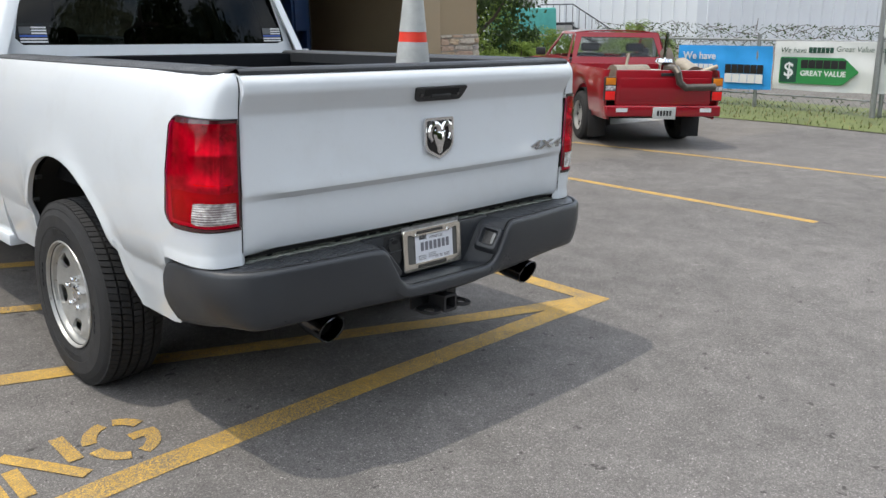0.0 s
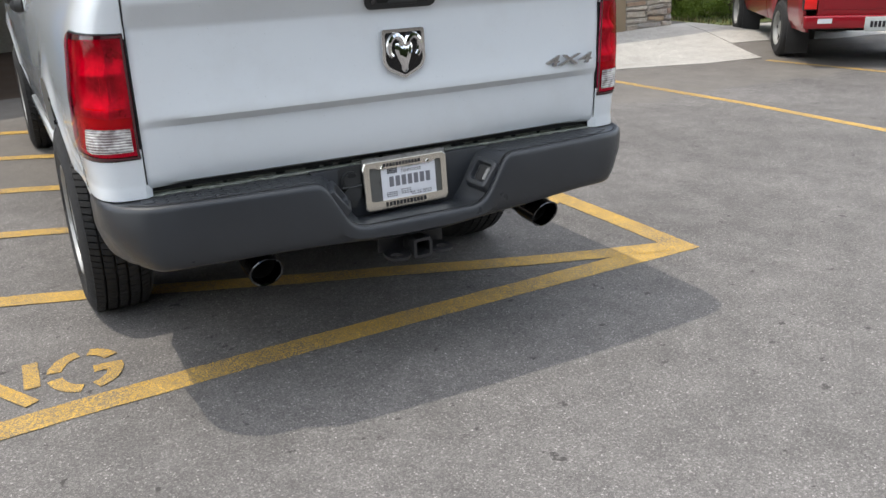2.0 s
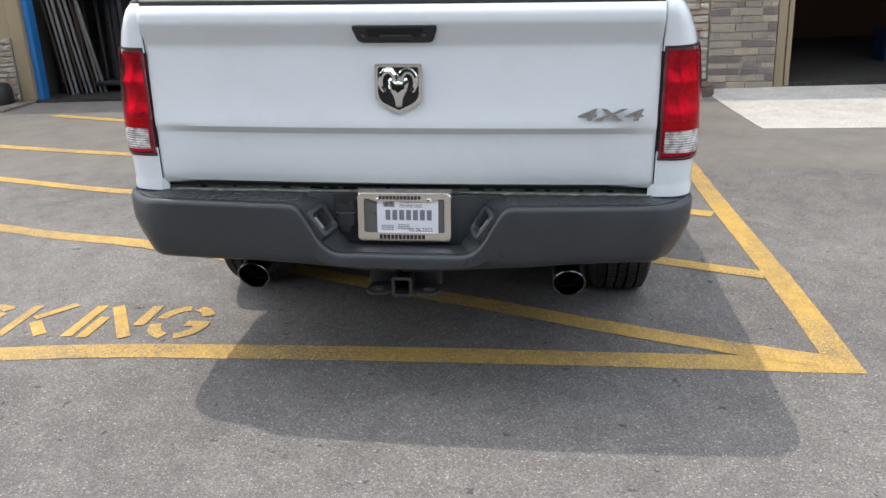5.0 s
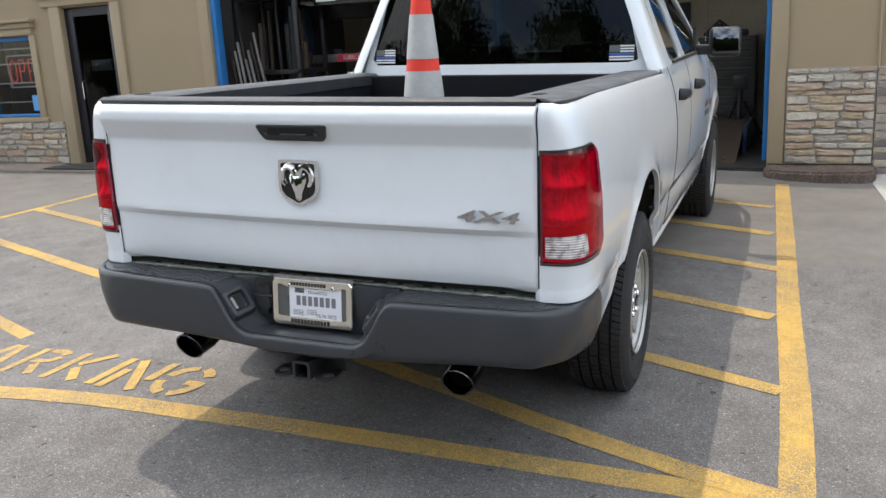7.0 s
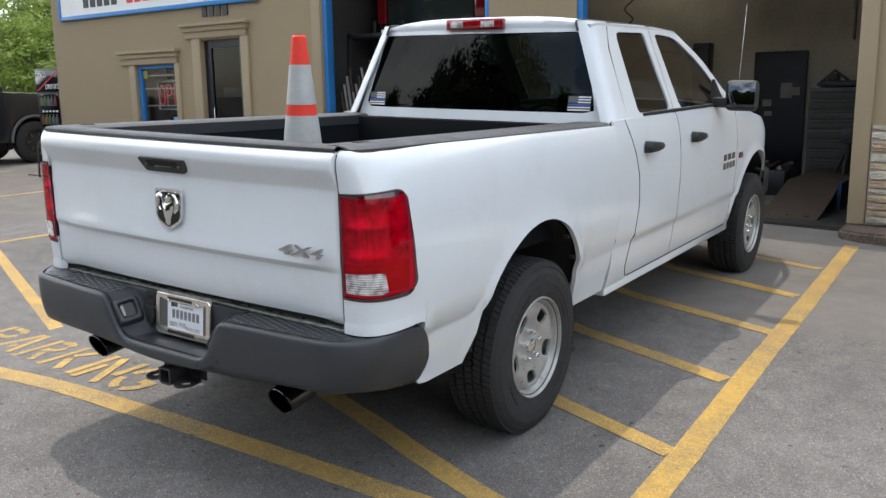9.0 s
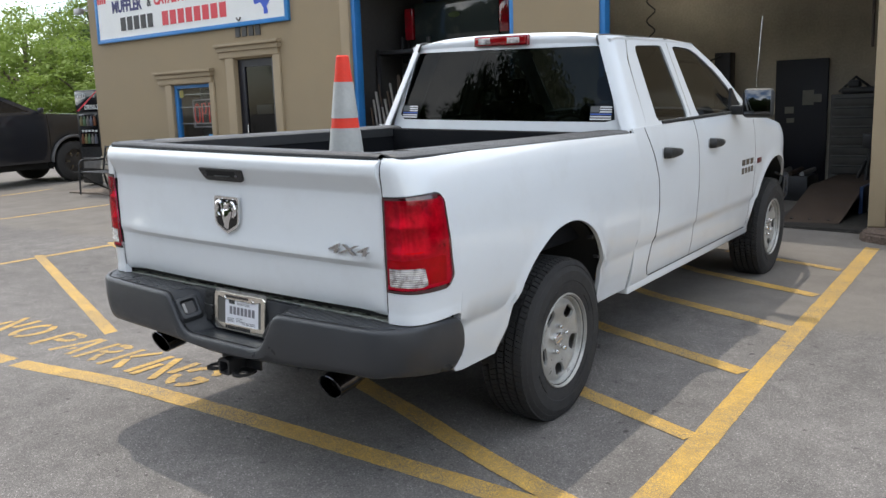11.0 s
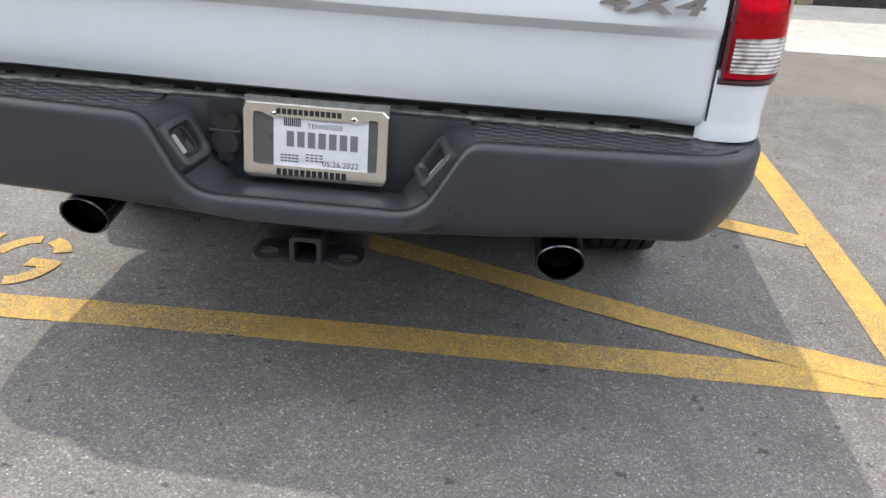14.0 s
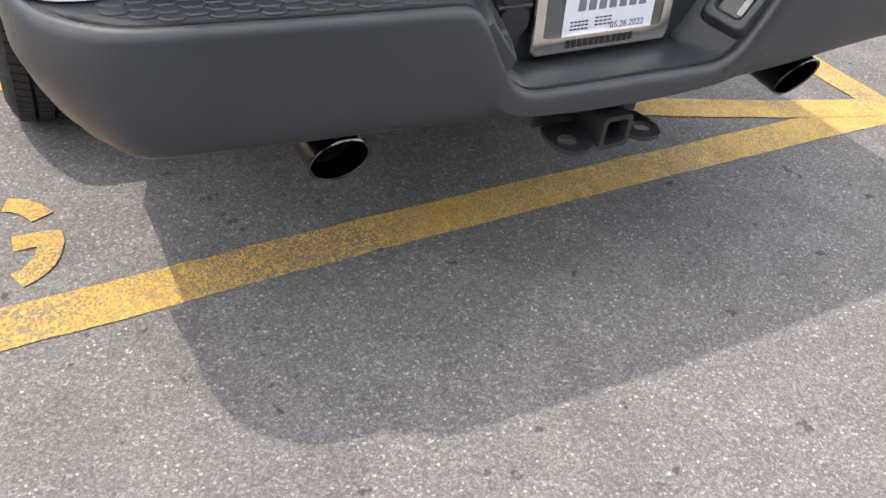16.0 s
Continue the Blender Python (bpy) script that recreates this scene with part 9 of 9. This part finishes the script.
BRICKS = []
for c in ((0.165, 0.135, 0.125), (0.22, 0.180, 0.165), (0.31, 0.265, 0.215), (0.36, 0.30, 0.225), (0.27, 0.225, 0.19)):
    mat = mottled("cast stone", c, 0.9, 14.0, 0.30, 0.7, 60.0)
    for v in range(2):
        bm = box(-0.5, 0.5, -1.0, 0.0, -0.5, 0.5)
        for q in bm.verts:
            q.co += Vector((rs.uniform(-0.025, 0.025), rs.uniform(-0.1, 0.1) * (q.co.y < -0.5), rs.uniform(-0.06, 0.06)))
        bmesh.ops.bevel(bm, geom=[e for e in bm.edges if min(w.co.y for w in e.verts) < -0.5 and max(w.co.y for w in e.verts) < -0.5], offset=0.05, segments=1, affect="EDGES")
        BRICKS.append(finish(bm, "stone", mat, 25))


def veneer(parent_name, x0, x1, z0, z1, big=1.0, pool=None, joint=0.014, mortar=MORTAR):
    parent = bpy.data.objects[parent_name]
    bed = box(x0, x1, WY - 0.030, WY + 0.005, z0, z1)
    part("mortar_bed", bed, mortar, parent)
    z = z0
    while z < z1 - 0.03:
        h = min(rs.choice((0.055, 0.065, 0.075, 0.085, 0.095)) * big, z1 - z)
        if z1 - z - h < 0.04:
            h = z1 - z
        x = x0
        while x < x1 - 0.02:
            w = min((rs.uniform(0.16, 0.42) if pool is None else rs.choice((0.10, 0.16, 0.20, 0.26, 0.34))) * big, x1 - x)
            if x1 - x - w < 0.07:
                w = x1 - x
            o = new("stone", rs.choice(pool or STONES))
            o.parent = parent
            hh = (h - joint) * (rs.uniform(0.88, 1.10) if pool is None else 1.0)
            tilt = rs.uniform(-3.5, 3.5) if pool is None else 0.0
            o.matrix_basis = Matrix.Translation((x + w / 2, WY - 0.008, z + h / 2)) @ pose(0, 0, 0, 0, tilt, 0) @ Matrix.Diagonal((w - joint, rs.uniform(0.034, 0.058) if pool is None else rs.uniform(0.032, 0.042), hh, 1))
            x += w
        z += h


veneer("wall_front_1", -13.22, -9.02, 0.15, 0.80, 1.15)
veneer("wall_front_6", -7.60, -6.24, 0.15, 0.93, 1.0)
veneer("wall_front_8", -3.11, -1.87, 0.34, 1.24, 0.95)
veneer("wall_front_10", 1.43, 2.28, 0.19, 1.20, 0.95)
veneer("wall_front_10", 2.29, 3.02, 0.06, 1.19, 1.05, BRICKS, 0.012, mottled("pale mortar", (0.46, 0.43, 0.38), 0.95, 8.0, 0.2, 0.5, 120.0))
veneer("wall_front_12", 6.885, 7.73, 0.08, 1.30, 1.15)
